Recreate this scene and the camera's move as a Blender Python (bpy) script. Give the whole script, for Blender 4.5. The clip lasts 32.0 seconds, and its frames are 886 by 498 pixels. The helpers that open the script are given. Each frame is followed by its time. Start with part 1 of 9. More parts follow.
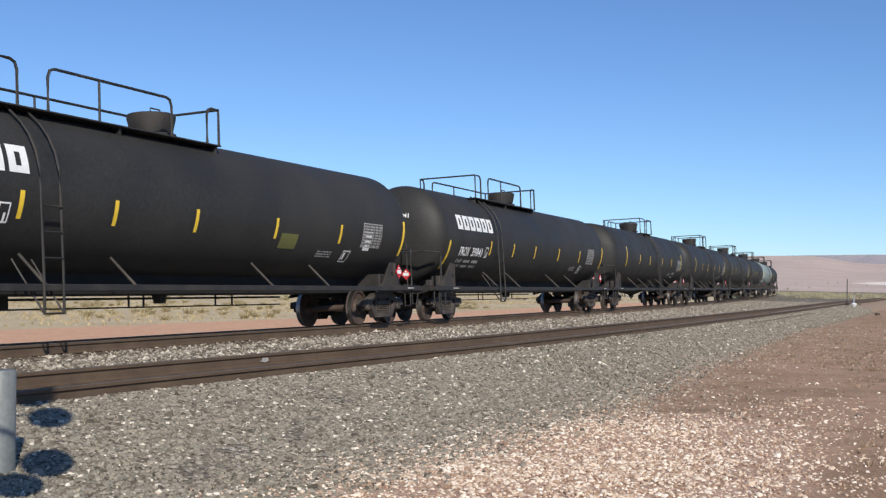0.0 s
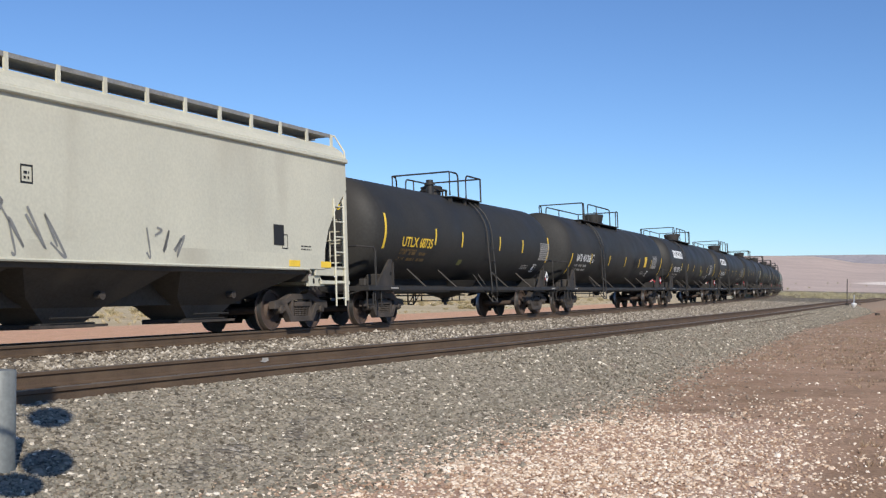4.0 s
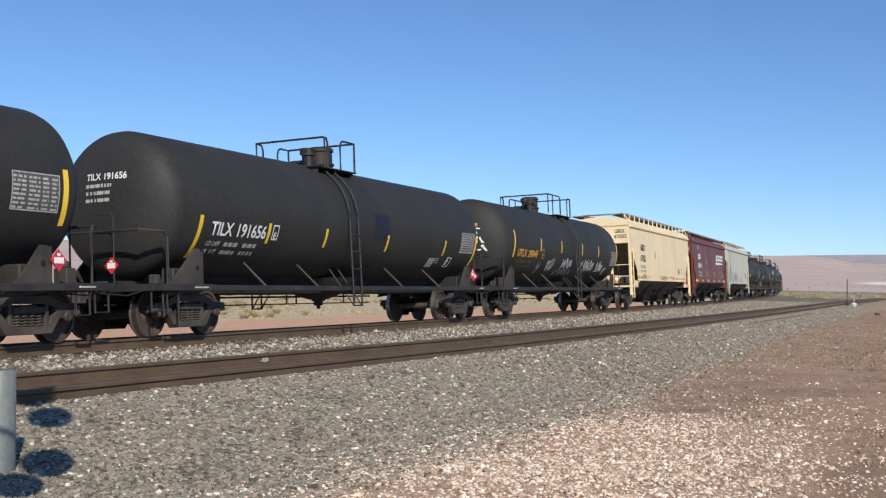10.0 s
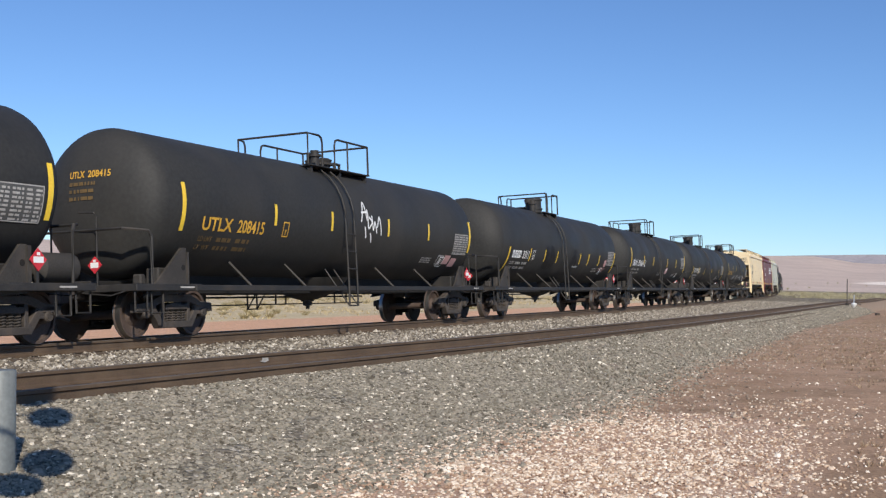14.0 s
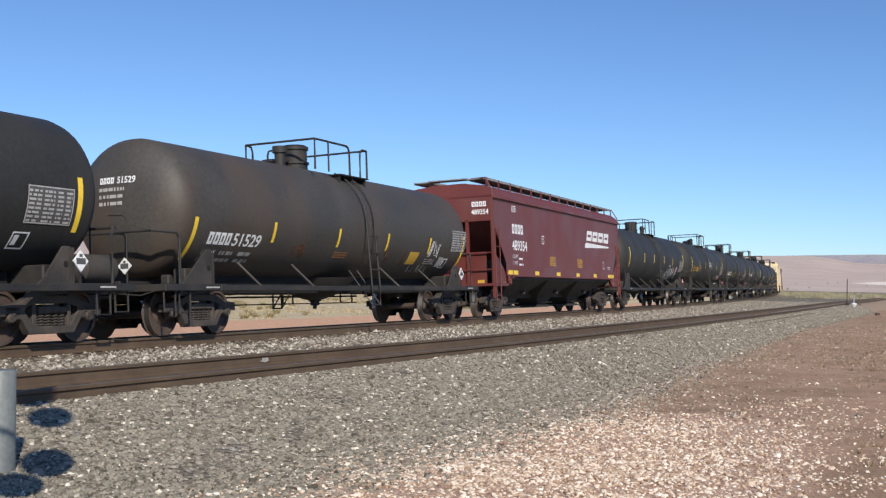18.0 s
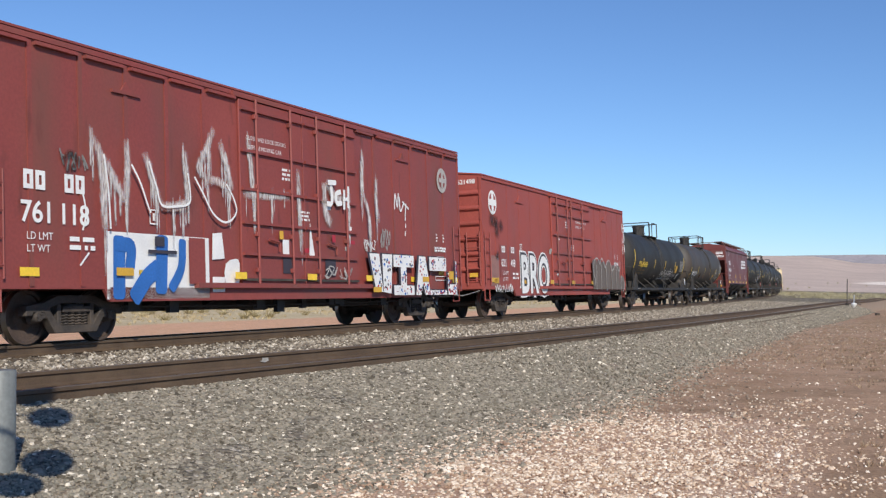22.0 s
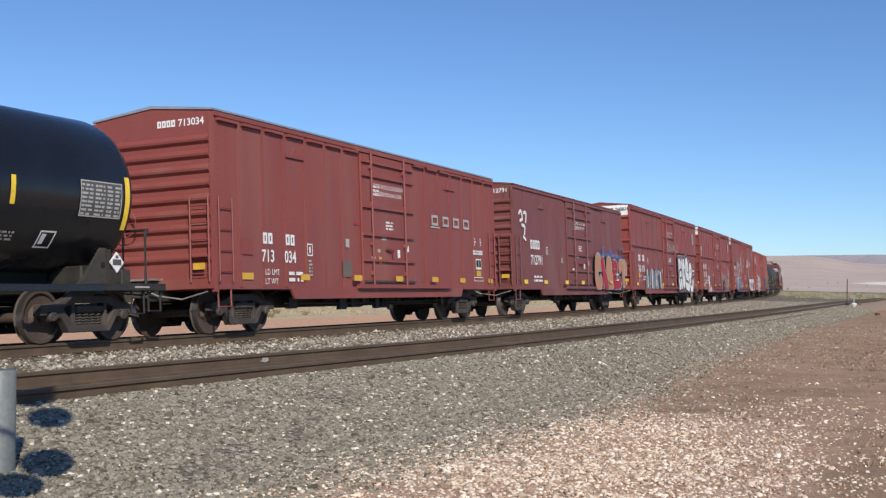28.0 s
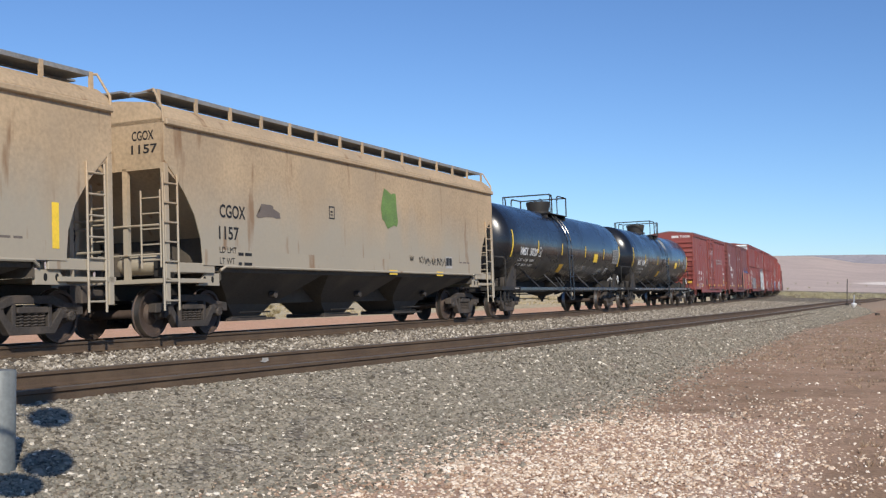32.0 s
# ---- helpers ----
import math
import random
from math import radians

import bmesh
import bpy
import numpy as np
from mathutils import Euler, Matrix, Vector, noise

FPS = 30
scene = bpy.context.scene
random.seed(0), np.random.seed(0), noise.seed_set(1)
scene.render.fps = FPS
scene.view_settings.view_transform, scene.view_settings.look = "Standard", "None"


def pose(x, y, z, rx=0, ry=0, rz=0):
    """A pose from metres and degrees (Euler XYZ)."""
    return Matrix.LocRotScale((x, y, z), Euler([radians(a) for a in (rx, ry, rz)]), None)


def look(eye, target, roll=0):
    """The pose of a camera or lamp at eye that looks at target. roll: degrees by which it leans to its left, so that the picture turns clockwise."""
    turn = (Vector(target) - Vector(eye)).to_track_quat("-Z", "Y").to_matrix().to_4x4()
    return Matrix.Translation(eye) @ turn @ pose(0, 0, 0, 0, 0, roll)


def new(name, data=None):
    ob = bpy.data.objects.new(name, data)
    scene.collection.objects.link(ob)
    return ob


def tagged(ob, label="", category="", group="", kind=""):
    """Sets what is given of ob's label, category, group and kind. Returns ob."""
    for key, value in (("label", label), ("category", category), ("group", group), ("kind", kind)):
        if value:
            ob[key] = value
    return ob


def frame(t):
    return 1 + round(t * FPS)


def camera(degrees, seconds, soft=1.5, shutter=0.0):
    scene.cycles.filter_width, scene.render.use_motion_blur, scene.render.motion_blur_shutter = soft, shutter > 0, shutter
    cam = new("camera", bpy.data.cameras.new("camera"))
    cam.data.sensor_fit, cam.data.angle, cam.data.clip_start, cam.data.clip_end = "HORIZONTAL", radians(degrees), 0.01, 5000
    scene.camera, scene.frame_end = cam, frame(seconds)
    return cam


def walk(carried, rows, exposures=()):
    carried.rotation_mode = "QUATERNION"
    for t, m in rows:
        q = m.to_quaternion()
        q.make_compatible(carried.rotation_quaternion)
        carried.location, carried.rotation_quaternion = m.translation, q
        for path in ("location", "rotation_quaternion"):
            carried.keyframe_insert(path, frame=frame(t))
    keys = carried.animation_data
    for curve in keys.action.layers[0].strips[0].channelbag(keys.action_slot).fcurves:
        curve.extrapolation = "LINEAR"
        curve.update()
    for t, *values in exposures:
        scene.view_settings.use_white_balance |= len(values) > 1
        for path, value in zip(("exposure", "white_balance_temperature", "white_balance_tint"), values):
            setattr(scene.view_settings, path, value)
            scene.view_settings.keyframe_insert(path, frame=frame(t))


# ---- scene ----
# ---------------------------------------------------------------- camera
EYE_H = 1.2315
cam = camera(42.892, 32.0, soft=1.3)
STAND = look((0, 0, EYE_H), (0, 1000, EYE_H + 26.87), 1.2224)
# the clip's camera closes its iris a little while the bright hoppers pass
walk(cam, [(0, STAND), (32, STAND)], [(0, -0.03), (5.5, -0.05), (6.0, -0.09), (6.6, -0.16), (7.0, -0.19), (7.5, -0.24), (8.0, -0.28), (8.5, -0.21), (9.0, -0.13), (10.0, -0.07), (12.0, -0.03), (21.0, 0.0), (23.0, -0.08), (25.0, -0.08), (28.0, -0.09), (30.0, -0.03), (32.0, -0.06)])

# ---------------------------------------------------------------- sky and sun
SUN_EL, SUN_AZ = 33.0, 164.0   # degrees above the horizon; clockwise from +y
world = bpy.data.worlds.new("sky")
scene.world = world
world.use_nodes = True
wn = world.node_tree
wn.nodes.clear()
sky = wn.nodes.new("ShaderNodeTexSky")
sky.sky_type, sky.sun_disc = "NISHITA", False
sky.sun_elevation, sky.sun_rotation = radians(SUN_EL), radians(SUN_AZ)
sky.air_density, sky.dust_density, sky.ozone_density, sky.altitude = 1.0, 0.1, 3.0, 1500
bg = wn.nodes.new("ShaderNodeBackground")
bg.inputs["Strength"].default_value = 0.09
wout = wn.nodes.new("ShaderNodeOutputWorld")
tint = wn.nodes.new("ShaderNodeMix")
tint.data_type, tint.blend_type = "RGBA", "MULTIPLY"
tint.inputs["Factor"].default_value = 1.0
tint.inputs["B"].default_value = (0.85, 1.06, 1.34, 1)
wn.links.new(sky.outputs[0], tint.inputs["A"])
wn.links.new(tint.outputs["Result"], bg.inputs[0])
wn.links.new(bg.outputs[0], wout.inputs[0])
sun_data = bpy.data.lights.new("sun", "SUN")
sun_data.energy, sun_data.angle, sun_data.color = 4.2, radians(0.53), (1.0, 0.93, 0.82)
sun = new("sun", sun_data)
_az, _el = radians(SUN_AZ), radians(SUN_EL)
TO_SUN = Vector((math.sin(_az) * math.cos(_el), math.cos(_az) * math.cos(_el), math.sin(_el)))
sun.matrix_world = look(TO_SUN * 60, (0, 0, 0))

# ---------------------------------------------------------------- the line of the railway
STEP = 2.0
S_GRID = np.arange(-520.0, 720.0, STEP)
_kap = np.interp(S_GRID, [0, 60, 120, 200], [0.0005546, 0.0007763, 0.000581, 0.0005518])
_th = np.concatenate([[0], np.cumsum((_kap[:-1] + _kap[1:]) / 2 * STEP)])
_i0 = int(np.argmin(abs(S_GRID)))
HEAD = _th - _th[_i0] + 1.14726
_dx, _dy = np.cos(HEAD), np.sin(HEAD)
_px = np.concatenate([[0], np.cumsum((_dx[:-1] + _dx[1:]) / 2 * STEP)])
_py = np.concatenate([[0], np.cumsum((_dy[:-1] + _dy[1:]) / 2 * STEP)])
PX = _px - _px[_i0] - math.sin(1.14726) * 14.611
PY = _py - _py[_i0] + math.cos(1.14726) * 14.611
TILT = 0.0604          # superelevation of the main line, radians
NEAR_Z = 0.06          # rail top of the siding


def line(s, lat=0.0):
    """Place on the plan, s metres along the main line and lat metres to its far side."""
    h = np.interp(s, S_GRID, HEAD)
    return np.interp(s, S_GRID, PX) - np.sin(h) * lat, np.interp(s, S_GRID, PY) + np.cos(h) * lat, h


def siding(s):
    """Distance of the siding's centre line from the main line's, on the near side."""
    return np.interp(s, [-60, 0, 10, 20, 30, 50, 70, 90, 106, 150, 250, 400], [5.0, 5.25, 5.7, 6.35, 6.75, 7.45, 8.2, 9.15, 10.3, 14.5, 30, 66])


def run(t):
    """How far the train has come at t seconds."""
    return 13.5143 * (t - 16) - 0.004543 * (t - 16) ** 2


def car_pose(s, half):
    """Pose of a car whose truck centres lie half metres before and behind s."""
    xa, ya, _ = line(s - half)
    xb, yb, _ = line(s + half)
    turn = math.degrees(math.atan2(yb - ya, xb - xa))
    return pose((xa + xb) / 2, (ya + yb) / 2, 0, 0, 0, turn) @ pose(0, -0.75, 0, -math.degrees(TILT)) @ pose(0, 0.75, 0)


# ---------------------------------------------------------------- mesh helpers
def mesh_of(name, bm, material, smooth=False):
    me = bpy.data.meshes.new(name)
    bm.normal_update()
    bm.to_mesh(me)
    bm.free()
    for m in material if isinstance(material, (list, tuple)) else [material]:
        me.materials.append(m)
    if smooth:
        me.shade_smooth()
        if smooth is not True:
            me.set_sharp_from_angle(angle=radians(smooth))
    return me


def part(name, bm, material, parent, label="", smooth=False, at=None):
    """One mesh object under a thing or under a part."""
    ob = new(name, bm if isinstance(bm, bpy.types.Mesh) else mesh_of(name, bm, material, smooth))
    ob.parent = parent
    if at is not None:
        ob.matrix_basis = at
    if label:
        ob["label"] = label
    if "lettering" in name or name in ("weight_bar", "weight_bars", "notice_panel", "test_mark"):
        ob["kind"] = "stuff"      # rows of print too small to pick apart
    return ob


def box(bm, x0, x1, y0, y1, z0, z1, bevel=0.0, m=None):
    r = bmesh.ops.create_cube(bm, size=1.0)
    vs = r["verts"]
    for v in vs:
        v.co = Vector((x0 + (v.co.x + 0.5) * (x1 - x0), y0 + (v.co.y + 0.5) * (y1 - y0), z0 + (v.co.z + 0.5) * (z1 - z0)))
        if m is not None:
            v.co = m @ v.co
    if bevel:
        es = list({e for v in vs for e in v.link_edges})
        bmesh.ops.bevel(bm, geom=es, offset=bevel, segments=1, affect="EDGES")
    return bm


def boxes(*rows, bevel=0.0):
    bm = bmesh.new()
    for r in rows:
        box(bm, *r, bevel=bevel)
    return bm


def tube(bm, pts, r, n=6, closed=False):
    """A round bar along a line of points."""
    pts = [Vector(q) for q in pts]
    rings = []
    k = len(pts)
    for i, q in enumerate(pts):
        a = pts[(i - 1) % k] if (closed or i) else q
        b = pts[(i + 1) % k] if (closed or i < k - 1) else q
        d = (b - a).normalized()
        side = d.cross(Vector((0, 0, 1)))
        if side.length < 0.05:
            side = d.cross(Vector((0, 1, 0)))
        side.normalize()
        up = side.cross(d)
        rings.append([bm.verts.new(q + (side * math.cos(2 * math.pi * j / n) + up * math.sin(2 * math.pi * j / n)) * r) for j in range(n)])
    for i in range(k if closed else k - 1):
        a, b = rings[i], rings[(i + 1) % k]
        for j in range(n):
            bm.faces.new((a[j], a[(j + 1) % n], b[(j + 1) % n], b[j]))
    if not closed:
        bm.faces.new(rings[0][::-1])
        bm.faces.new(rings[-1])
    return bm


def lathe(bm, prof, n=24, m=None, start=0.0, turn=2 * math.pi):
    """Turns a profile of (along x, radius) about the x axis, then moves it by m."""
    m = m or Matrix()
    full = turn > 6.28
    rings = []
    for x, r in prof:
        if r < 1e-6:
            rings.append([bm.verts.new(m @ Vector((x, 0, 0)))])
        else:
            rings.append([bm.verts.new(m @ Vector((x, r * math.cos(start + turn * j / n), r * math.sin(start + turn * j / n)))) for j in range(n if full else n + 1)])
    for a, b in zip(rings, rings[1:]):
        for j in range(n):
            k = (j + 1) % n if full else j + 1
            if len(a) == 1 and len(b) == 1:
                continue
            if len(a) == 1:
                bm.faces.new((a[0], b[k], b[j]))
            elif len(b) == 1:
                bm.faces.new((a[j], a[k], b[0]))
            else:
                bm.faces.new((a[j], a[k], b[k], b[j]))
    return bm


def slab(bm, pts, axis, a, b):
    """A flat outline of 2D points, made solid between a and b along an axis ('x', 'y' or 'z')."""
    put = {"x": lambda u, v, w: (w, u, v), "y": lambda u, v, w: (u, w, v), "z": lambda u, v, w: (u, v, w)}[axis]
    r0 = [bm.verts.new(put(u, v, a)) for u, v in pts]
    r1 = [bm.verts.new(put(u, v, b)) for u, v in pts]
    n = len(pts)
    fs = [bm.faces.new(r0), bm.faces.new(r1)] + [bm.faces.new((r0[i], r0[(i + 1) % n], r1[(i + 1) % n], r1[i])) for i in range(n)]
    bmesh.ops.recalc_face_normals(bm, faces=fs)
    return bm


# ---------------------------------------------------------------- materials
def surface(name, col, rough=0.6, metal=0.0, var=0.2, scale=1.2, grain=30.0, dirt=None, dirt_amount=0.35, dirt_scale=0.7, streak=1.0, bump=0.15, spec=0.5, coat=0.0, low=None, rust=None):
    """Paint, steel or stone: a base colour with broad patches, fine grain, stains of a second colour and a fine relief."""
    m = bpy.data.materials.new(name)
    m.use_nodes = True
    nt = m.node_tree
    n, l = nt.nodes, nt.links
    b = n["Principled BSDF"]
    tc = n.new("ShaderNodeTexCoord")
    info = n.new("ShaderNodeObjectInfo")
    shift = n.new("ShaderNodeVectorMath")
    shift.operation = "MULTIPLY_ADD"
    l.new(info.outputs["Random"], shift.inputs[0])
    shift.inputs[1].default_value = (37.0, 19.0, 11.0)
    l.new(tc.outputs["Object"], shift.inputs[2])
    mp = n.new("ShaderNodeMapping")
    mp.inputs["Scale"].default_value = (1.0, 1.0, 1.0 / streak)
    l.new(shift.outputs[0], mp.inputs[0])

    def noise_tex(sc, detail, src):
        t = n.new("ShaderNodeTexNoise")
        t.inputs["Scale"].default_value, t.inputs["Detail"].default_value = sc, detail
        l.new(src, t.inputs["Vector"])
        return t.outputs["Fac"]

    broad = noise_tex(scale, 5.0, shift.outputs[0])
    fine = noise_tex(grain, 3.0, shift.outputs[0])
    add = n.new("ShaderNodeMath")
    add.operation = "ADD"
    l.new(broad, add.inputs[0])
    l.new(fine, add.inputs[1])
    rng = n.new("ShaderNodeMapRange")
    rng.inputs["From Min"].default_value, rng.inputs["From Max"].default_value = 0.6, 1.4
    rng.inputs["To Min"].default_value, rng.inputs["To Max"].default_value = 1.0 - var, 1.0 + var
    l.new(add.outputs[0], rng.inputs["Value"])
    mul = n.new("ShaderNodeMix")
    mul.data_type, mul.blend_type = "RGBA", "MULTIPLY"
    mul.inputs["Factor"].default_value = 1.0
    mul.inputs["A"].default_value = (*col, 1)
    l.new(rng.outputs[0], mul.inputs["B"])
    out = mul.outputs["Result"]
    if dirt:
        d = noise_tex(dirt_scale, 8.0, mp.outputs[0])
        dr = n.new("ShaderNodeMapRange")
        dr.inputs["From Min"].default_value, dr.inputs["From Max"].default_value = 0.62 - 0.3 * dirt_amount, 0.82 - 0.2 * dirt_amount
        dr.inputs["To Max"].default_value = min(1.0, 0.35 + dirt_amount)
        l.new(d, dr.inputs["Value"])
        mx = n.new("ShaderNodeMix")
        mx.data_type = "RGBA"
        l.new(dr.outputs[0], mx.inputs["Factor"])
        l.new(out, mx.inputs["A"])
        mx.inputs["B"].default_value = (*dirt, 1)
        out = mx.outputs["Result"]
    if low:
        # dust that has settled on the lower part of a car side, ragged at its upper edge
        z0, z1, dust = low
        sp = n.new("ShaderNodeSeparateXYZ")
        l.new(tc.outputs["Object"], sp.inputs[0])
        wob = n.new("ShaderNodeMath")
        wob.operation = "MULTIPLY_ADD"
        l.new(noise_tex(0.9, 7.0, mp.outputs[0]), wob.inputs[0])
        wob.inputs[1].default_value = 2.4
        l.new(sp.outputs["Z"], wob.inputs[2])
        lr = n.new("ShaderNodeMapRange")
        lr.inputs["From Min"].default_value, lr.inputs["From Max"].default_value = z0 + 1.2, z1 + 1.2
        lr.inputs["To Min"].default_value, lr.inputs["To Max"].default_value = 0.85, 0.0
        l.new(wob.outputs[0], lr.inputs["Value"])
        mx = n.new("ShaderNodeMix")
        mx.data_type = "RGBA"
        l.new(lr.outputs[0], mx.inputs["Factor"])
        l.new(out, mx.inputs["A"])
        mx.inputs["B"].default_value = (*dust, 1)
        out = mx.outputs["Result"]
    if rust:
        sr = n.new("ShaderNodeMapRange")
        sr.inputs["From Min"].default_value, sr.inputs["From Max"].default_value = 0.63, 0.72
        sr.inputs["To Max"].default_value = 0.8
        l.new(noise_tex(3.2, 5.0, mp.outputs[0]), sr.inputs["Value"])
        mx = n.new("ShaderNodeMix")
        mx.data_type = "RGBA"
        l.new(sr.outputs[0], mx.inputs["Factor"])
        l.new(out, mx.inputs["A"])
        mx.inputs["B"].default_value = (*rust, 1)
        out = mx.outputs["Result"]
    l.new(out, b.inputs["Base Color"])
    rr = n.new("ShaderNodeMapRange")
    rr.inputs["From Min"].default_value, rr.inputs["From Max"].default_value = 0.3, 0.7
    rr.inputs["To Min"].default_value, rr.inputs["To Max"].default_value = max(0.02, rough - 0.1), min(1.0, rough + 0.1)
    l.new(broad, rr.inputs["Value"])
    l.new(rr.outputs[0], b.inputs["Roughness"])
    b.inputs["Metallic"].default_value = metal
    b.inputs["Specular IOR Level"].default_value = spec
    b.inputs["Coat Weight"].default_value = coat
    if bump:
        bp = n.new("ShaderNodeBump")
        bp.inputs["Strength"].default_value, bp.inputs["Distance"].default_value = bump, 0.01
        l.new(add.outputs[0], bp.inputs["Height"])
        l.new(bp.outputs[0], b.inputs["Normal"])
    return m


def pieces(name, ramp, rough=0.9, island=True, grain=60.0, bump=0.3):
    """Stones, blades or clumps: each piece takes its own shade from the ramp of (position, colour)."""
    m = bpy.data.materials.new(name)
    m.use_nodes = True
    nt = m.node_tree
    n, l = nt.nodes, nt.links
    b = n["Principled BSDF"]
    src = n.new("ShaderNodeNewGeometry").outputs["Random Per Island"] if island else n.new("ShaderNodeObjectInfo").outputs["Random"]
    cr = n.new("ShaderNodeValToRGB")
    while len(cr.color_ramp.elements) < len(ramp):
        cr.color_ramp.elements.new(0.5)
    for e, (p, c) in zip(cr.color_ramp.elements, ramp):
        e.position, e.color = p, (*c, 1)
    l.new(src, cr.inputs[0])
    t = n.new("ShaderNodeTexNoise")
    t.inputs["Scale"].default_value = grain
    geo = n.new("ShaderNodeNewGeometry")
    l.new(geo.outputs["Position"], t.inputs["Vector"])
    rng = n.new("ShaderNodeMapRange")
    rng.inputs["To Min"].default_value, rng.inputs["To Max"].default_value = 0.7, 1.3
    l.new(t.outputs["Fac"], rng.inputs["Value"])
    mul = n.new("ShaderNodeMix")
    mul.data_type, mul.blend_type = "RGBA", "MULTIPLY"
    mul.inputs["Factor"].default_value = 1.0
    l.new(cr.outputs[0], mul.inputs["A"])
    l.new(rng.outputs[0], mul.inputs["B"])
    l.new(mul.outputs["Result"], b.inputs["Base Color"])
    b.inputs["Roughness"].default_value = rough
    b.inputs["Specular IOR Level"].default_value = 0.25
    if bump:
        bp = n.new("ShaderNodeBump")
        bp.inputs["Strength"].default_value, bp.inputs["Distance"].default_value = bump, 0.01
        l.new(t.outputs["Fac"], bp.inputs["Height"])
        l.new(bp.outputs[0], b.inputs["Normal"])
    return m


def ground_material():
    """Desert ground: four soils by the sheet's own attributes, far hills paled for haze, with stones, patches and fine
    relief.
    """
    m = bpy.data.materials.new("desert_ground")
    m.use_nodes = True
    nt = m.node_tree
    n, l = nt.nodes, nt.links
    b = n["Principled BSDF"]
    geo = n.new("ShaderNodeNewGeometry")

    def tex(sc, detail=6.0, rough=0.6):
        t = n.new("ShaderNodeTexNoise")
        t.inputs["Scale"].default_value, t.inputs["Detail"].default_value, t.inputs["Roughness"].default_value = sc, detail, rough
        l.new(geo.outputs["Position"], t.inputs["Vector"])
        return t.outputs["Fac"]

    def mix(f, a, c):
        x = n.new("ShaderNodeMix")
        x.data_type = "RGBA"
        l.new(f, x.inputs["Factor"])
        for v, key in ((a, "A"), (c, "B")):
            if isinstance(v, tuple):
                x.inputs[key].default_value = (*v, 1)
            else:
                l.new(v, x.inputs[key])
        return x.outputs["Result"]

    def step(v, lo, hi):
        x = n.new("ShaderNodeMapRange")
        x.inputs["From Min"].default_value, x.inputs["From Max"].default_value = lo, hi
        l.new(v, x.inputs["Value"])
        return x.outputs[0]

    def mask(attr, noise_out, amount=0.5):
        a = n.new("ShaderNodeAttribute")
        a.attribute_name = attr
        x = n.new("ShaderNodeMath")
        x.operation = "MULTIPLY_ADD"
        l.new(noise_out, x.inputs[0])
        x.inputs[1].default_value = amount
        l.new(a.outputs["Fac"], x.inputs[2])
        return step(x.outputs[0], 0.5 + amount * 0.5 - 0.12, 0.5 + amount * 0.5 + 0.12)

    big, mid, fine, huge = tex(0.25), tex(2.2), tex(22.0, 8.0, 0.7), tex(0.012, 8.0)
    plain = mix(step(big, 0.35, 0.65), (0.66, 0.55, 0.355), (0.57, 0.455, 0.285))
    plain = mix(step(mid, 0.52, 0.72), plain, (0.46, 0.345, 0.21))
    red = mix(step(mid, 0.4, 0.65), (0.74, 0.45, 0.29), (0.67, 0.39, 0.245))
    rust = mix(step(mid, 0.35, 0.6), (0.41, 0.26, 0.17), (0.49, 0.33, 0.225))
    rust = mix(step(tex(0.7), 0.45, 0.62), rust, (0.335, 0.22, 0.14))
    pink = mix(step(fine, 0.4, 0.65), (0.47, 0.30, 0.205), (0.63, 0.45, 0.335))
    # haze is put into the far colour: paler and more neutral than the plain
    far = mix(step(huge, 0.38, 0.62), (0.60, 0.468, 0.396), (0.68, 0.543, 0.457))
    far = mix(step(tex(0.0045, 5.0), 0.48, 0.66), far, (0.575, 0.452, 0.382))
    sage = mix(step(mid, 0.4, 0.6), (0.60, 0.53, 0.38), (0.54, 0.48, 0.33))
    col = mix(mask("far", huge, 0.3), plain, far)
    col = mix(mask("sage", huge, 0.3), col, sage)
    col = mix(mask("sand", huge, 0.5), col, (0.95, 0.83, 0.72))
    col = mix(mask("rust", mid, 0.5), col, rust)
    col = mix(mask("red", mid, 0.3), col, red)
    col = mix(mask("pink", mid, 0.25), col, pink)
    grain = n.new("ShaderNodeMapRange")
    grain.inputs["From Min"].default_value, grain.inputs["From Max"].default_value = 0.25, 0.75
    grain.inputs["To Min"].default_value, grain.inputs["To Max"].default_value = 0.6, 1.35
    l.new(fine, grain.inputs["Value"])
    mul = n.new("ShaderNodeMix")
    mul.data_type, mul.blend_type = "RGBA", "MULTIPLY"
    mul.inputs["Factor"].default_value = 1.0
    l.new(col, mul.inputs["A"])
    l.new(grain.outputs[0], mul.inputs["B"])
    l.new(mul.outputs["Result"], b.inputs["Base Color"])
    b.inputs["Roughness"].default_value = 0.95
    b.inputs["Specular IOR Level"].default_value = 0.1
    bp = n.new("ShaderNodeBump")
    bp.inputs["Strength"].default_value, bp.inputs["Distance"].default_value = 0.6, 0.03
    l.new(fine, bp.inputs["Height"])
    l.new(bp.outputs[0], b.inputs["Normal"])
    return m


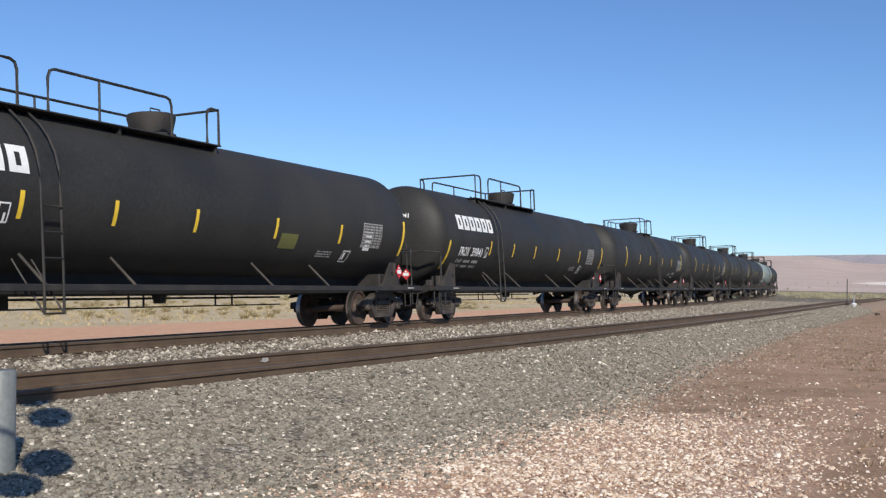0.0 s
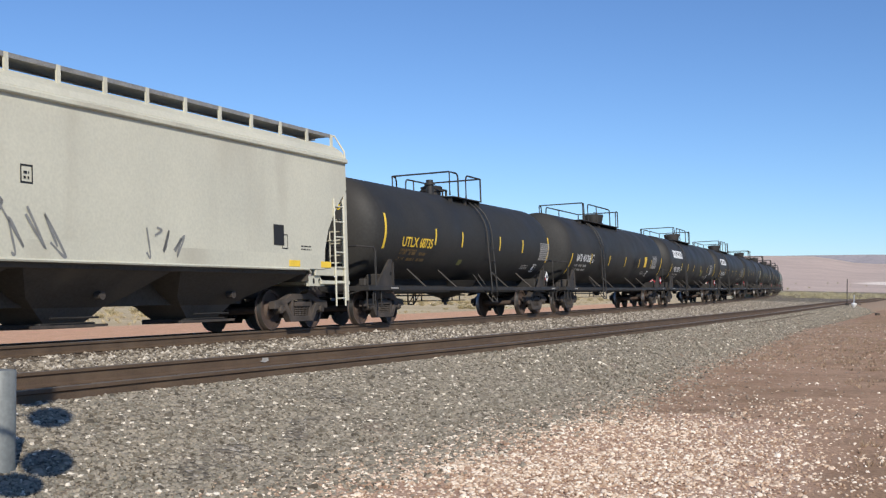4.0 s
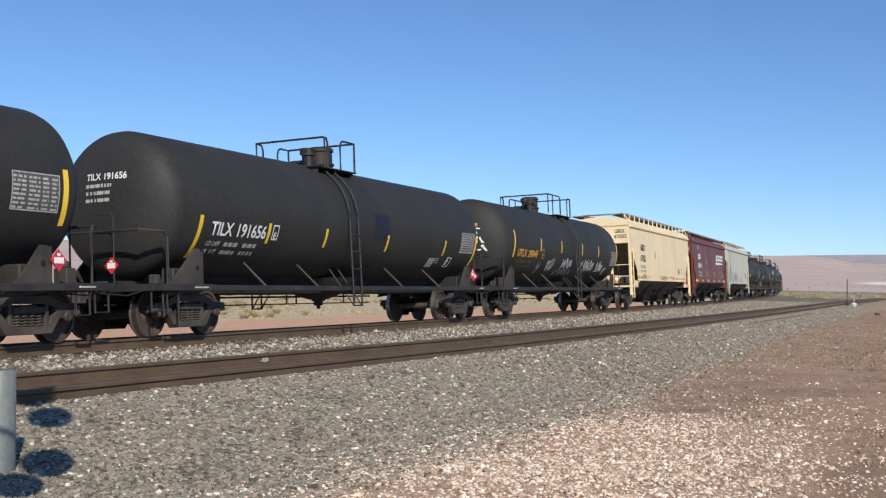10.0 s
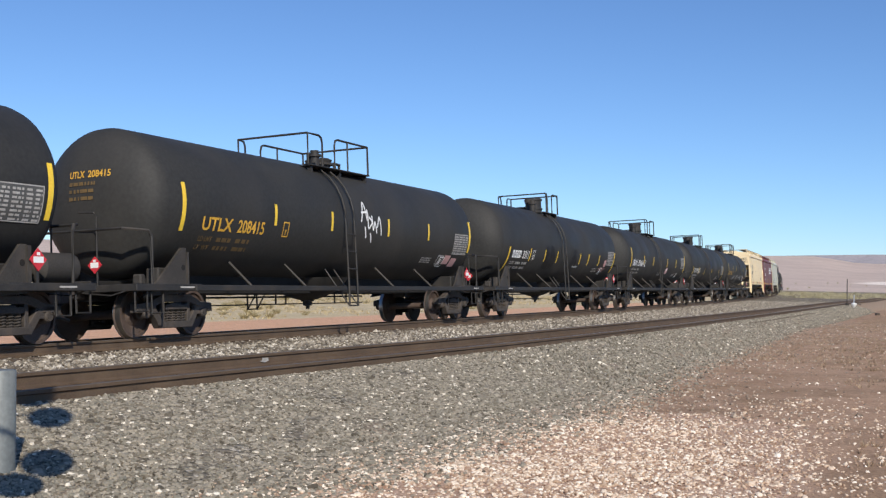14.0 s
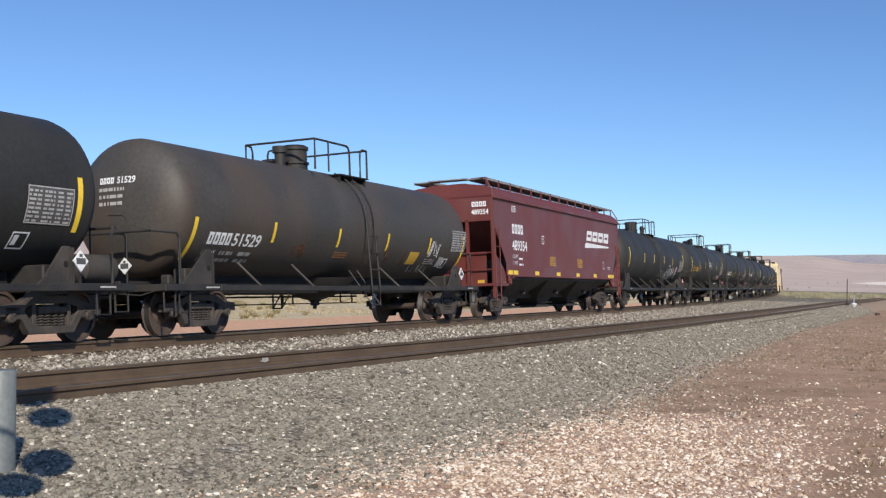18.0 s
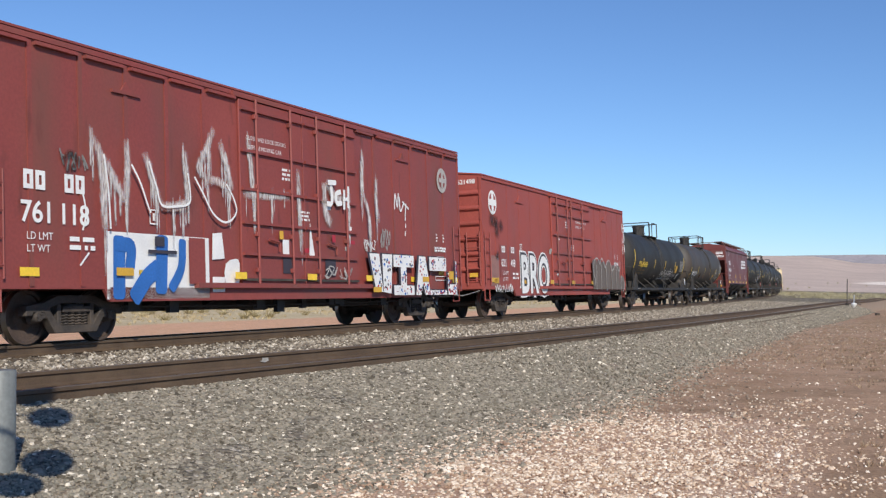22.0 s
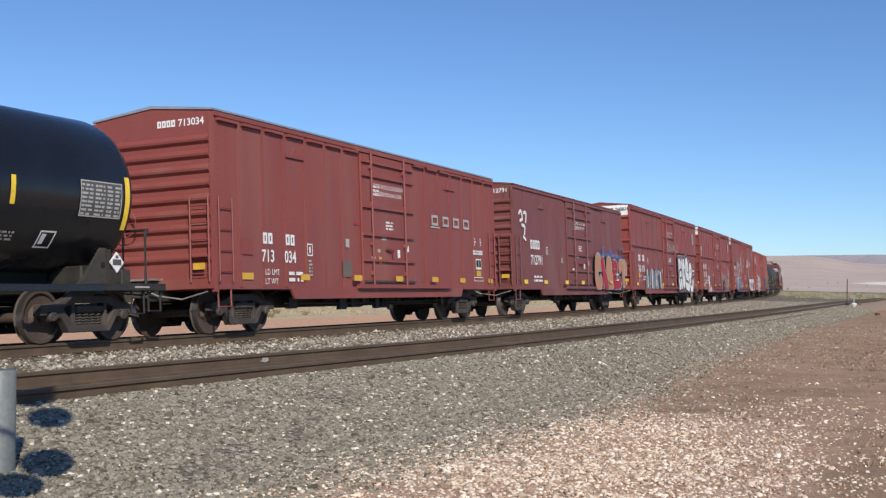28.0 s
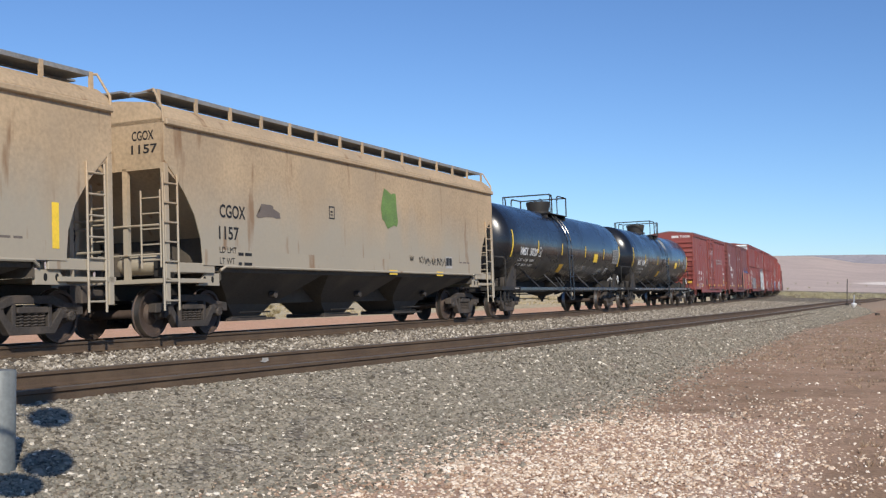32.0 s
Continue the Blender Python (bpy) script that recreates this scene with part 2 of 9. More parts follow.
def ballast_material():
    """Crushed stone: close-set angular cells, each with its own grey, under dust that thickens where the bank runs out."""
    m = bpy.data.materials.new("ballast_bed")
    m.use_nodes = True
    nt = m.node_tree
    n, l = nt.nodes, nt.links
    b = n["Principled BSDF"]
    geo = n.new("ShaderNodeNewGeometry")
    cell = n.new("ShaderNodeTexVoronoi")
    cell.inputs["Scale"].default_value = 24.0
    l.new(geo.outputs["Position"], cell.inputs["Vector"])
    shade = n.new("ShaderNodeValToRGB")
    while len(shade.color_ramp.elements) < 4:
        shade.color_ramp.elements.new(0.5)
    for e, (p, c) in zip(shade.color_ramp.elements, ((0.0, (0.10, 0.086, 0.066)), (0.5, (0.225, 0.194, 0.148)), (0.93, (0.32, 0.277, 0.213)), (0.965, (0.62, 0.55, 0.45)))):
        e.position, e.color = p, (*c, 1)
    sep = n.new("ShaderNodeSeparateColor")
    l.new(cell.outputs["Color"], sep.inputs[0])
    l.new(sep.outputs[0], shade.inputs[0])
    big = n.new("ShaderNodeTexNoise")
    big.inputs["Scale"].default_value, big.inputs["Detail"].default_value = 1.4, 6.0
    l.new(geo.outputs["Position"], big.inputs["Vector"])
    at = n.new("ShaderNodeAttribute")
    at.attribute_name = "dust"
    add = n.new("ShaderNodeMath")
    add.operation = "ADD"
    l.new(big.outputs["Fac"], add.inputs[0])
    l.new(at.outputs["Fac"], add.inputs[1])
    rng = n.new("ShaderNodeMapRange")
    rng.inputs["From Min"].default_value, rng.inputs["From Max"].default_value = 0.85, 1.2
    l.new(add.outputs[0], rng.inputs["Value"])
    mx = n.new("ShaderNodeMix")
    mx.data_type = "RGBA"
    l.new(rng.outputs[0], mx.inputs["Factor"])
    l.new(shade.outputs[0], mx.inputs["A"])
    mx.inputs["B"].default_value = (0.36, 0.265, 0.19, 1)
    l.new(mx.outputs["Result"], b.inputs["Base Color"])
    b.inputs["Roughness"].default_value = 0.95
    b.inputs["Specular IOR Level"].default_value = 0.15
    bp = n.new("ShaderNodeBump")
    bp.inputs["Strength"].default_value, bp.inputs["Distance"].default_value = 0.9, 0.03
    bp.invert = True
    l.new(cell.outputs["Distance"], bp.inputs["Height"])
    l.new(bp.outputs[0], b.inputs["Normal"])
    return m


def spray_paint(name, col, cover=1.0):
    """Sprayed paint that thins out where the stroke's own softness falls off, broken up by a fine noise."""
    m = surface(name, col, 0.7, var=0.2, scale=2.0, bump=0.0)
    n, l = m.node_tree.nodes, m.node_tree.links
    at = n.new("ShaderNodeAttribute")
    at.attribute_name = "soft"
    t = n.new("ShaderNodeTexNoise")
    t.inputs["Scale"].default_value, t.inputs["Detail"].default_value = 9.0, 6.0
    tc = n.new("ShaderNodeTexCoord")
    mp = n.new("ShaderNodeMapping")
    mp.inputs["Scale"].default_value = (2.5, 2.5, 0.5)
    l.new(tc.outputs["Object"], mp.inputs[0])
    l.new(mp.outputs[0], t.inputs["Vector"])
    rng = n.new("ShaderNodeMapRange")
    rng.inputs["From Min"].default_value, rng.inputs["From Max"].default_value = 0.35, 0.62
    rng.inputs["To Min"].default_value, rng.inputs["To Max"].default_value = 0.25 * cover, cover
    l.new(t.outputs["Fac"], rng.inputs["Value"])
    mul = n.new("ShaderNodeMath")
    mul.operation = "MULTIPLY"
    l.new(at.outputs["Fac"], mul.inputs[0])
    l.new(rng.outputs[0], mul.inputs[1])
    l.new(mul.outputs[0], n["Principled BSDF"].inputs["Alpha"])
    return m


M_GROUND = ground_material()
M_BALLAST = ballast_material()
M_STONE = pieces("ballast_stone", [(0.0, (0.085, 0.073, 0.055)), (0.2, (0.185, 0.157, 0.118)), (0.4, (0.225, 0.207, 0.162)), (0.62, (0.285, 0.252, 0.197)), (0.85, (0.345, 0.30, 0.232)), (0.965, (0.40, 0.355, 0.282)), (0.978, (0.80, 0.72, 0.59))])
M_STRAY = pieces("stray_stone", [(0.0, (0.20, 0.15, 0.11)), (0.5, (0.32, 0.25, 0.19)), (1.0, (0.45, 0.36, 0.28))])
M_PEBBLE = pieces("cream_pebble", [(0.0, (0.34, 0.22, 0.15)), (0.35, (0.54, 0.395, 0.28)), (0.65, (0.74, 0.59, 0.45)), (1.0, (0.96, 0.86, 0.72))])
M_TUFT = pieces("dry_grass", [(0.0, (0.24, 0.165, 0.115)), (0.5, (0.34, 0.245, 0.17)), (1.0, (0.46, 0.36, 0.25))], 0.9, bump=0.0)
M_STRAW = pieces("straw_grass", [(0.0, (0.40, 0.325, 0.195)), (0.5, (0.50, 0.41, 0.255)), (1.0, (0.60, 0.50, 0.32))], 0.9, bump=0.0)
M_BRUSH = pieces("sage_brush", [(0.0, (0.30, 0.265, 0.155)), (0.5, (0.42, 0.375, 0.235)), (1.0, (0.56, 0.50, 0.335))], 0.9, bump=0.0)
M_RAIL = surface("rusty_rail", (0.125, 0.084, 0.054), 0.75, 0.2, var=0.3, scale=3.0, grain=50.0, dirt=(0.18, 0.125, 0.08), dirt_amount=0.4, dirt_scale=2.0, bump=0.3)
M_RAILTOP = surface("worn_rail_head", (0.17, 0.135, 0.105), 0.55, 0.35, var=0.15, scale=3.0)
M_TIE = surface("creosoted_tie", (0.10, 0.075, 0.055), 0.9, var=0.4, scale=4.0, grain=40.0, bump=0.5)
M_BLACK = surface("black_tank_paint", (0.035, 0.0345, 0.0328), 0.60, 0.0, spec=0.27, var=0.30, scale=0.7, grain=14.0, dirt=(0.055, 0.050, 0.044), dirt_amount=0.38, dirt_scale=0.5, streak=4.0, bump=0.04)
M_GLOSS = surface("glossy_black_paint", (0.012, 0.013, 0.016), 0.27, 0.0, var=0.2, scale=0.8, grain=14.0, dirt=(0.03, 0.028, 0.026), dirt_amount=0.2, dirt_scale=0.6, streak=3.0, bump=0.02, coat=0.2)
M_RUSTY = surface("rust_streaked_black_paint", (0.062, 0.056, 0.049), 0.6, 0.0, var=0.35, scale=0.7, grain=14.0, dirt=(0.10, 0.066, 0.044), dirt_amount=0.5, dirt_scale=0.6, streak=3.0, bump=0.08)
M_FRAME = surface("black_frame_steel", (0.0339, 0.0316, 0.0294), 0.65, 0.1, var=0.4, scale=2.0, grain=30.0, dirt=(0.062, 0.051, 0.042), dirt_amount=0.4, dirt_scale=2.0, bump=0.2)
M_TRUCK = surface("dusty_cast_steel", (0.0682, 0.0572, 0.0495), 0.8, 0.1, var=0.4, scale=3.0, grain=30.0, dirt=(0.12, 0.092, 0.072), dirt_amount=0.45, dirt_scale=3.0, bump=0.4)
M_SADDLE = surface("dusty_saddle_steel", (0.046, 0.041, 0.036), 0.75, 0.1, var=0.35, scale=2.0, grain=30.0, dirt=(0.09, 0.075, 0.063), dirt_amount=0.5, dirt_scale=1.5, bump=0.2)
M_OLIVE = surface("olive_label", (0.16, 0.16, 0.05), 0.6, var=0.2, scale=4.0, bump=0.0)
M_WHEEL = surface("brown_wheel_steel", (0.10, 0.070, 0.055), 0.7, 0.2, var=0.35, scale=4.0, grain=40.0, bump=0.2)
M_TREAD = surface("bright_wheel_tread", (0.42, 0.40, 0.38), 0.38, 1.0, var=0.1)
# hopper undersides: the shade below the cars is put into this dark colour
M_TROUGH = surface("shaded_hopper_underside", (0.085, 0.072, 0.058), 0.8, 0.0, var=0.35, scale=1.0, grain=20.0, dirt=(0.15, 0.12, 0.09), dirt_amount=0.4, dirt_scale=0.8, streak=4.0, bump=0.1)
M_MAROON = surface("maroon_hopper_paint", (0.165, 0.040, 0.034), 0.5, 0.0, var=0.22, scale=0.6, grain=18.0, dirt=(0.17, 0.075, 0.06), dirt_amount=0.35, dirt_scale=0.6, streak=4.0, bump=0.06)
M_CREAM = surface("cream_hopper_paint", (0.93, 0.755, 0.465), 0.5, 0.0, var=0.1, scale=0.5, grain=18.0, dirt=(0.78, 0.60, 0.37), dirt_amount=0.32, dirt_scale=0.7, streak=5.0, bump=0.05)
# dusty seam; its recess's shade is put into the darker cream too
M_SEAM = surface("shaded_dusty_seam", (0.66, 0.50, 0.30), 0.7, var=0.3, scale=2.0, bump=0.0)
M_PALE = surface("pale_grey_hopper_paint", (0.62, 0.60, 0.48), 0.5, 0.0, var=0.12, scale=0.5, grain=18.0, dirt=(0.42, 0.38, 0.29), dirt_amount=0.35, dirt_scale=0.6, streak=5.0, bump=0.05)
M_DUSTY = surface("weathered_beige_hopper_paint", (0.50, 0.365, 0.225), 0.7, 0.0, var=0.26, scale=0.6, grain=15.0, dirt=(0.40, 0.31, 0.21), dirt_amount=0.5, dirt_scale=0.45, streak=6.0, bump=0.1, low=(1.9, 3.1, (0.40, 0.36, 0.285)), rust=(0.26, 0.15, 0.075))
M_PALEGREEN = surface("pale_green_tank_paint", (0.26, 0.31, 0.29), 0.6, 0.0, var=0.2, scale=0.5, dirt=(0.20, 0.20, 0.18), dirt_amount=0.4, streak=4.0)
M_RED1 = surface("faded_red_boxcar_paint", (0.355, 0.077, 0.060), 0.6, 0.0, var=0.18, scale=0.5, grain=18.0, dirt=(0.25, 0.072, 0.055), dirt_amount=0.38, dirt_scale=0.8, streak=4.0, bump=0.06)
M_RED2 = surface("oxide_red_boxcar_paint", (0.275, 0.062, 0.052), 0.55, 0.0, rust=(0.17, 0.046, 0.036), var=0.18, scale=0.5, grain=18.0, dirt=(0.19, 0.075, 0.055), dirt_amount=0.4, dirt_scale=0.8, streak=4.0, bump=0.06)
M_RED3 = surface("dull_mauve_red_boxcar_paint", (0.21, 0.066, 0.060), 0.6, 0.0, var=0.18, scale=0.5, grain=18.0, dirt=(0.24, 0.12, 0.10), rust=(0.13, 0.045, 0.035), dirt_amount=0.4, dirt_scale=0.8, streak=4.0, bump=0.06)
M_RED4 = surface("brick_red_boxcar_paint", (0.27, 0.068, 0.056), 0.55, 0.0, var=0.14, scale=0.5, grain=18.0, dirt=(0.30, 0.12, 0.095), dirt_amount=0.35, dirt_scale=0.8, streak=6.0, bump=0.06)
M_GALV = surface("galvanised_steel", (0.55, 0.56, 0.55), 0.45, 0.7, var=0.15, scale=3.0, grain=30.0, bump=0.1)
M_POST = surface("weathered_zinc_pipe", (0.19, 0.205, 0.20), 0.6, 0.2, var=0.25, scale=4.0, grain=30.0, dirt=(0.29, 0.30, 0.28), dirt_amount=0.4, dirt_scale=6.0, streak=6.0, bump=0.1)
# lighter than the steel: sky showing through the mesh is put into the tone
M_GRATE = surface("walkway_grating", (0.32, 0.315, 0.30), 0.7, 0.4, var=0.3, scale=4.0)
M_WHITE = surface("white_lettering", (0.86, 0.86, 0.84), 0.6, var=0.12, scale=2.0, bump=0.0)
M_DIRTYWHITE = surface("faded_white_lettering", (0.46, 0.44, 0.41), 0.7, var=0.3, scale=4.0, bump=0.0)
M_YELLOW = surface("yellow_reflective_stripe", (0.95, 0.64, 0.055), 0.45, var=0.15, scale=4.0, bump=0.0)
M_AMBER = surface("amber_placard", (0.70, 0.41, 0.05), 0.5, var=0.15, scale=4.0, bump=0.0)
M_DULLGREY = surface("grey_spray_paint", (0.24, 0.24, 0.23), 0.6, var=0.2, scale=4.0, bump=0.0)
M_GREYPAD = surface("grey_stencil_panel", (0.10, 0.10, 0.097), 0.6, var=0.2, scale=4.0, bump=0.0)
M_INK = surface("black_lettering", (0.02, 0.02, 0.02), 0.6, var=0.2, bump=0.0)
M_REDSIGN = surface("red_placard", (0.62, 0.035, 0.05), 0.5, var=0.1, bump=0.0)
M_PINKSIGN = surface("pink_placard", (0.62, 0.36, 0.34), 0.5, var=0.1, bump=0.0)
M_BLUE = surface("blue_spray_paint", (0.035, 0.16, 0.50), 0.6, var=0.25, scale=2.0, bump=0.0)
M_SILVER = surface("silver_spray_paint", (0.30, 0.30, 0.33), 0.5, 0.2, var=0.2, scale=2.0, bump=0.0)
M_OCHRE = surface("ochre_spray_paint", (0.45, 0.20, 0.08), 0.6, var=0.2, scale=2.0, bump=0.0)
M_CRIMSON = surface("crimson_spray_paint", (0.45, 0.03, 0.05), 0.6, var=0.2, scale=2.0, bump=0.0)
M_GREEN = surface("green_spray_paint", (0.16, 0.26, 0.07), 0.6, var=0.4, scale=3.0, bump=0.0)
M_DARKSPRAY = surface("dark_spray_paint", (0.05, 0.045, 0.06), 0.6, var=0.3, scale=2.0, bump=0.0)
M_HAZE = surface("faded_white_spray", (0.47, 0.34, 0.32), 0.7, var=0.35, scale=1.5, bump=0.0)
M_FADE = surface("faded_pink_spray", (0.30, 0.155, 0.135), 0.7, var=0.4, scale=1.5, bump=0.0)
M_ORANGE = surface("orange_lettering", (0.75, 0.42, 0.05), 0.6, var=0.15, bump=0.0)
M_MIST = spray_paint("thin_white_spray", (0.74, 0.72, 0.70), 0.95)
M_MISTBLUE = spray_paint("thin_blue_spray", (0.07, 0.17, 0.42), 0.9)
M_MISTRUST = spray_paint("rust_bloom", (0.16, 0.075, 0.035), 0.8)
M_MISTDARK = spray_paint("thin_dark_spray", (0.035, 0.03, 0.03), 0.8)
M_PEACH = surface("peach_spray_paint", (0.50, 0.235, 0.135), 0.6, var=0.2, scale=2.0, bump=0.0)
M_CARMINE = surface("carmine_spray_paint", (0.42, 0.025, 0.045), 0.6, var=0.2, scale=2.0, bump=0.0)
M_AQUA = surface("pale_aqua_spray_paint", (0.30, 0.50, 0.50), 0.6, var=0.2, scale=2.0, bump=0.0)
M_SLATE = surface("slate_spray_paint", (0.075, 0.07, 0.085), 0.6, var=0.3, scale=2.0, bump=0.0)
M_PUTTY = surface("putty_grey_spray_paint", (0.165, 0.135, 0.115), 0.7, var=0.25, scale=2.0, bump=0.0)
M_TOUCHUP = surface("fresh_black_paint", (0.010, 0.010, 0.011), 0.55, var=0.2, scale=2.0, bump=0.0, spec=0.3)
M_NAVY = surface("navy_touch_up_paint", (0.016, 0.020, 0.036), 0.55, var=0.2, scale=2.0, bump=0.0, spec=0.3)
M_DIMINK = surface("worn_ochre_lettering", (0.15, 0.095, 0.035), 0.7, var=0.3, scale=4.0, bump=0.0)
# near-black for holes and the tank's shaded belly: shade put into the colour
M_HOLE = surface("shade_black_steel", (0.012, 0.011, 0.010), 0.9, bump=0.0)


# ---------------------------------------------------------------- ground, ballast and track
def bank(lat_main, off):
    """Height of the ballast at a place lat_main metres beyond the main line; off is the siding's offset there."""
    q = lat_main
    k = np.interp(off, [5.9, 7.3], [1.0, 0.42])      # the shoulder narrows along the line
    xs = [-off - 0.84 - 4.36 * k, -off - 0.84 - 3.36 * k, -off - 0.84 - 1.26 * k, -off - 0.84 - 0.46 * k, -off - 0.84, -off - 0.66, -off + 0.66, -off + 0.9, -off + 1.6, -1.9, -1.2, -0.6, 1.0, 2.0, 3.2, 4.6]
    zs = [-0.80, -0.47, -0.20, -0.11, -0.075, -0.14, -0.13, -0.13, -0.16, -0.20, -0.20, -0.21, -0.28, -0.30, -0.62, -1.0]
    return np.interp(q, xs, zs)


def ground_z(x, y):
    d = np.hypot(x, y)
    z = -0.40 - 0.25 * np.clip((d - 25) / 60, 0, 1)
    rise = np.clip((d - 420) / 2300, 0, 1) ** 1.6
    z = z + np.interp(np.degrees(np.arctan2(x, np.maximum(y, 1.0))), [0, 18.3, 20.3, 30], [74.0, 72.5, 58.0, 58.0]) * rise
    return z


def bumps(x, y):
    """Small unevenness of the flat near the line."""
    q = Vector((x, y, 0))
    return 0.035 * noise.noise(q * 0.6) + 0.018 * noise.noise(q * 2.1)


def lie(x, y):
    """Height of the ground's surface, bumps included."""
    return ground_z(x, y) + np.array([bumps(a, b) for a, b in zip(x, y)])


def make_ground():
    def ticks(lo, hi):
        a = [0.0]
        w = 0.35
        while a[-1] < hi:
            a.append(a[-1] + w)
            if a[-1] > 22:
                w *= 1.055
        b = [0.0]
        w = 0.35
        while b[-1] < lo:
            b.append(b[-1] + w)
            if b[-1] > 12:
                w *= 1.08
        return np.array([-q for q in b[:0:-1]] + a)
    gx, gy = ticks(3600, 3600), ticks(1500, 4200)
    X, Y = np.meshgrid(gx, gy)
    Z = ground_z(X, Y)
    nx, ny = len(gx), len(gy)
    # nearest place on the main line for each point of the sheet
    sg = np.arange(-200, 600, 4.0)
    lx, ly, lh = line(sg)
    best = np.full(X.shape, 1e9)
    lat = np.zeros(X.shape)
    along = np.zeros(X.shape)
    for s_, a, b_, h in zip(sg, lx, ly, lh):
        dd = (X - a) ** 2 + (Y - b_) ** 2
        k = dd < best
        best[k] = dd[k]
        lat[k] = (-(X - a) * math.sin(h) + (Y - b_) * math.cos(h))[k]
        along[k] = s_
    far_side = np.clip((lat - 3) / 4, 0, 1)
    Z = Z - 0.35 * far_side * (np.hypot(X, Y) < 400)
    kk = np.interp(siding(along), [5.9, 7.3], [1.0, 0.42])
    sink = np.clip((lat + siding(along) + 0.84 + 3.3 * kk) / 0.9, 0, 1) * np.clip((4.6 - lat) / 0.8, 0, 1) * (np.hypot(X, Y) < 450)
    Z = Z * (1 - sink) + np.minimum(Z, -0.75) * sink
    d = np.hypot(X, Y)
    for i in range(ny):
        for j in range(nx):
            q = Vector((X[i, j], Y[i, j], 0))
            if d[i, j] < 60:
                Z[i, j] += bumps(X[i, j], Y[i, j])
            else:
                Z[i, j] += 0.5 * min(1, (d[i, j] - 60) / 300) * noise.noise(q * 0.02) + min(1.6, max(0, d[i, j] - 700) * 0.0016) * noise.fractal(q * 0.0022, 1.0, 2.0, 4)
    verts = np.stack([X.ravel(), Y.ravel(), Z.ravel()], 1)
    idx = np.arange(nx * ny).reshape(ny, nx)
    faces = np.stack([idx[:-1, :-1].ravel(), idx[:-1, 1:].ravel(), idx[1:, 1:].ravel(), idx[1:, :-1].ravel()], 1)
    me = bpy.data.meshes.new("ground")
    me.from_pydata(verts.tolist(), [], faces.tolist())
    me.materials.append(M_GROUND)
    me.shade_smooth()
    near = -siding(along) - 0.84 - 3.5 * kk          # the foot of the ballast
    out = near - lat                      # metres on the camera's side of it
    pink = np.clip(1.3 - abs(out - 2.4) / 3.4, 0, 1) * np.clip((19 - along) / 7, 0, 1) * (out > -1) * (1 - 0.6 * np.clip((X - 0.24 * Y) / np.maximum(0.11 * Y, 0.1), 0, 1))
    rust = np.clip((out + 1.0) / 1.5, 0, 1) * np.clip((190 - d) / 60, 0, 1)
    red = np.clip((lat - 3) / 2, 0, 1) * np.clip((16.5 - lat) / 4, 0, 1) * np.clip((150 - d) / 40, 0, 1)
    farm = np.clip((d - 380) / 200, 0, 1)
    bearing = np.degrees(np.arctan2(X, Y))
    sage = np.clip((d - 165) / 40, 0, 1) * np.clip((520 - d) / 120, 0, 1) * np.clip((bearing - 12) / 3, 0, 1)
    sand = np.clip((d - 860) / 60, 0, 1) * np.clip((1130 - d) / 60, 0, 1) * np.clip((bearing - 18.5) / 3.0, 0, 1) * 0.8
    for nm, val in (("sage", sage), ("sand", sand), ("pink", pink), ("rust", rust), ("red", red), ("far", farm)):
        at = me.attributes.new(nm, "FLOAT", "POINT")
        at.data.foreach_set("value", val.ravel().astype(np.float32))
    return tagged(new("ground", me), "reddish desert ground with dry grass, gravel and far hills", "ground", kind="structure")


ground = make_ground()


def make_bed():
    sg = np.concatenate([np.arange(-40, 0, 2.0), np.arange(0, 60, 0.5), np.arange(60, 120, 1.5), np.arange(120, 420, 6)])
    us = np.linspace(0, 1, 46)
    verts, n = [], len(us)
    for s in sg:
        o = siding(s)
        for u in us:
            wd = 0.84 + 4.36 * float(np.interp(o, [5.9, 7.3], [1.0, 0.42]))
            la = -o - wd + u * (o + wd + 4.6)
            x, y, _ = line(s, la)
            z = float(bank(la, o))
            q = Vector((x, y, 0))
            z += 0.025 * noise.noise(q * 3.0) + 0.02 * noise.noise(q * 7.5) if not (-o - 0.9 < la < -o + 0.9 or -0.9 < la < 0.9) else 0
            verts.append((x, y, z))
    faces = []
    for i in range(len(sg) - 1):
        for j in range(n - 1):
            a = i * n + j
            faces.append((a, a + n, a + n + 1, a + 1))
    me = bpy.data.meshes.new("ballast")
    me.from_pydata(verts, [], faces)
    dust = [max(0.0, 1.0 - u * (5.0 - 2.2 * min(1.0, max(0.0, (s - 14) / 20)))) * 0.75 + 0.1 + 0.16 * min(1.0, max(0.0, (s - 60) / 60)) for s in sg for u in us]
    me.attributes.new("dust", "FLOAT", "POINT").data.foreach_set("value", dust)
    me.materials.append(M_BALLAST)
    me.shade_smooth()
    return tagged(new("ballast", me), "grey crushed stone ballast bank under both tracks", "ballast", kind="structure")


ballast = make_bed()

RAIL_PROFILE = [(-0.070, -0.186), (-0.070, -0.172), (-0.014, -0.150), (-0.010, -0.055), (-0.037, -0.040), (-0.037, -0.006), (-0.030, 0.0),
                (0.030, 0.0), (0.037, -0.006), (0.037, -0.040), (0.010, -0.055), (0.014, -0.150), (0.070, -0.172), (0.070, -0.186)]


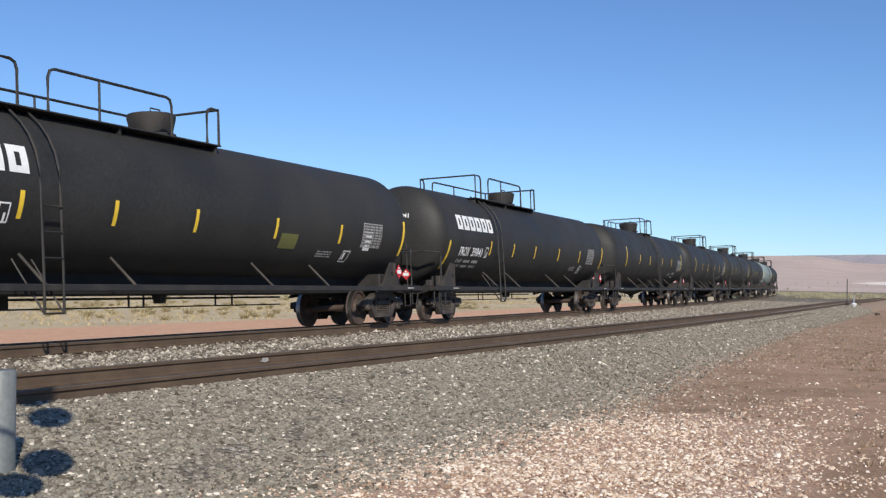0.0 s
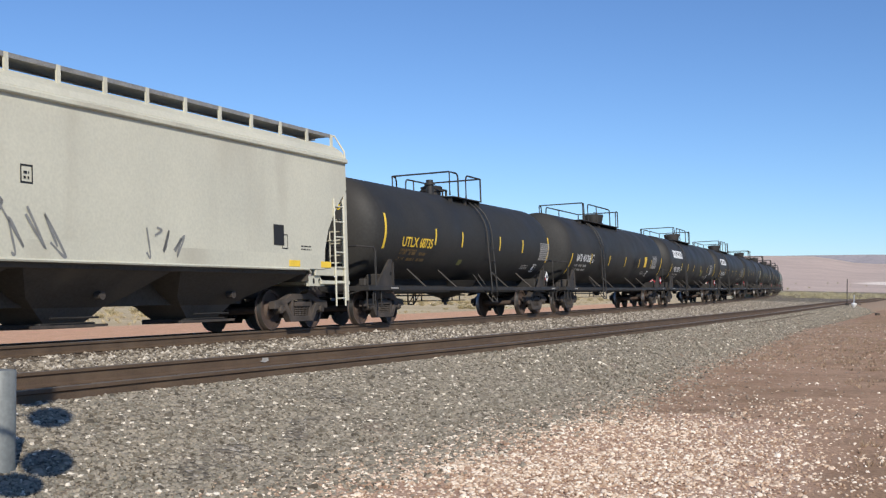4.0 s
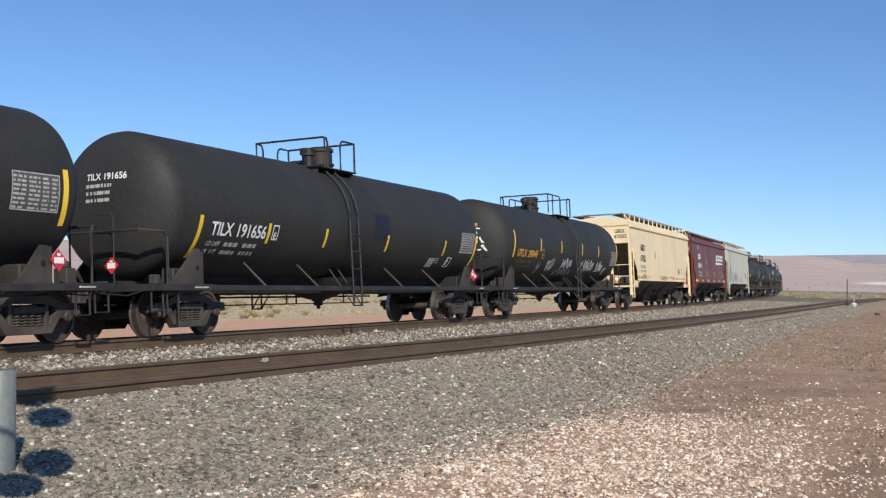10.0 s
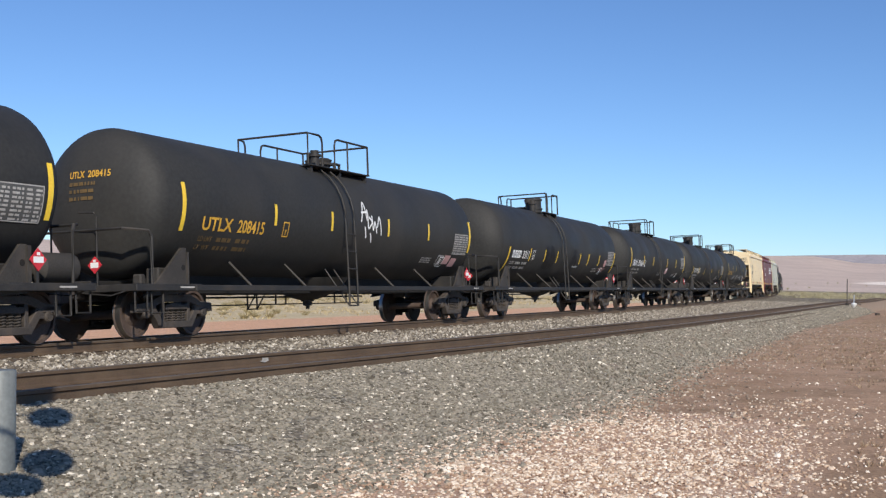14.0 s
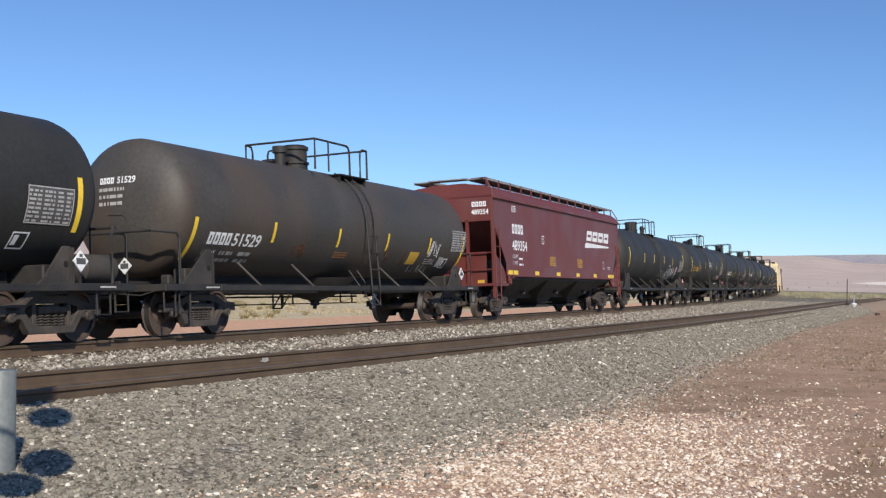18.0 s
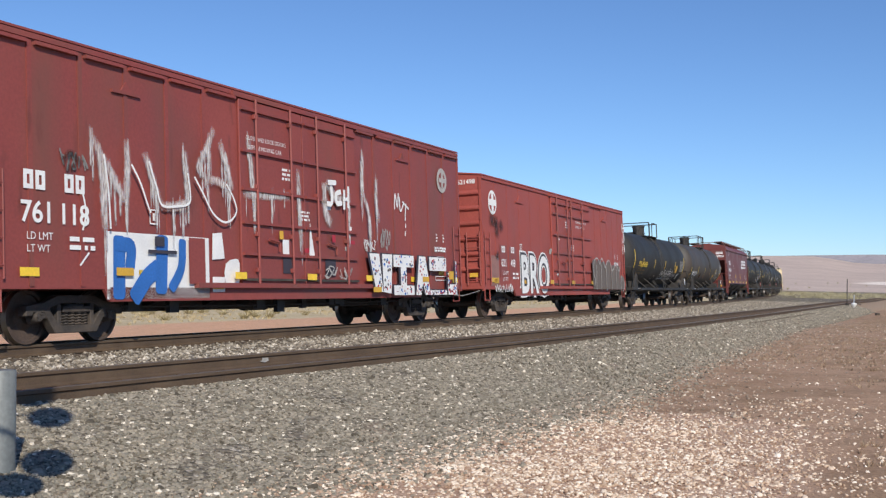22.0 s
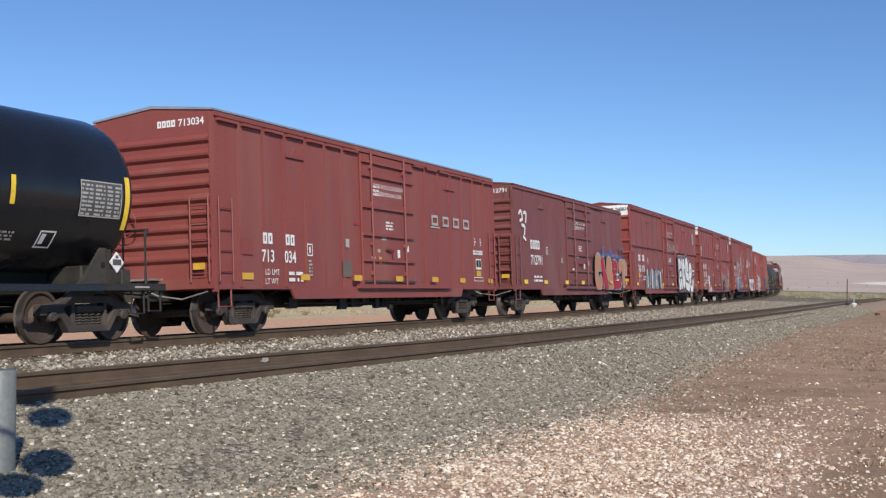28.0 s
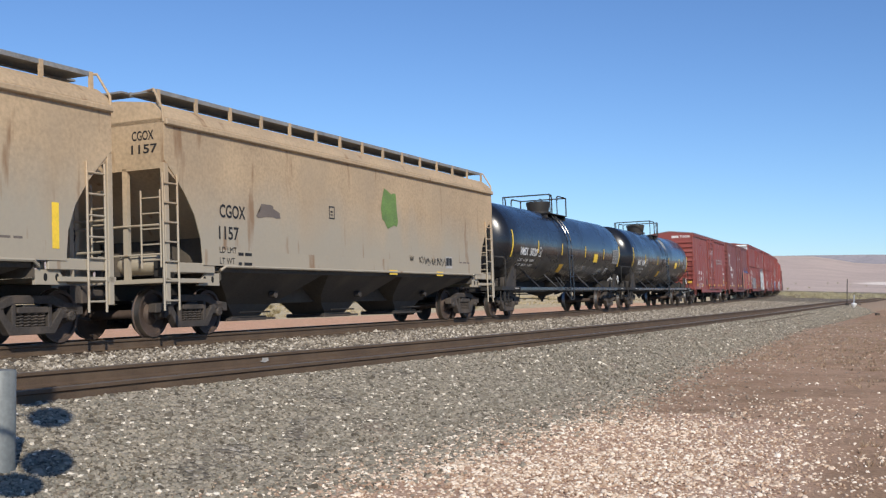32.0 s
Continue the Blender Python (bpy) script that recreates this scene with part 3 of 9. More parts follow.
def make_track(name, label, offset, top, tilt):
    track = tagged(new(name), label, "railway track", kind="structure")
    sg = np.concatenate([np.arange(-40, 90, 1.0), np.arange(90, 420, 3.0)])
    for side in (-0.75, 0.75):
        verts, faces, mats = [], [], []
        k = len(RAIL_PROFILE)
        for s in sg:
            base = -siding(s) if offset else 0.0
            for u, w in RAIL_PROFILE:
                x, y, _ = line(s, base + side + u)
                verts.append((x, y, top + w - (side + 0.75) * tilt))
        for i in range(len(sg) - 1):
            for j in range(k - 1):
                a = i * k + j
                faces.append((a, a + k, a + k + 1, a + 1))
                mats.append(1 if j in (5, 6, 7) else 0)
        me = bpy.data.meshes.new("rail")
        me.from_pydata(verts, [], faces)
        me.materials.append(M_RAIL)
        me.materials.append(M_RAILTOP)
        me.polygons.foreach_set("material_index", mats)
        ob = new("rail", me)
        ob.parent = track
    if offset:
        x, y, h = line(14.4, -siding(14.4) + 0.75 - 0.014)
        part("paint_mark", slab(bmesh.new(), [(-0.10,-0.02),(0.0,-0.035),(0.10,-0.015),(0.08,0.03),(-0.05,0.035)], "y", -0.008, 0.0), M_DIRTYWHITE, track, "white paint daub on the rail", at=pose(x, y, top - 0.10, 0, 0, math.degrees(h)))
    tie = mesh_of("tie", boxes((-0.115, 0.115, -1.3, 1.3, -0.18, 0.0), bevel=0.012), M_TIE)
    plate = mesh_of("tie_plate", boxes((-0.09, 0.09, -0.17, 0.17, 0.0, 0.018)), M_RAIL)
    for i in range(120):
        s = 1.0 + i * 0.52
        base = -siding(s) if offset else 0.0
        x, y, h = line(s, base)
        t_ob = new("tie", tie)
        t_ob.parent = track
        t_ob.matrix_basis = pose(x, y, top - 0.195 - 0.75 * tilt, -math.degrees(tilt), 0, math.degrees(h) + random.uniform(-1, 1))
        for side in (-0.75, 0.75):
            p_ob = new("tie_plate", plate)
            p_ob.parent = t_ob
            p_ob.matrix_basis = pose(0, side, 0)
    return track


main_line = make_track("railway_track", "main line of rusty rails on dark wooden ties in grey ballast", False, 0.0, TILT)
side_line = make_track("railway_track", "brown rusted siding rails half sunk in grey ballast", True, NEAR_Z, 0.0)


# ---------------------------------------------------------------- lettering and painted shapes
def flat_text(body, height, spread=1.0, fat=0.0, squeeze=1.0):
    """A line of lettering in the built-in font, as a bmesh in the plane x, y, left end at 0, foot at 0."""
    cu = bpy.data.curves.new("lettering", "FONT")
    cu.body, cu.size, cu.resolution_u, cu.space_character, cu.offset = body, height / 0.69, 5 if fat else 2, spread, fat
    ob = bpy.data.objects.new("lettering", cu)
    me = bpy.data.meshes.new_from_object(ob)
    bm = bmesh.new()
    bm.from_mesh(me)
    bmesh.ops.scale(bm, vec=(squeeze, 1, 1), verts=bm.verts[:])
    bpy.data.meshes.remove(me)
    bpy.data.objects.remove(ob)
    bpy.data.curves.remove(cu)
    return bm


def flat_bars(count, height, width=0.62, slit=0.22, stroke=0.19):
    """Plain slotted blocks, one for each character of a mark that is not lettered."""
    bm = bmesh.new()
    for i in range(count):
        x = i * height * (width + slit)
        w, t = height * width, height * stroke
        for r in ((x, x + t, 0, height), (x + w - t, x + w, 0, height), (x + t, x + w - t, height - t, height), (x + t, x + w - t, 0, t)):
            rect(bm, *r)
    return bm


def fit_text(body, height, width, bold=0.028):
    """Lettering of a given height and width; "#4" stands for four plain blocks."""
    bm = flat_bars(int(body[1:]), height, 0.68, 0.15, 0.25) if body[0] == "#" else flat_text(body, height, 1.0, height * bold)
    xs = [v.co.x for v in bm.verts]
    k, x0 = width / (max(xs) - min(xs)), min(xs)
    for v in bm.verts:
        v.co.x = (v.co.x - x0) * k
    return bm


def flat_lines(width, height, rows, fill=0.55, seed=1):
    """Rows of small broken bars: writing too small to be read."""
    rnd = random.Random(seed)
    bm = bmesh.new()
    for r in range(rows):
        y = height * (rows - 1 - r) / rows
        x = 0.0
        while x < width * 0.96:
            w = min(width - x, height / rows * rnd.uniform(0.5, 2.4))
            rect(bm, x, x + w, y, y + height / rows * fill)
            x += w + height / rows * rnd.uniform(0.25, 0.7)
    return bm


def rect(bm, x0, x1, y0, y1):
    bm.faces.new([bm.verts.new((x, y, 0)) for x, y in ((x0, y0), (x1, y0), (x1, y1), (x0, y1))])


def flat_rect(w, h):
    bm = bmesh.new()
    rect(bm, 0, w, 0, h)
    return bm


def flat_frame(w, h, t):
    bm = bmesh.new()
    for r in ((0, w, 0, t), (0, w, h - t, h), (0, t, t, h - t), (w - t, w, t, h - t)):
        rect(bm, *r)
    return bm


def flat_poly(pts):
    bm = bmesh.new()
    bm.faces.new([bm.verts.new((x, y, 0)) for x, y in pts])
    bmesh.ops.triangulate(bm, faces=bm.faces[:])
    return bm


def flat_disc(r, n=20):
    return flat_poly([(r * math.cos(2 * math.pi * i / n), r * math.sin(2 * math.pi * i / n)) for i in range(n)])


def ribbon(bm, pts, thick, rnd, z=0.0):
    """A brush stroke along points, as one strip of varying width."""
    last = None
    n = len(pts)
    for i, q in enumerate(pts):
        a, b = pts[max(0, i - 1)], pts[min(n - 1, i + 1)]
        d = Vector((b[0] - a[0], b[1] - a[1], 0))
        nr = Vector((-d.y, d.x, 0)).normalized() if d.length > 1e-6 else Vector((0, 1, 0))
        t = thick * rnd.uniform(0.7, 1.15) / 2
        c = Vector((q[0], q[1], z))
        cur = (bm.verts.new(c - nr * t), bm.verts.new(c + nr * t))
        if last:
            bm.faces.new((last[0], cur[0], cur[1], last[1]))
        last = cur


def smooth_line(nodes, per=6, closed=False):
    """A smooth curve through a few nodes."""
    pts = [Vector((a, b, 0)) for a, b in nodes]
    k, out = len(pts), []
    pick = (lambda i: pts[i % k]) if closed else (lambda i: pts[min(k - 1, max(0, i))])
    for i in range(k if closed else k - 1):
        p0, p1, p2, p3 = pick(i - 1), pick(i), pick(i + 1), pick(i + 2)
        for j in range(per):
            u = j / per
            out.append(0.5 * (2 * p1 + (p2 - p0) * u + (2 * p0 - 5 * p1 + 4 * p2 - p3) * u * u + (3 * p1 - p0 - 3 * p2 + p3) * u ** 3))
    if not closed:
        out.append(pts[-1])
    return out


def strokes(width, height, count, thick, seed, wild=0.3):
    """Quick angular pen strokes side by side, each a shape of its own: a sprayed scrawl that spells nothing."""
    rnd = random.Random(seed)
    out = []
    for c in range(count):
        x0, w = width * c / count, width / count
        up = rnd.random() < 0.5
        nodes = []
        for k in range(rnd.choice((3, 4, 4, 5))):
            nodes.append((x0 + w * (rnd.uniform(-0.1, 0.45) if k % 2 == 0 else rnd.uniform(0.5, 1.15)), height * (rnd.uniform(0.7, 1.0 + wild * 0.3) if up else rnd.uniform(-wild * 0.2, 0.3))))
            up = not up if rnd.random() < 0.8 else up
        pts = [(q.x, q.y) for q in smooth_line(nodes, 5)]
        bm = bmesh.new()
        ribbon(bm, pts, thick, rnd, 0.0006 * (c % 4))
        out.append(bm)
    return out


def fat_line(nodes, thick, grow=0.0, closed=False, dx=0.0, dz=0.0, z=0.0):
    """A thick sprayed line with round ends through a few nodes; grow widens it for an outline behind it."""
    path = smooth_line(nodes, 6, closed)
    m = len(path)
    bm = bmesh.new()
    last = first = None
    caps = 0 if closed else 4
    for k in range(-caps, m + caps):
        c = path[min(m - 1, max(0, k))]
        d = path[(k + 1) % m] - path[(k - 1) % m] if closed else path[min(m - 1, max(1, k + 1))] - path[min(m - 2, max(0, k - 1))]
        d = d.normalized() if d.length > 1e-6 else Vector((0, 1, 0))
        over = (k if k < 0 else max(0, k - m + 1)) / 4
        half = (thick / 2 + grow) * max(0.0, 1 - (abs(over) * 0.97) ** 4) ** 0.25
        c = c + d * over * (thick * 0.42 + grow) + Vector((dx, dz, z + 0.00005 * (k + caps)))
        nr = Vector((-d.y, d.x, 0)) * half
        cur = (bm.verts.new(c - nr), bm.verts.new(c + nr))
        first = first or cur
        if last:
            bm.faces.new((last[0], cur[0], cur[1], last[1]))
        last = cur
    if closed:
        bm.faces.new((last[0], first[0], first[1], last[1]))
    return bm


def soft_line(nodes, thick, seed=1):
    """A fuzzy sprayed line: its paint thins out towards both edges."""
    rnd = random.Random(seed)
    path = smooth_line(nodes, 8)
    m = len(path)
    bm = bmesh.new()
    soft = bm.verts.layers.float.new("soft")
    last = None
    for k, c in enumerate(path):
        d = path[min(m - 1, k + 1)] - path[max(0, k - 1)]
        d = d.normalized() if d.length > 1e-6 else Vector((0, 1, 0))
        nr = Vector((-d.y, d.x, 0)) * thick * rnd.uniform(0.8, 1.15) / 2
        end = min(1.0, 0.2 + 3.0 * min(k, m - 1 - k) / m)
        cur = [bm.verts.new(c + nr * f + Vector((0, 0, 0.0002 * k))) for f in (-1, -0.35, 0.35, 1)]
        for v, f in zip(cur, (0, 1, 1, 0)):
            v[soft] = f * end
        if last:
            for j in range(3):
                bm.faces.new((last[j], cur[j], cur[j + 1], last[j + 1]))
        last = cur
    return bm


def blob(x, y, w, h, seed, n=18, rough=0.18):
    rnd = random.Random(seed)
    k = [rnd.uniform(-1, 1) for _ in range(6)]
    pts = []
    for i in range(n):
        a = 2 * math.pi * i / n
        r = 1 + rough * (k[0] * math.sin(2 * a + k[1] * 3) + k[2] * math.sin(3 * a + k[3] * 3) + 0.6 * k[4] * math.sin(5 * a + k[5] * 3))
        c, s = math.cos(a), math.sin(a)
        e = 0.62   # a rounded box rather than an ellipse
        pts.append((x + w / 2 * r * math.copysign(abs(c) ** e, c), y + h / 2 * r * math.copysign(abs(s) ** e, s)))
    return pts


def fat_shape(x0, w, h, seed, grow=0.0):
    """One fat bent shape of a large sprayed piece: a thick folded band with round ends; it spells nothing."""
    rnd = random.Random(seed)
    nodes = [(rnd.choice((0.2, 0.32)), rnd.uniform(0.02, 0.1))]
    side = 0
    for k in range(rnd.choice((3, 4))):
        side = 1 - side if rnd.random() < 0.75 else side
        nodes.append((rnd.uniform(0.62, 0.80) if side else rnd.uniform(0.18, 0.34), (k + 1) / 4 + rnd.uniform(-0.18, 0.12)))
    nodes.append((rnd.uniform(0.3, 0.75), rnd.uniform(0.86, 0.95)))
    if rnd.random() < 0.6:
        nodes.append((rnd.uniform(0.7, 0.85), rnd.uniform(0.05, 0.4)))
    pts = [Vector((x0 + w * a, h * min(0.9, max(0.1, b)), 0)) for a, b in nodes]
    # a smooth curve through the nodes
    path = []
    for k in range(len(pts) - 1):
        p0, p1, p2, p3 = pts[max(0, k - 1)], pts[k], pts[k + 1], pts[min(len(pts) - 1, k + 2)]
        for u in (q / 6 for q in range(6)):
            path.append(0.5 * (2 * p1 + (p2 - p0) * u + (2 * p0 - 5 * p1 + 4 * p2 - p3) * u * u + (3 * p1 - p0 - 3 * p2 + p3) * u ** 3))
    path.append(pts[-1])
    bm = bmesh.new()
    t = w * 0.235
    last = None
    m = len(path)
    for k in range(-3, m + 3):
        c = path[min(m - 1, max(0, k))]
        d = path[min(m - 1, max(1, k + 1))] - path[min(m - 2, max(0, k - 1))]
        d = d.normalized() if d.length > 1e-6 else Vector((0, 1, 0))
        over = (k if k < 0 else max(0, k - m + 1)) / 3     # rounded caps beyond both ends
        half = t * math.sqrt(max(0.02, 1 - over * over)) * (1 + 0.08 * math.sin(k * 0.7 + seed)) + grow
        c = c + d * over * t * 0.9 + Vector((0, 0, 0.0003 * (k + 3)))
        nr = Vector((-d.y, d.x, 0)) * half
        cur = (bm.verts.new(c - nr), bm.verts.new(c + nr))
        if last:
            bm.faces.new((last[0], cur[0], cur[1], last[1]))
        last = cur
    return bm


def lay(bm, place, cuts=0.0):
    """Bends a flat shape onto a surface: place(x, y) gives the point. cuts: spacing of extra cross cuts."""
    if cuts:
        ys = [v.co.y for v in bm.verts]
        y = math.floor(min(ys) / cuts) * cuts + cuts
        while y < max(ys):
            bmesh.ops.bisect_plane(bm, geom=bm.verts[:] + bm.edges[:] + bm.faces[:], plane_co=(0, y, 0), plane_no=(0, 1, 0))
            y += cuts
    for v in bm.verts:
        q = place(v.co.x, v.co.y)
        q.y -= v.co.z
        v.co = q
    return bm


def on_side(x0, z0, y=-1.5, lift=0.006):
    """Puts flat shapes on the near wall of a car. Reading direction is the car's forward direction."""
    return lambda u, v: Vector((x0 + u, y - lift, z0 + v))


def on_end(y0, z0, x, lift=0.006):
    """On the rear wall: reading runs from the far side towards the near side."""
    return lambda u, v: Vector((x - lift, y0 - u, z0 + v))


def on_tank(x0, v0, r, zc, lift=0.008):
    """On the near flank of a tank; v0 is the arc above the middle line."""
    def f(u, v):
        a = (v0 + v) / r
        return Vector((x0 + u, -(r + lift) * math.cos(a), zc + (r + lift) * math.sin(a)))
    return f


def on_head(y0, z0, xe, depth, r, zc, lift=0.012):
    """On the domed rear head of a tank."""
    def f(u, v):
        y, z = y0 - u, z0 + v
        q = max(0.0, 1 - (y * y + (z - zc) ** 2) / (r * r))
        return Vector((-(xe - depth) - depth * math.sqrt(q) - lift, y, z))
    return f


# ---------------------------------------------------------------- running gear
def spun(bm):
    """Turns what was lathed about x to lie about y."""
    for v in bm.verts:
        v.co = Vector((-v.co.y, v.co.x, v.co.z))
    return bm


def make_gear():
    """The meshes that all trucks share."""
    g = {}
    bm = bmesh.new()
    for s in (-1, 1):
        prof = [(s * 0.675, 0.30), (s * 0.675, 0.482), (s * 0.695, 0.488), (s * 0.712, 0.463), (s * 0.82, 0.450), (s * 0.82, 0.395), (s * 0.775, 0.385), (s * 0.745, 0.22), (s * 0.80, 0.15), (s * 0.84, 0.12), (s * 0.84, 0.0)]
        lathe(bm, prof if s > 0 else prof, 28)
        lathe(bm, [(s * 0.675, 0.30), (s * 0.70, 0.17), (s * 0.66, 0.10)], 28)
    lathe(bm, [(-0.70, 0.10), (-0.3, 0.085), (0.3, 0.085), (0.70, 0.10)], 12)
    spun(bm)
    bmesh.ops.recalc_face_normals(bm, faces=bm.faces[:])
    me = mesh_of("wheelset", bm, [M_WHEEL, M_TREAD], 35)
    for p in me.polygons:
        c = p.center
        if 0.425 < math.hypot(c.x, c.z) and abs(p.normal.y) < 0.75:
            p.material_index = 1
    g["wheelset"] = me
    # cast side frame: an arched top member, a dipped bottom member and pedestal jaws
    bm = bmesh.new()
    slab(bm, [(-1.18, 0.47), (-1.16, 0.64), (-0.78, 0.68), (-0.44, 0.81), (0.44, 0.81), (0.78, 0.68), (1.16, 0.64), (1.18, 0.47), (1.03, 0.47), (0.99, 0.55), (0.74, 0.56), (0.40, 0.67), (-0.40, 0.67), (-0.74, 0.56), (-0.99, 0.55), (-1.03, 0.47)], "y", -0.09, 0.09)
    slab(bm, [(-0.82, 0.60), (-0.66, 0.60), (-0.40, 0.30), (0.40, 0.30), (0.66, 0.60), (0.82, 0.60), (0.50, 0.17), (-0.50, 0.17)], "y", -0.085, 0.085)
    for s in (-1, 1):
        box(bm, s * 0.40 - 0.045, s * 0.40 + 0.045, -0.08, 0.08, 0.24, 0.74)
        box(bm, s * 0.70 - 0.10, s * 0.70 + 0.10, -0.075, 0.075, 0.42, 0.60)
    bmesh.ops.bevel(bm, geom=bm.edges[:], offset=0.012, segments=1, affect="EDGES")
    g["side_frame"] = mesh_of("side_frame", bm, M_TRUCK)
    bm = bmesh.new()
    for x in (-0.24, -0.08, 0.08, 0.24):
        pts = [(x + 0.062 * math.cos(a), -0.02 + 0.06 * math.sin(a), 0.29 + 0.24 * i / 40) for i, a in ((i, i * 2 * math.pi / 8) for i in range(41))]
        tube(bm, pts, 0.016, 4)
    box(bm, -0.34, 0.34, -0.10, 0.08, 0.52, 0.62, 0.01)
    g["springs"] = mesh_of("spring_nest", bm, M_TRUCK)
    bm = bmesh.new()
    lathe(bm, [(-0.09, 0.0), (-0.09, 0.075), (-0.06, 0.095), (0.05, 0.10), (0.10, 0.13), (0.10, 0.0)], 14)
    for k in range(3):
        a = k * 2.094
        lathe(bm, [(-0.105, 0.0), (-0.105, 0.018), (-0.08, 0.018)], 6, Matrix.Translation((0, 0.05 * math.cos(a), 0.05 * math.sin(a))))
    spun(bm)
    g["cap"] = mesh_of("bearing_cap", bm, M_TRUCK)
    g["adapter"] = mesh_of("bearing_adapter", boxes((-0.14, 0.14, -0.09, 0.07, 0.06, 0.17), bevel=0.015), M_TRUCK)
    bm = boxes((-0.19, 0.19, -1.08, 1.08, 0.50, 0.66), bevel=0.02)
    lathe(bm, [(0.0, 0.2), (0.12, 0.2), (0.12, 0.0)], 16, Matrix.Translation((0, 0, 0.64)) @ Matrix.Rotation(-math.pi / 2, 4, "Y"))
    g["bolster"] = mesh_of("truck", bm, M_FRAME)
    bm = boxes((-0.05, 0.05, -0.9, 0.9, 0.36, 0.46))
    for s in (-1, 1):
        box(bm, -0.03, 0.07, s * 0.75 - 0.1, s * 0.75 + 0.1, 0.26, 0.56, 0.01)
    g["brake"] = mesh_of("brake_beam", bm, M_FRAME)
    # knuckle coupler and hose
    bm = boxes((0.0, 0.62, -0.08, 0.08, -0.10, 0.08), bevel=0.02)
    slab(bm, [(0.55, -0.16), (0.60, 0.16), (0.78, 0.17), (0.88, 0.08), (0.80, 0.02), (0.74, -0.02), (0.84, -0.10), (0.80, -0.18)], "z", -0.17, 0.15)
    g["coupler"] = mesh_of("coupler", bm, M_TRUCK, 35)
    bm = tube(bmesh.new(), [(-0.05, -0.34, -0.05), (0.25, -0.36, -0.2), (0.5, -0.38, -0.42), (0.8, -0.38, -0.48)], 0.028, 6)
    g["hose"] = mesh_of("air_hose", bm, M_FRAME, True)
    return g


GEAR = make_gear()
WHEELS = []            # (wheelset, its place along the truck)


def add_truck(car, x):
    tr = part("truck", GEAR["bolster"], None, car, at=pose(x, 0, 0))
    for s in (-1, 1):
        part("side_frame", GEAR["side_frame"], None, tr, at=pose(0, s * 1.0, 0, 0, 0, 0 if s < 0 else 180))
        part("spring_nest", GEAR["springs"], None, tr, at=pose(0, s * 1.0, 0, 0, 0, 0 if s < 0 else 180))
        for a in (-0.89, 0.89):
            part("bearing_cap", GEAR["cap"], None, tr, at=pose(a, s * 1.02, 0.457, 0, 0, 0 if s < 0 else 180))
            part("bearing_adapter", GEAR["adapter"], None, tr, at=pose(a, s * 1.0, 0.457, 0, 0, 0 if s < 0 else 180))
    for a in (-0.89, 0.89):
        w = part("wheelset", GEAR["wheelset"], None, tr, at=pose(a, 0, 0.457))
        WHEELS.append((w, a))
        part("brake_beam", GEAR["brake"], None, tr, at=pose(a * 0.38, 0, 0, 0, 0, 0 if a > 0 else 180))
    return tr


def add_ends(car, length, back, fore):
    for s in (-1, 1):
        part("coupler", GEAR["coupler"], None, car, at=pose(s * (length / 2 - 0.82) + (back if s < 0 else fore), 0, 0.86, 0, 0, 0 if s > 0 else 180))
        part("air_hose", GEAR["hose"], None, car, at=pose(s * (length / 2 - 0.82) + (back if s < 0 else fore), 0, 0.86, 0, 0, 0 if s > 0 else 180))


TRAIN = []


def new_car(name, label, rear, front, trucks, back=0.0, fore=0.0):
    """An empty base for a car that couples at rear and front (metres along the train), its ends shifted ahead by back and fore."""
    car = tagged(new(name), label, "freight car", "cars of the train")
    TRAIN.append((car, (rear + front) / 2, trucks / 2))
    for s in (-1, 1):
        add_truck(car, s * trucks / 2 + (back if s < 0 else fore))
    add_ends(car, front - rear, back, fore)
    return car


def ladder(car, material, x0, x1, z0, z1, y, rungs, r=0.022, axis="x", name="ladder"):
    """Two stiles and rungs, on a side (axis x) or on an end wall (axis y, where x0, x1 are y values and y is x)."""
    bm = bmesh.new()
    put = (lambda u, z: (u, y, z)) if axis == "x" else (lambda u, z: (y, u, z))
    for u in (x0, x1):
        tube(bm, [put(u, z0), put(u, z1)], r, 5)
    for i in range(rungs):
        z = z0 + (z1 - z0) * (i + 0.5) / rungs
        tube(bm, [put(x0, z), put(x1, z)], r * 0.8, 5)
    return part(name, bm, material, car)


# ---------------------------------------------------------------- tank cars
def finish_tank(car, extras, place):
    for nm, bm, x, v, mat in extras:
        part(nm, lay(bm, place(x, v), 0.12), mat, car)
    return car


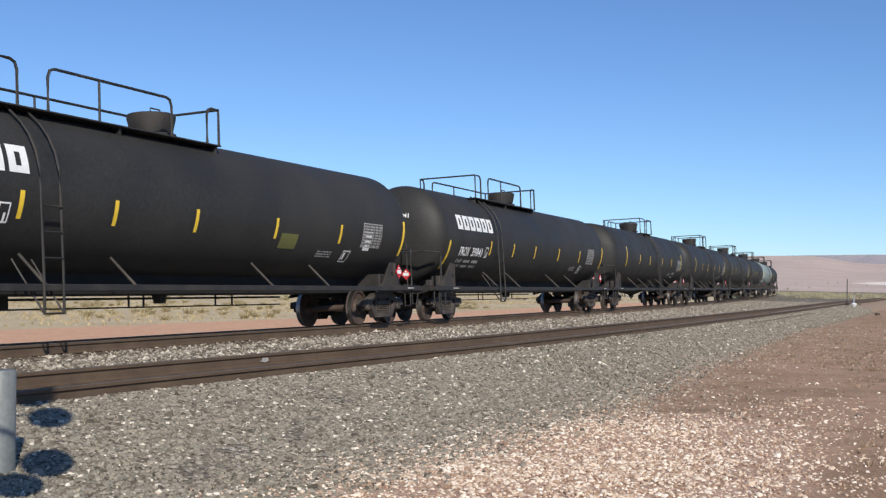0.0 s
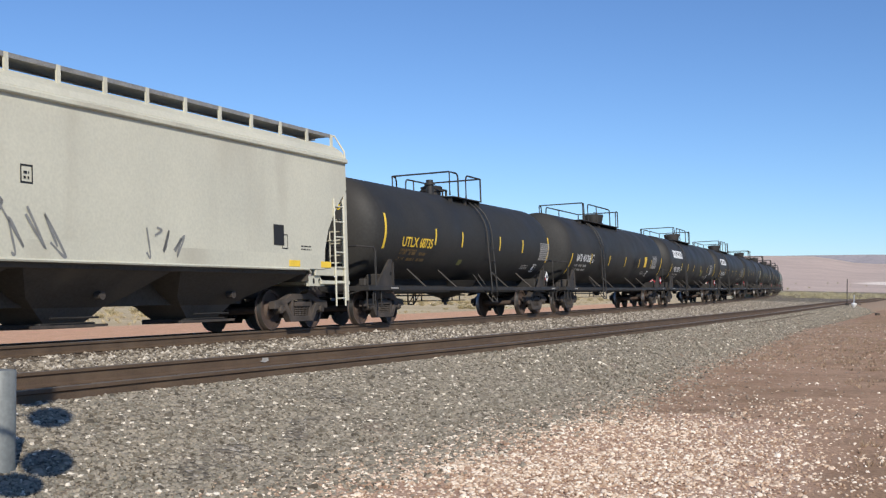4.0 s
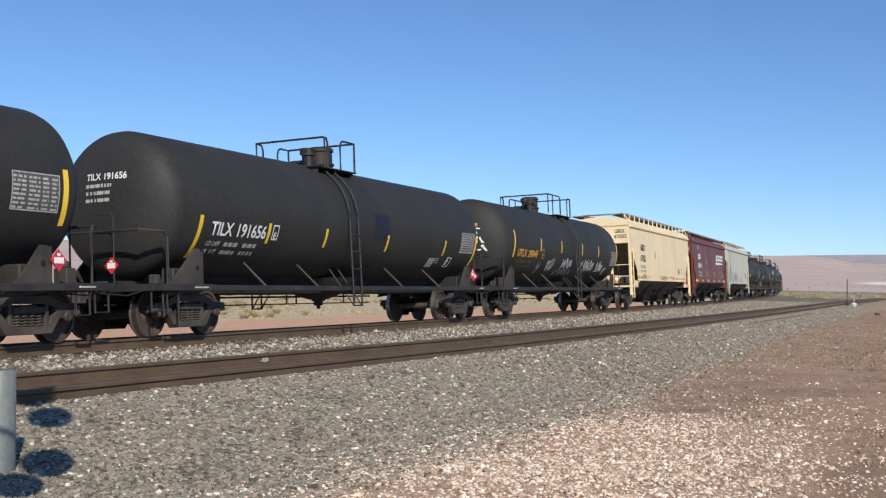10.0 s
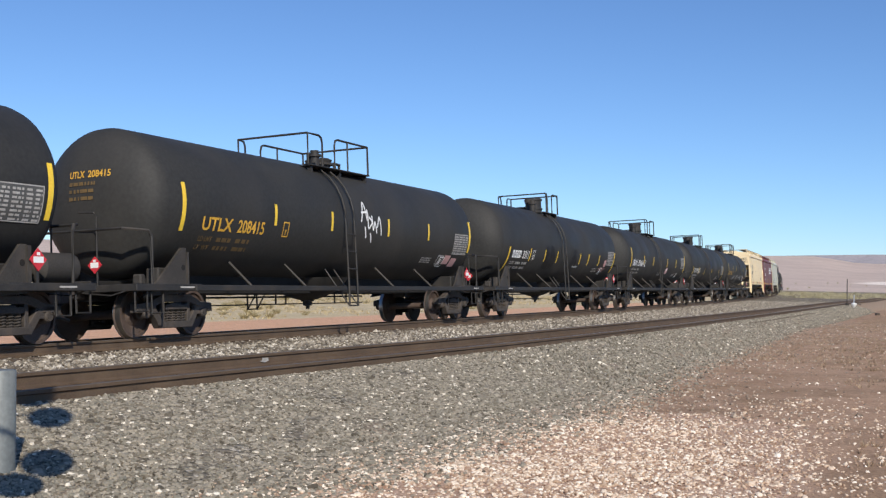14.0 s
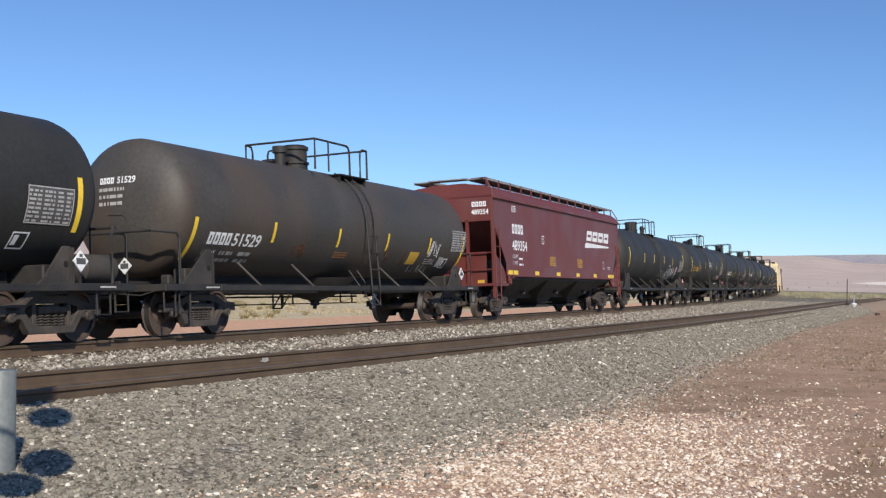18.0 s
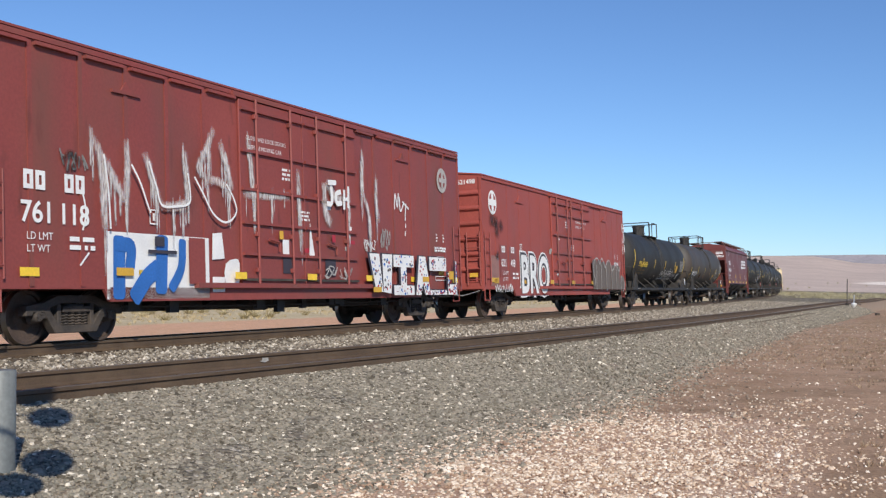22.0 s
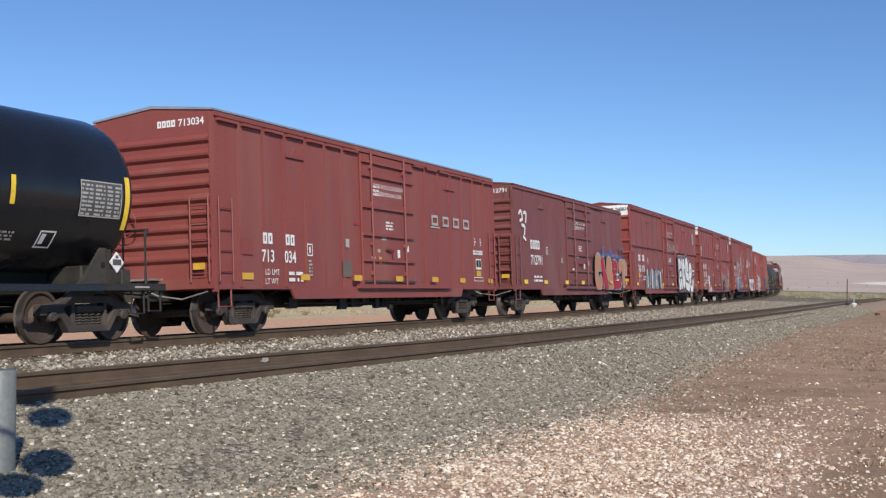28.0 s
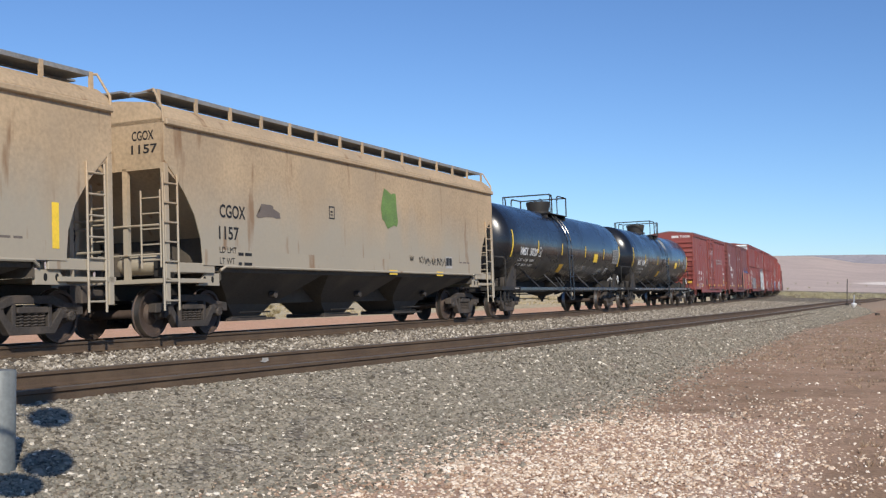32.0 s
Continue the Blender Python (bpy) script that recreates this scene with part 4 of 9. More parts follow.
def tank_car(label, rear, front, paint=M_BLACK, r=1.46, zc=2.61, stripes=(), rear_stripe=-6.9, low=False, front_stripe=7.6, mark_v=-0.60, mark_h=0.27,
             mark_col=M_WHITE, dome="cup", sign="red", big_mark=0, extras=(), rails=((-1.4, -0.2), (0.2, 1.45)), ladder_x=0.3, dome_x=0.2, head_scrawl=0, rear_sign=True, ident=(), back=0.0, fore=0.0, sump_x=0.15, sv=-0.21, pv=-0.33, fv=-0.14, vent_x=None, klass="", kx=0.25, front_tank=False):
    L = front - rear
    half = L / 2 - 2.15
    car = new_car("tank_car", label, rear, front, 2 * half, back, fore)
    # distance from the middle to the end, the head and the truck, behind (-1) and ahead (1)
    tip = {-1: L / 2 - back, 1: L / 2 + fore}
    head = {s: tip[s] - 0.92 for s in tip}
    truck = {s: tip[s] - 2.15 for s in tip}
    xe = head[-1]
    dep = 0.62
    bm = bmesh.new()
    prof = []
    for i in range(9):
        a = math.pi / 2 * i / 8
        prof.append((-(head[-1] - dep) - dep * math.cos(a), r * math.sin(a)))
    for i in range(1, 12):
        prof.append((-(head[-1] - dep) + (head[-1] + head[1] - 2 * dep) * i / 12, r))
    for i in range(8, -1, -1):
        a = math.pi / 2 * i / 8
        prof.append(((head[1] - dep) + dep * math.cos(a), r * math.sin(a)))
    lathe(bm, prof, 56, Matrix.Translation((0, 0, zc)))
    bmesh.ops.recalc_face_normals(bm, faces=bm.faces[:])
    part("tank", bm, paint, car, smooth=True)
    zs = 0.98
    rail = paint if paint is M_GLOSS else M_FRAME
    for s in (-1, 1):
        # stub sill, platform, saddle plates and end rail
        c, e = s * truck[s], s * tip[s]
        xa, xb = sorted((c - s * 1.6, e - s * 0.75))
        part("stub_sill", boxes((xa, xb, -0.20, 0.20, 0.72, 1.10), bevel=0.01), M_FRAME, car)
        xa, xb = sorted((c - s * 0.35, e - s * 0.52))
        pf = part("platform", boxes((xa, xb, -1.45, 1.45, zs - 0.11, zs + 0.02), bevel=0.008), M_FRAME, car)
        part("stencil_lettering", boxes((c + (0.75 if s > 0 else -0.35), c + (1.15 if s > 0 else 0.10), -1.456, -1.452, zs - 0.06, zs - 0.03)), M_DIRTYWHITE, pf)
        for y in (-1, 1):
            if s > 0:
                web = [(c - 0.90, 0.76), (c - 0.42, 1.08), (c + 0.03, 1.62), (c + 0.16, 1.62), (c + 0.20, 0.84), (c - 0.3, 0.80)]
                hole = c + 0.06
            else:
                web = [(c - 1.30, 0.76), (c - 0.85, 1.06), (c - 0.12, 1.70), (c + 0.01, 1.70), (c + 0.07, 0.84), (c - 0.6, 0.80)]
                hole = c - 0.09
            sp = part("saddle_plate", slab(bmesh.new(), web, "y", y * 1.30 - 0.03, y * 1.30 + 0.03), M_SADDLE, car)
            part("flange", boxes((web[3][0] - 0.02, web[4][0] + 0.02, y * 1.30 - 0.07, y * 1.30 + 0.07, zs + 0.02, 1.60)) if s > 0 else boxes((web[3][0], web[3][0] + 0.05, y * 1.30 - 0.06, y * 1.30 + 0.06, zs + 0.02, 1.62)), M_SADDLE, sp)
            # disc painted dark for the hole's shade, no opening is cut
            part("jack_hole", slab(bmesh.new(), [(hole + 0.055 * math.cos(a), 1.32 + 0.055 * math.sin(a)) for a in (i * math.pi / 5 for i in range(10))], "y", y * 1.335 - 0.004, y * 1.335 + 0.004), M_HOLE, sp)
        part("bolster_saddle", boxes((c - 0.22, c + 0.22, -1.1, 1.1, 0.85, 1.32), bevel=0.03), M_FRAME, car)
        xr = e - s * 0.58
        xp = c + s * 1.12
        bm = bmesh.new()
        loop = [(xp, -1.40, zs), (xp, -1.40, zs + 0.90), (xp + s * 0.06, -1.38, zs + 1.0), (xr, -1.10, zs + 1.04)]
        tube(bm, loop + [(x, -y, z) for x, y, z in loop[::-1]], 0.030, 6)
        tube(bm, [(xr, -0.52, zs), (xr, -0.52, zs + 1.28), (xr, -0.46, zs + 1.36), (xr, -0.10, zs + 1.38)], 0.018, 6)
        for x, z in ((xp - s * 0.02, 0.46), (xr, 0.50)):
            tube(bm, [(x, -1.36, zs - 0.1), (x, -1.36, z), (x - s * 0.34, -1.36, z), (x - s * 0.34, -1.36, zs - 0.1)], 0.022, 6)
        part("end_rail", bm, M_FRAME, car)
        part("uncoupling_lever", tube(bmesh.new(), [(xr, -1.36, 0.92), (xr + s * 0.1, -0.9, 0.80), (xr + s * 0.1, -0.3, 0.86), (xr + s * 0.14, 0, 0.95)], 0.016, 5), M_FRAME, car)
    if front_tank:
        part("air_reservoir", lathe(bmesh.new(), [(-0.52, 0.0), (-0.47, 0.18), (-0.38, 0.26), (0.38, 0.26), (0.47, 0.18), (0.52, 0.0)], 18, Matrix.Translation((truck[1] + 1.25, -0.85, zs + 0.30))), M_SADDLE, car, smooth=40)
    else:
        part("brake_valve", boxes((truck[1] + 0.95, truck[1] + 1.20, -1.0, -0.7, zs + 0.02, zs + 0.30), (truck[1] + 1.02, truck[1] + 1.13, -0.92, -0.78, zs + 0.30, zs + 0.42), bevel=0.02), M_SADDLE, car)
    part("valve_box", boxes((-truck[-1] - 0.62, -truck[-1] - 0.34, -1.15, -0.85, zs + 0.02, zs + 0.34), (-truck[-1] - 0.95, -truck[-1] - 0.80, -1.0, -0.8, zs + 0.02, zs + 0.22), bevel=0.03), M_SADDLE, car)
    # bottom side rail with short struts to the shell
    for y in (-1, 1):
        part("side_rail", boxes((-truck[-1] + 0.1, truck[1] - 0.1, y * 1.47 - 0.03, y * 1.47 + 0.03, zs - 0.12, zs), bevel=0.012), rail, car)
        for x in (-4.65, -2.42, 2.15, 4.62):
            a = -0.88
            part("strut", tube(bmesh.new(), [(x - 0.02, y * r * math.cos(a), zc + r * math.sin(a)), (x + 0.02, y * 1.46, zs - 0.02)], 0.032, 5), rail if paint is M_GLOSS else M_SADDLE, car)
    # brake pipes along the far side, with a few droppers in pairs
    for z, q in ((0.80, 0.028), (0.61, 0.018)):
        part("brake_pipe", tube(bmesh.new(), [(-half + 1.2, 1.40, z), (half - 1.2, 1.40, z)], q, 6), M_FRAME, car)
    for x in (-4.4, -3.7, 0.9, 1.4, 4.1, 4.8):
        part("pipe_hanger", tube(bmesh.new(), [(x, 1.40, zs - 0.05), (x, 1.40, 0.60)], 0.024, 5), M_FRAME, car)
    # added box closes the pale gap below the tank; belly shade as colour
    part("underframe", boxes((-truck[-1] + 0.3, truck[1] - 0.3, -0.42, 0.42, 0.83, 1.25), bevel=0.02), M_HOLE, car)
    # belly sump with its outlet below
    if dome != "cup" or not low:
        bm = lathe(bmesh.new(), [(0.68, 0.0), (0.69, 0.22), (0.78, 0.50), (0.92, 0.82), (1.22, 1.05)], 24, Matrix.Translation((sump_x, 0, 0)) @ Matrix.Rotation(-math.pi / 2, 4, "Y"))
        bmesh.ops.recalc_face_normals(bm, faces=bm.faces[:])
        part("sump", bm, M_FRAME, car, smooth=True)
        part("outlet_valve", lathe(bmesh.new(), [(0.0, 0.0), (0.0, 0.05), (0.08, 0.05), (0.10, 0.12), (0.19, 0.12), (0.20, 0.17), (0.27, 0.17)], 14, Matrix.Translation((sump_x, 0, 0.45)) @ Matrix.Rotation(-math.pi / 2, 4, "Y")), M_FRAME, car)
    else:
        part("outlet_valve", lathe(bmesh.new(), [(0.0, 0.0), (0.0, 0.12), (0.16, 0.16), (0.22, 0.28), (0.60, 0.30)], 14, Matrix.Translation((sump_x, 0, 0.66)) @ Matrix.Rotation(-math.pi / 2, 4, "Y")), M_FRAME, car)
    part("brake_cylinder", boxes((-3.80, -3.68, 0.60, 0.72, 0.50, 0.96), (-3.60, -3.36, 0.58, 0.74, 0.60, 0.96), bevel=0.02), M_FRAME, car)
    # top fittings
    zt = zc + r
    hy, zd = 0.98, zt - 0.14
    d0, d1 = (rails[0][1] - 0.55 if len(rails) > 1 else rails[0][0]), rails[-1][1] + 0.05
    for y in (-1, 1):
        part("top_platform", boxes((d0, d1, min(y * 0.30, y * (hy + 0.03)), max(y * 0.30, y * (hy + 0.03)), zd - 0.03, zd), bevel=0.006), M_FRAME, car)
        for i in range(3):
            x = d0 + 0.1 + (d1 - d0 - 0.2) * i / 2
            part("platform_bracket", boxes((x - 0.03, x + 0.03, min(y * 0.55, y * 0.94), max(y * 0.55, y * 0.94), zc + math.sqrt(r * r - 0.94 ** 2) - 0.03, zd - 0.03)), M_FRAME, car)
    if dome == "cup":
        bm = lathe(bmesh.new(), [(0.0, 0.50), (0.08, 0.50), (0.08, 0.42), (0.16, 0.44), (0.42, 0.50), (0.48, 0.50), (0.50, 0.46), (0.53, 0.0)], 24, Matrix.Translation((dome_x, 0, zt - 0.04)) @ Matrix.Rotation(-math.pi / 2, 4, "Y"))
        part("valve_housing", bm, M_FRAME, car, smooth=40)
        part("lid_handle", tube(bmesh.new(), [(dome_x - 0.15, -0.1, zt + 0.50), (dome_x - 0.15, -0.1, zt + 0.57), (dome_x + 0.15, -0.1, zt + 0.57), (dome_x + 0.15, -0.1, zt + 0.50)], 0.018, 5), M_FRAME, car)
    elif dome == "low":
        part("manway", lathe(bmesh.new(), [(0.0, 0.30), (0.12, 0.30), (0.12, 0.38), (0.17, 0.38), (0.17, 0.33), (0.26, 0.36), (0.30, 0.28), (0.31, 0.0)], 20, Matrix.Translation((dome_x, 0, zt - 0.02)) @ Matrix.Rotation(-math.pi / 2, 4, "Y")), M_FRAME, car, smooth=40)
        part("vent_valve", lathe(bmesh.new(), [(0.0, 0.06), (0.18, 0.06), (0.18, 0.10), (0.34, 0.10), (0.38, 0.04), (0.38, 0.0)], 10, Matrix.Translation((dome_x - 0.75, -0.2, zt - 0.04)) @ Matrix.Rotation(-math.pi / 2, 4, "Y")), M_FRAME, car, smooth=40)
        part("eduction_pipe", tube(bmesh.new(), [(dome_x + 0.55, -0.15, zt - 0.04), (dome_x + 0.55, -0.15, zt + 0.2), (dome_x + 0.85, -0.15, zt + 0.2), (dome_x + 0.85, -0.15, zt - 0.04)], 0.045, 8), M_FRAME, car)
    else:
        part("manway", lathe(bmesh.new(), [(0.0, 0.33), (0.14, 0.33), (0.14, 0.37), (0.19, 0.37), (0.19, 0.32), (0.50, 0.32), (0.50, 0.36), (0.57, 0.36), (0.62, 0.28), (0.64, 0.0)], 20, Matrix.Translation((dome_x, 0, zt - 0.04)) @ Matrix.Rotation(-math.pi / 2, 4, "Y")), M_FRAME, car, smooth=40)
        part("vent_valve", lathe(bmesh.new(), [(0.0, 0.13), (0.34, 0.13), (0.34, 0.18), (0.50, 0.18), (0.50, 0.0)], 12, Matrix.Translation((dome_x - 0.85, -0.1, zt - 0.04)) @ Matrix.Rotation(-math.pi / 2, 4, "Y")), M_FRAME, car, smooth=40)
        part("filling_nozzle", lathe(bmesh.new(), [(0.0, 0.28), (0.16, 0.28), (0.16, 0.34), (0.22, 0.34), (0.22, 0.0)], 14, Matrix.Translation((dome_x - 0.5, 0.25, zt - 0.04)) @ Matrix.Rotation(-math.pi / 2, 4, "Y")), M_FRAME, car, smooth=40)
    if vent_x is not None:
        part("vent_valve", lathe(bmesh.new(), [(0.0, 0.12), (0.30, 0.12), (0.30, 0.17), (0.36, 0.17), (0.36, 0.11), (0.46, 0.11), (0.46, 0.0)], 12, Matrix.Translation((vent_x, -0.35, zt - 0.08)) @ Matrix.Rotation(-math.pi / 2, 4, "Y")), M_FRAME, car, smooth=40)
    h = 0.60
    x0, x3 = rails[0][0], rails[-1][1]
    for y, row in ((-hy, rails), (hy, ((x0, x0 + 0.3), (x0 + 1.0, x3)))):
        for i, (a, b) in enumerate(row):
            bend = [(a, y, zd), (a, y, zt + h - 0.16), (a + 0.05, y, zt + h - 0.04), (a + 0.16, y, zt + h)] if i else [(a, y, zd), (a, y, zt + h)]
            end = [(b, y, zt + h), (b, y, zd)] if i == len(row) - 1 else [(b - 0.16, y, zt + h), (b - 0.05, y, zt + h - 0.04), (b, y, zt + h - 0.16), (b, y, zd)]
            if b - a < 0.36:
                bend, end = ([(a, y, zd), (a, y, zt + h), (b - 0.06, y, zt + h - 0.02)], [(b, y, zt + h - 0.14), (b, y, zd)]) if i == 0 else ([(a, y, zd), (a, y, zt + h - 0.14), (a + 0.06, y, zt + h - 0.02)], [(b, y, zt + h), (b, y, zd)])
            hr = part("handrail", tube(bmesh.new(), bend + end, 0.028, 6), M_FRAME, car)
            if b - a > 1.6:
                part("handrail_post", tube(bmesh.new(), [(a + (b - a) * 0.38, y, zd), (a + (b - a) * 0.38, y, zt + h)], 0.024, 5), M_FRAME, hr)
    for x in (x0, x3):
        part("cross_rail", tube(bmesh.new(), [(x, -hy, zt + h), (x, hy, zt + h)], 0.028, 6), M_FRAME, car)
    # side ladders that follow the shell, with one step below and two braces
    for y, lx in ((-1, ladder_x), (1, ladder_x + 0.45)):
        bm = bmesh.new()
        for x in (lx - 0.22, lx + 0.22):
            pts = [(x, y * (r + 0.10) * math.cos(a), zc + (r + 0.06) * math.sin(a)) for a in (1.15, 0.95, 0.75, 0.55, 0.35, 0.15, -0.05)]
            tube(bm, pts + [(x, y * 1.60, zs), (x, y * 1.60, 0.48)], 0.024, 6)
            tube(bm, [(x - 0.06, y * 0.98, zs + 0.42), (x, y * 1.58, 0.52)], 0.018, 5)
        for z in (0.50, 1.39, 1.81, 2.23):
            tube(bm, [(lx - 0.22, y * 1.60, z), (lx + 0.22, y * 1.60, z)], 0.018, 5)
        part("ladder", bm, rail, car)
    # painted marks
    R = lambda x, v: on_tank(x, v, r, zc)
    for x in stripes:
        part("reflective_stripe", lay(flat_rect(0.10, 0.46), R(x - 0.05, sv - 0.23), 0.1), M_YELLOW, car)
    part("reflective_stripe", lay(flat_rect(0.12, 0.95), R(rear_stripe - 0.06, -1.20 if low else -0.60), 0.1), M_YELLOW, car)
    part("reflective_stripe", lay(flat_rect(0.12, 0.95), R(min(front_stripe, head[1] - dep), fv - 0.475), 0.1), M_YELLOW, car)
    if big_mark:
        part("logo", lay(fit_text("#%d" % big_mark, 0.46, 3.05), R(-8.0, 0.12), 0.12), M_WHITE, car)
    if ident:
        (code, c0, c1), (digits, n0, n1) = ident
        part("owner_mark", lay(fit_text(code, mark_h, c1 - c0), R(c0, mark_v), 0.12), mark_col, car)
        part("car_number", lay(fit_text(digits, mark_h, n1 - n0), R(n0, mark_v), 0.12), mark_col, car)
        small = M_DIRTYWHITE if mark_col is M_WHITE else M_DIMINK
        for k, row in enumerate(("LD LMT", "LT  WT")):
            part("weight_lettering", lay(fit_text(row, 0.105, 0.46), R(c0, mark_v - 0.24 - 0.19 * k), 0.12), small, car)
            for j in (0, 1):
                part("weight_bar", lay(flat_lines(0.5, 0.10, 1, fill=0.95, seed=len(label) + k + 3 * j), R(c0 + 0.62 + 0.68 * j, mark_v - 0.24 - 0.19 * k), 0.12), small, car)
        if klass:
            part("test_frame", lay(flat_frame(0.24, 0.34, 0.028), R(n1 + kx, mark_v - 0.02), 0.12), mark_col, car)
            part("test_letter", lay(fit_text(klass, 0.13, 0.10), R(n1 + kx + 0.07, mark_v + 0.02), 0.12), mark_col, car)
        cw = 0.092 * len(code) if code[0] != "#" else 0.36
        part("owner_mark", lay(fit_text(code, 0.125, cw), on_head(0.42, zc + 0.45, xe, dep, r, zc), 0.1), mark_col, car)
        part("car_number", lay(fit_text(digits, 0.125, 0.083 * len(digits)), on_head(0.42 - cw - 0.08, zc + 0.45, xe, dep, r, zc), 0.1), mark_col, car)
        for k in range(3):
            part("capacity_lettering", lay(flat_lines(0.62, 0.07, 1, fill=0.95, seed=7 + k), on_head(0.42, zc + 0.30 - 0.14 * k, xe, dep, r, zc), 0.1), small, car)
    if head_scrawl:
        for sx, sz, sw, sh, cnt, seed in ((0.25, 0.18, 0.85, 0.24, 5, 41), (0.2, -0.12, 0.95, 0.24, 6, 42), (0.0, -0.38, 0.8, 0.2, 5, 43)):
            for bm in strokes(sw, sh, cnt, 0.04, seed):
                part("scrawl", lay(bm, on_head(sx, zc + sz, xe, dep, r, zc), 0.1), M_WHITE, car)
    px = min(6.48, front_stripe - 1.13)
    pad = part("stencil_panel", lay(flat_rect(1.04, 0.62), R(px, pv - 0.31), 0.12), M_GREYPAD, car)
    part("panel_border", lay(flat_frame(1.04, 0.62, 0.02), on_tank(px, pv - 0.31, r, zc, 0.013), 0.12), M_DIRTYWHITE, pad)
    for k, (a, b) in enumerate(((0.03, 0.30), (0.36, 0.60), (0.66, 0.80), (0.86, 1.00))):
        part("stencil_lettering", lay(flat_lines(b - a, 0.56, 8, fill=0.52, seed=3 + k), on_tank(px + a, pv - 0.28, r, zc, 0.014), 0.12), M_DIRTYWHITE, pad)
    bm = flat_frame(0.36, 0.34, 0.03)
    rect(bm, 0.06, 0.16, 0.08, 0.28)
    part("test_box", lay(bm, R(5.75, -1.12), 0.12), M_WHITE, car)
    part("small_lettering", lay(flat_lines(0.7, 0.2, 3, seed=9), R(4.5, -1.0), 0.12), M_DIRTYWHITE, car)
    # hazard placards in their holders
    col = {"red": M_REDSIGN, "white": M_WHITE}[sign]
    d, z = 0.185, zs + 0.39
    x, y = truck[1] + 0.32, -1.40
    pl = part("placard", slab(bmesh.new(), [(x - d, z), (x, z - d), (x + d, z), (x, z + d)], "y", y - 0.02, y), col, car)
    part("placard_band", boxes((x - 0.11, x + 0.11, y - 0.026, y - 0.022, z - 0.05, z + 0.05)), M_WHITE if sign == "red" else M_GREYPAD, pl)
    part("placard_mark", boxes((x - 0.035, x + 0.035, y - 0.026, y - 0.022, z + 0.07, z + 0.12)), M_WHITE if sign == "red" else M_GREYPAD, pl)
    part("placard_stem", boxes((x - 0.03, x + 0.03, y + 0.001, y + 0.02, zs, z - 0.1)), M_FRAME, pl)
    if rear_sign:
        xr = -(tip[-1] - 0.55)
        d = 0.16
        pl = part("placard", slab(bmesh.new(), [(-0.50 - d, z), (-0.50, z - d), (-0.50 + d, z), (-0.50, z + d)], "x", xr - 0.02, xr), col, car)
        part("placard_band", boxes((xr - 0.026, xr - 0.022, -0.59, -0.41, z - 0.05, z + 0.05)), M_WHITE if sign == "red" else M_GREYPAD, pl)
        part("placard_mark", boxes((xr - 0.026, xr - 0.022, -0.53, -0.47, z + 0.06, z + 0.10)), M_WHITE if sign == "red" else M_GREYPAD, pl)
    return finish_tank(car, extras, R)


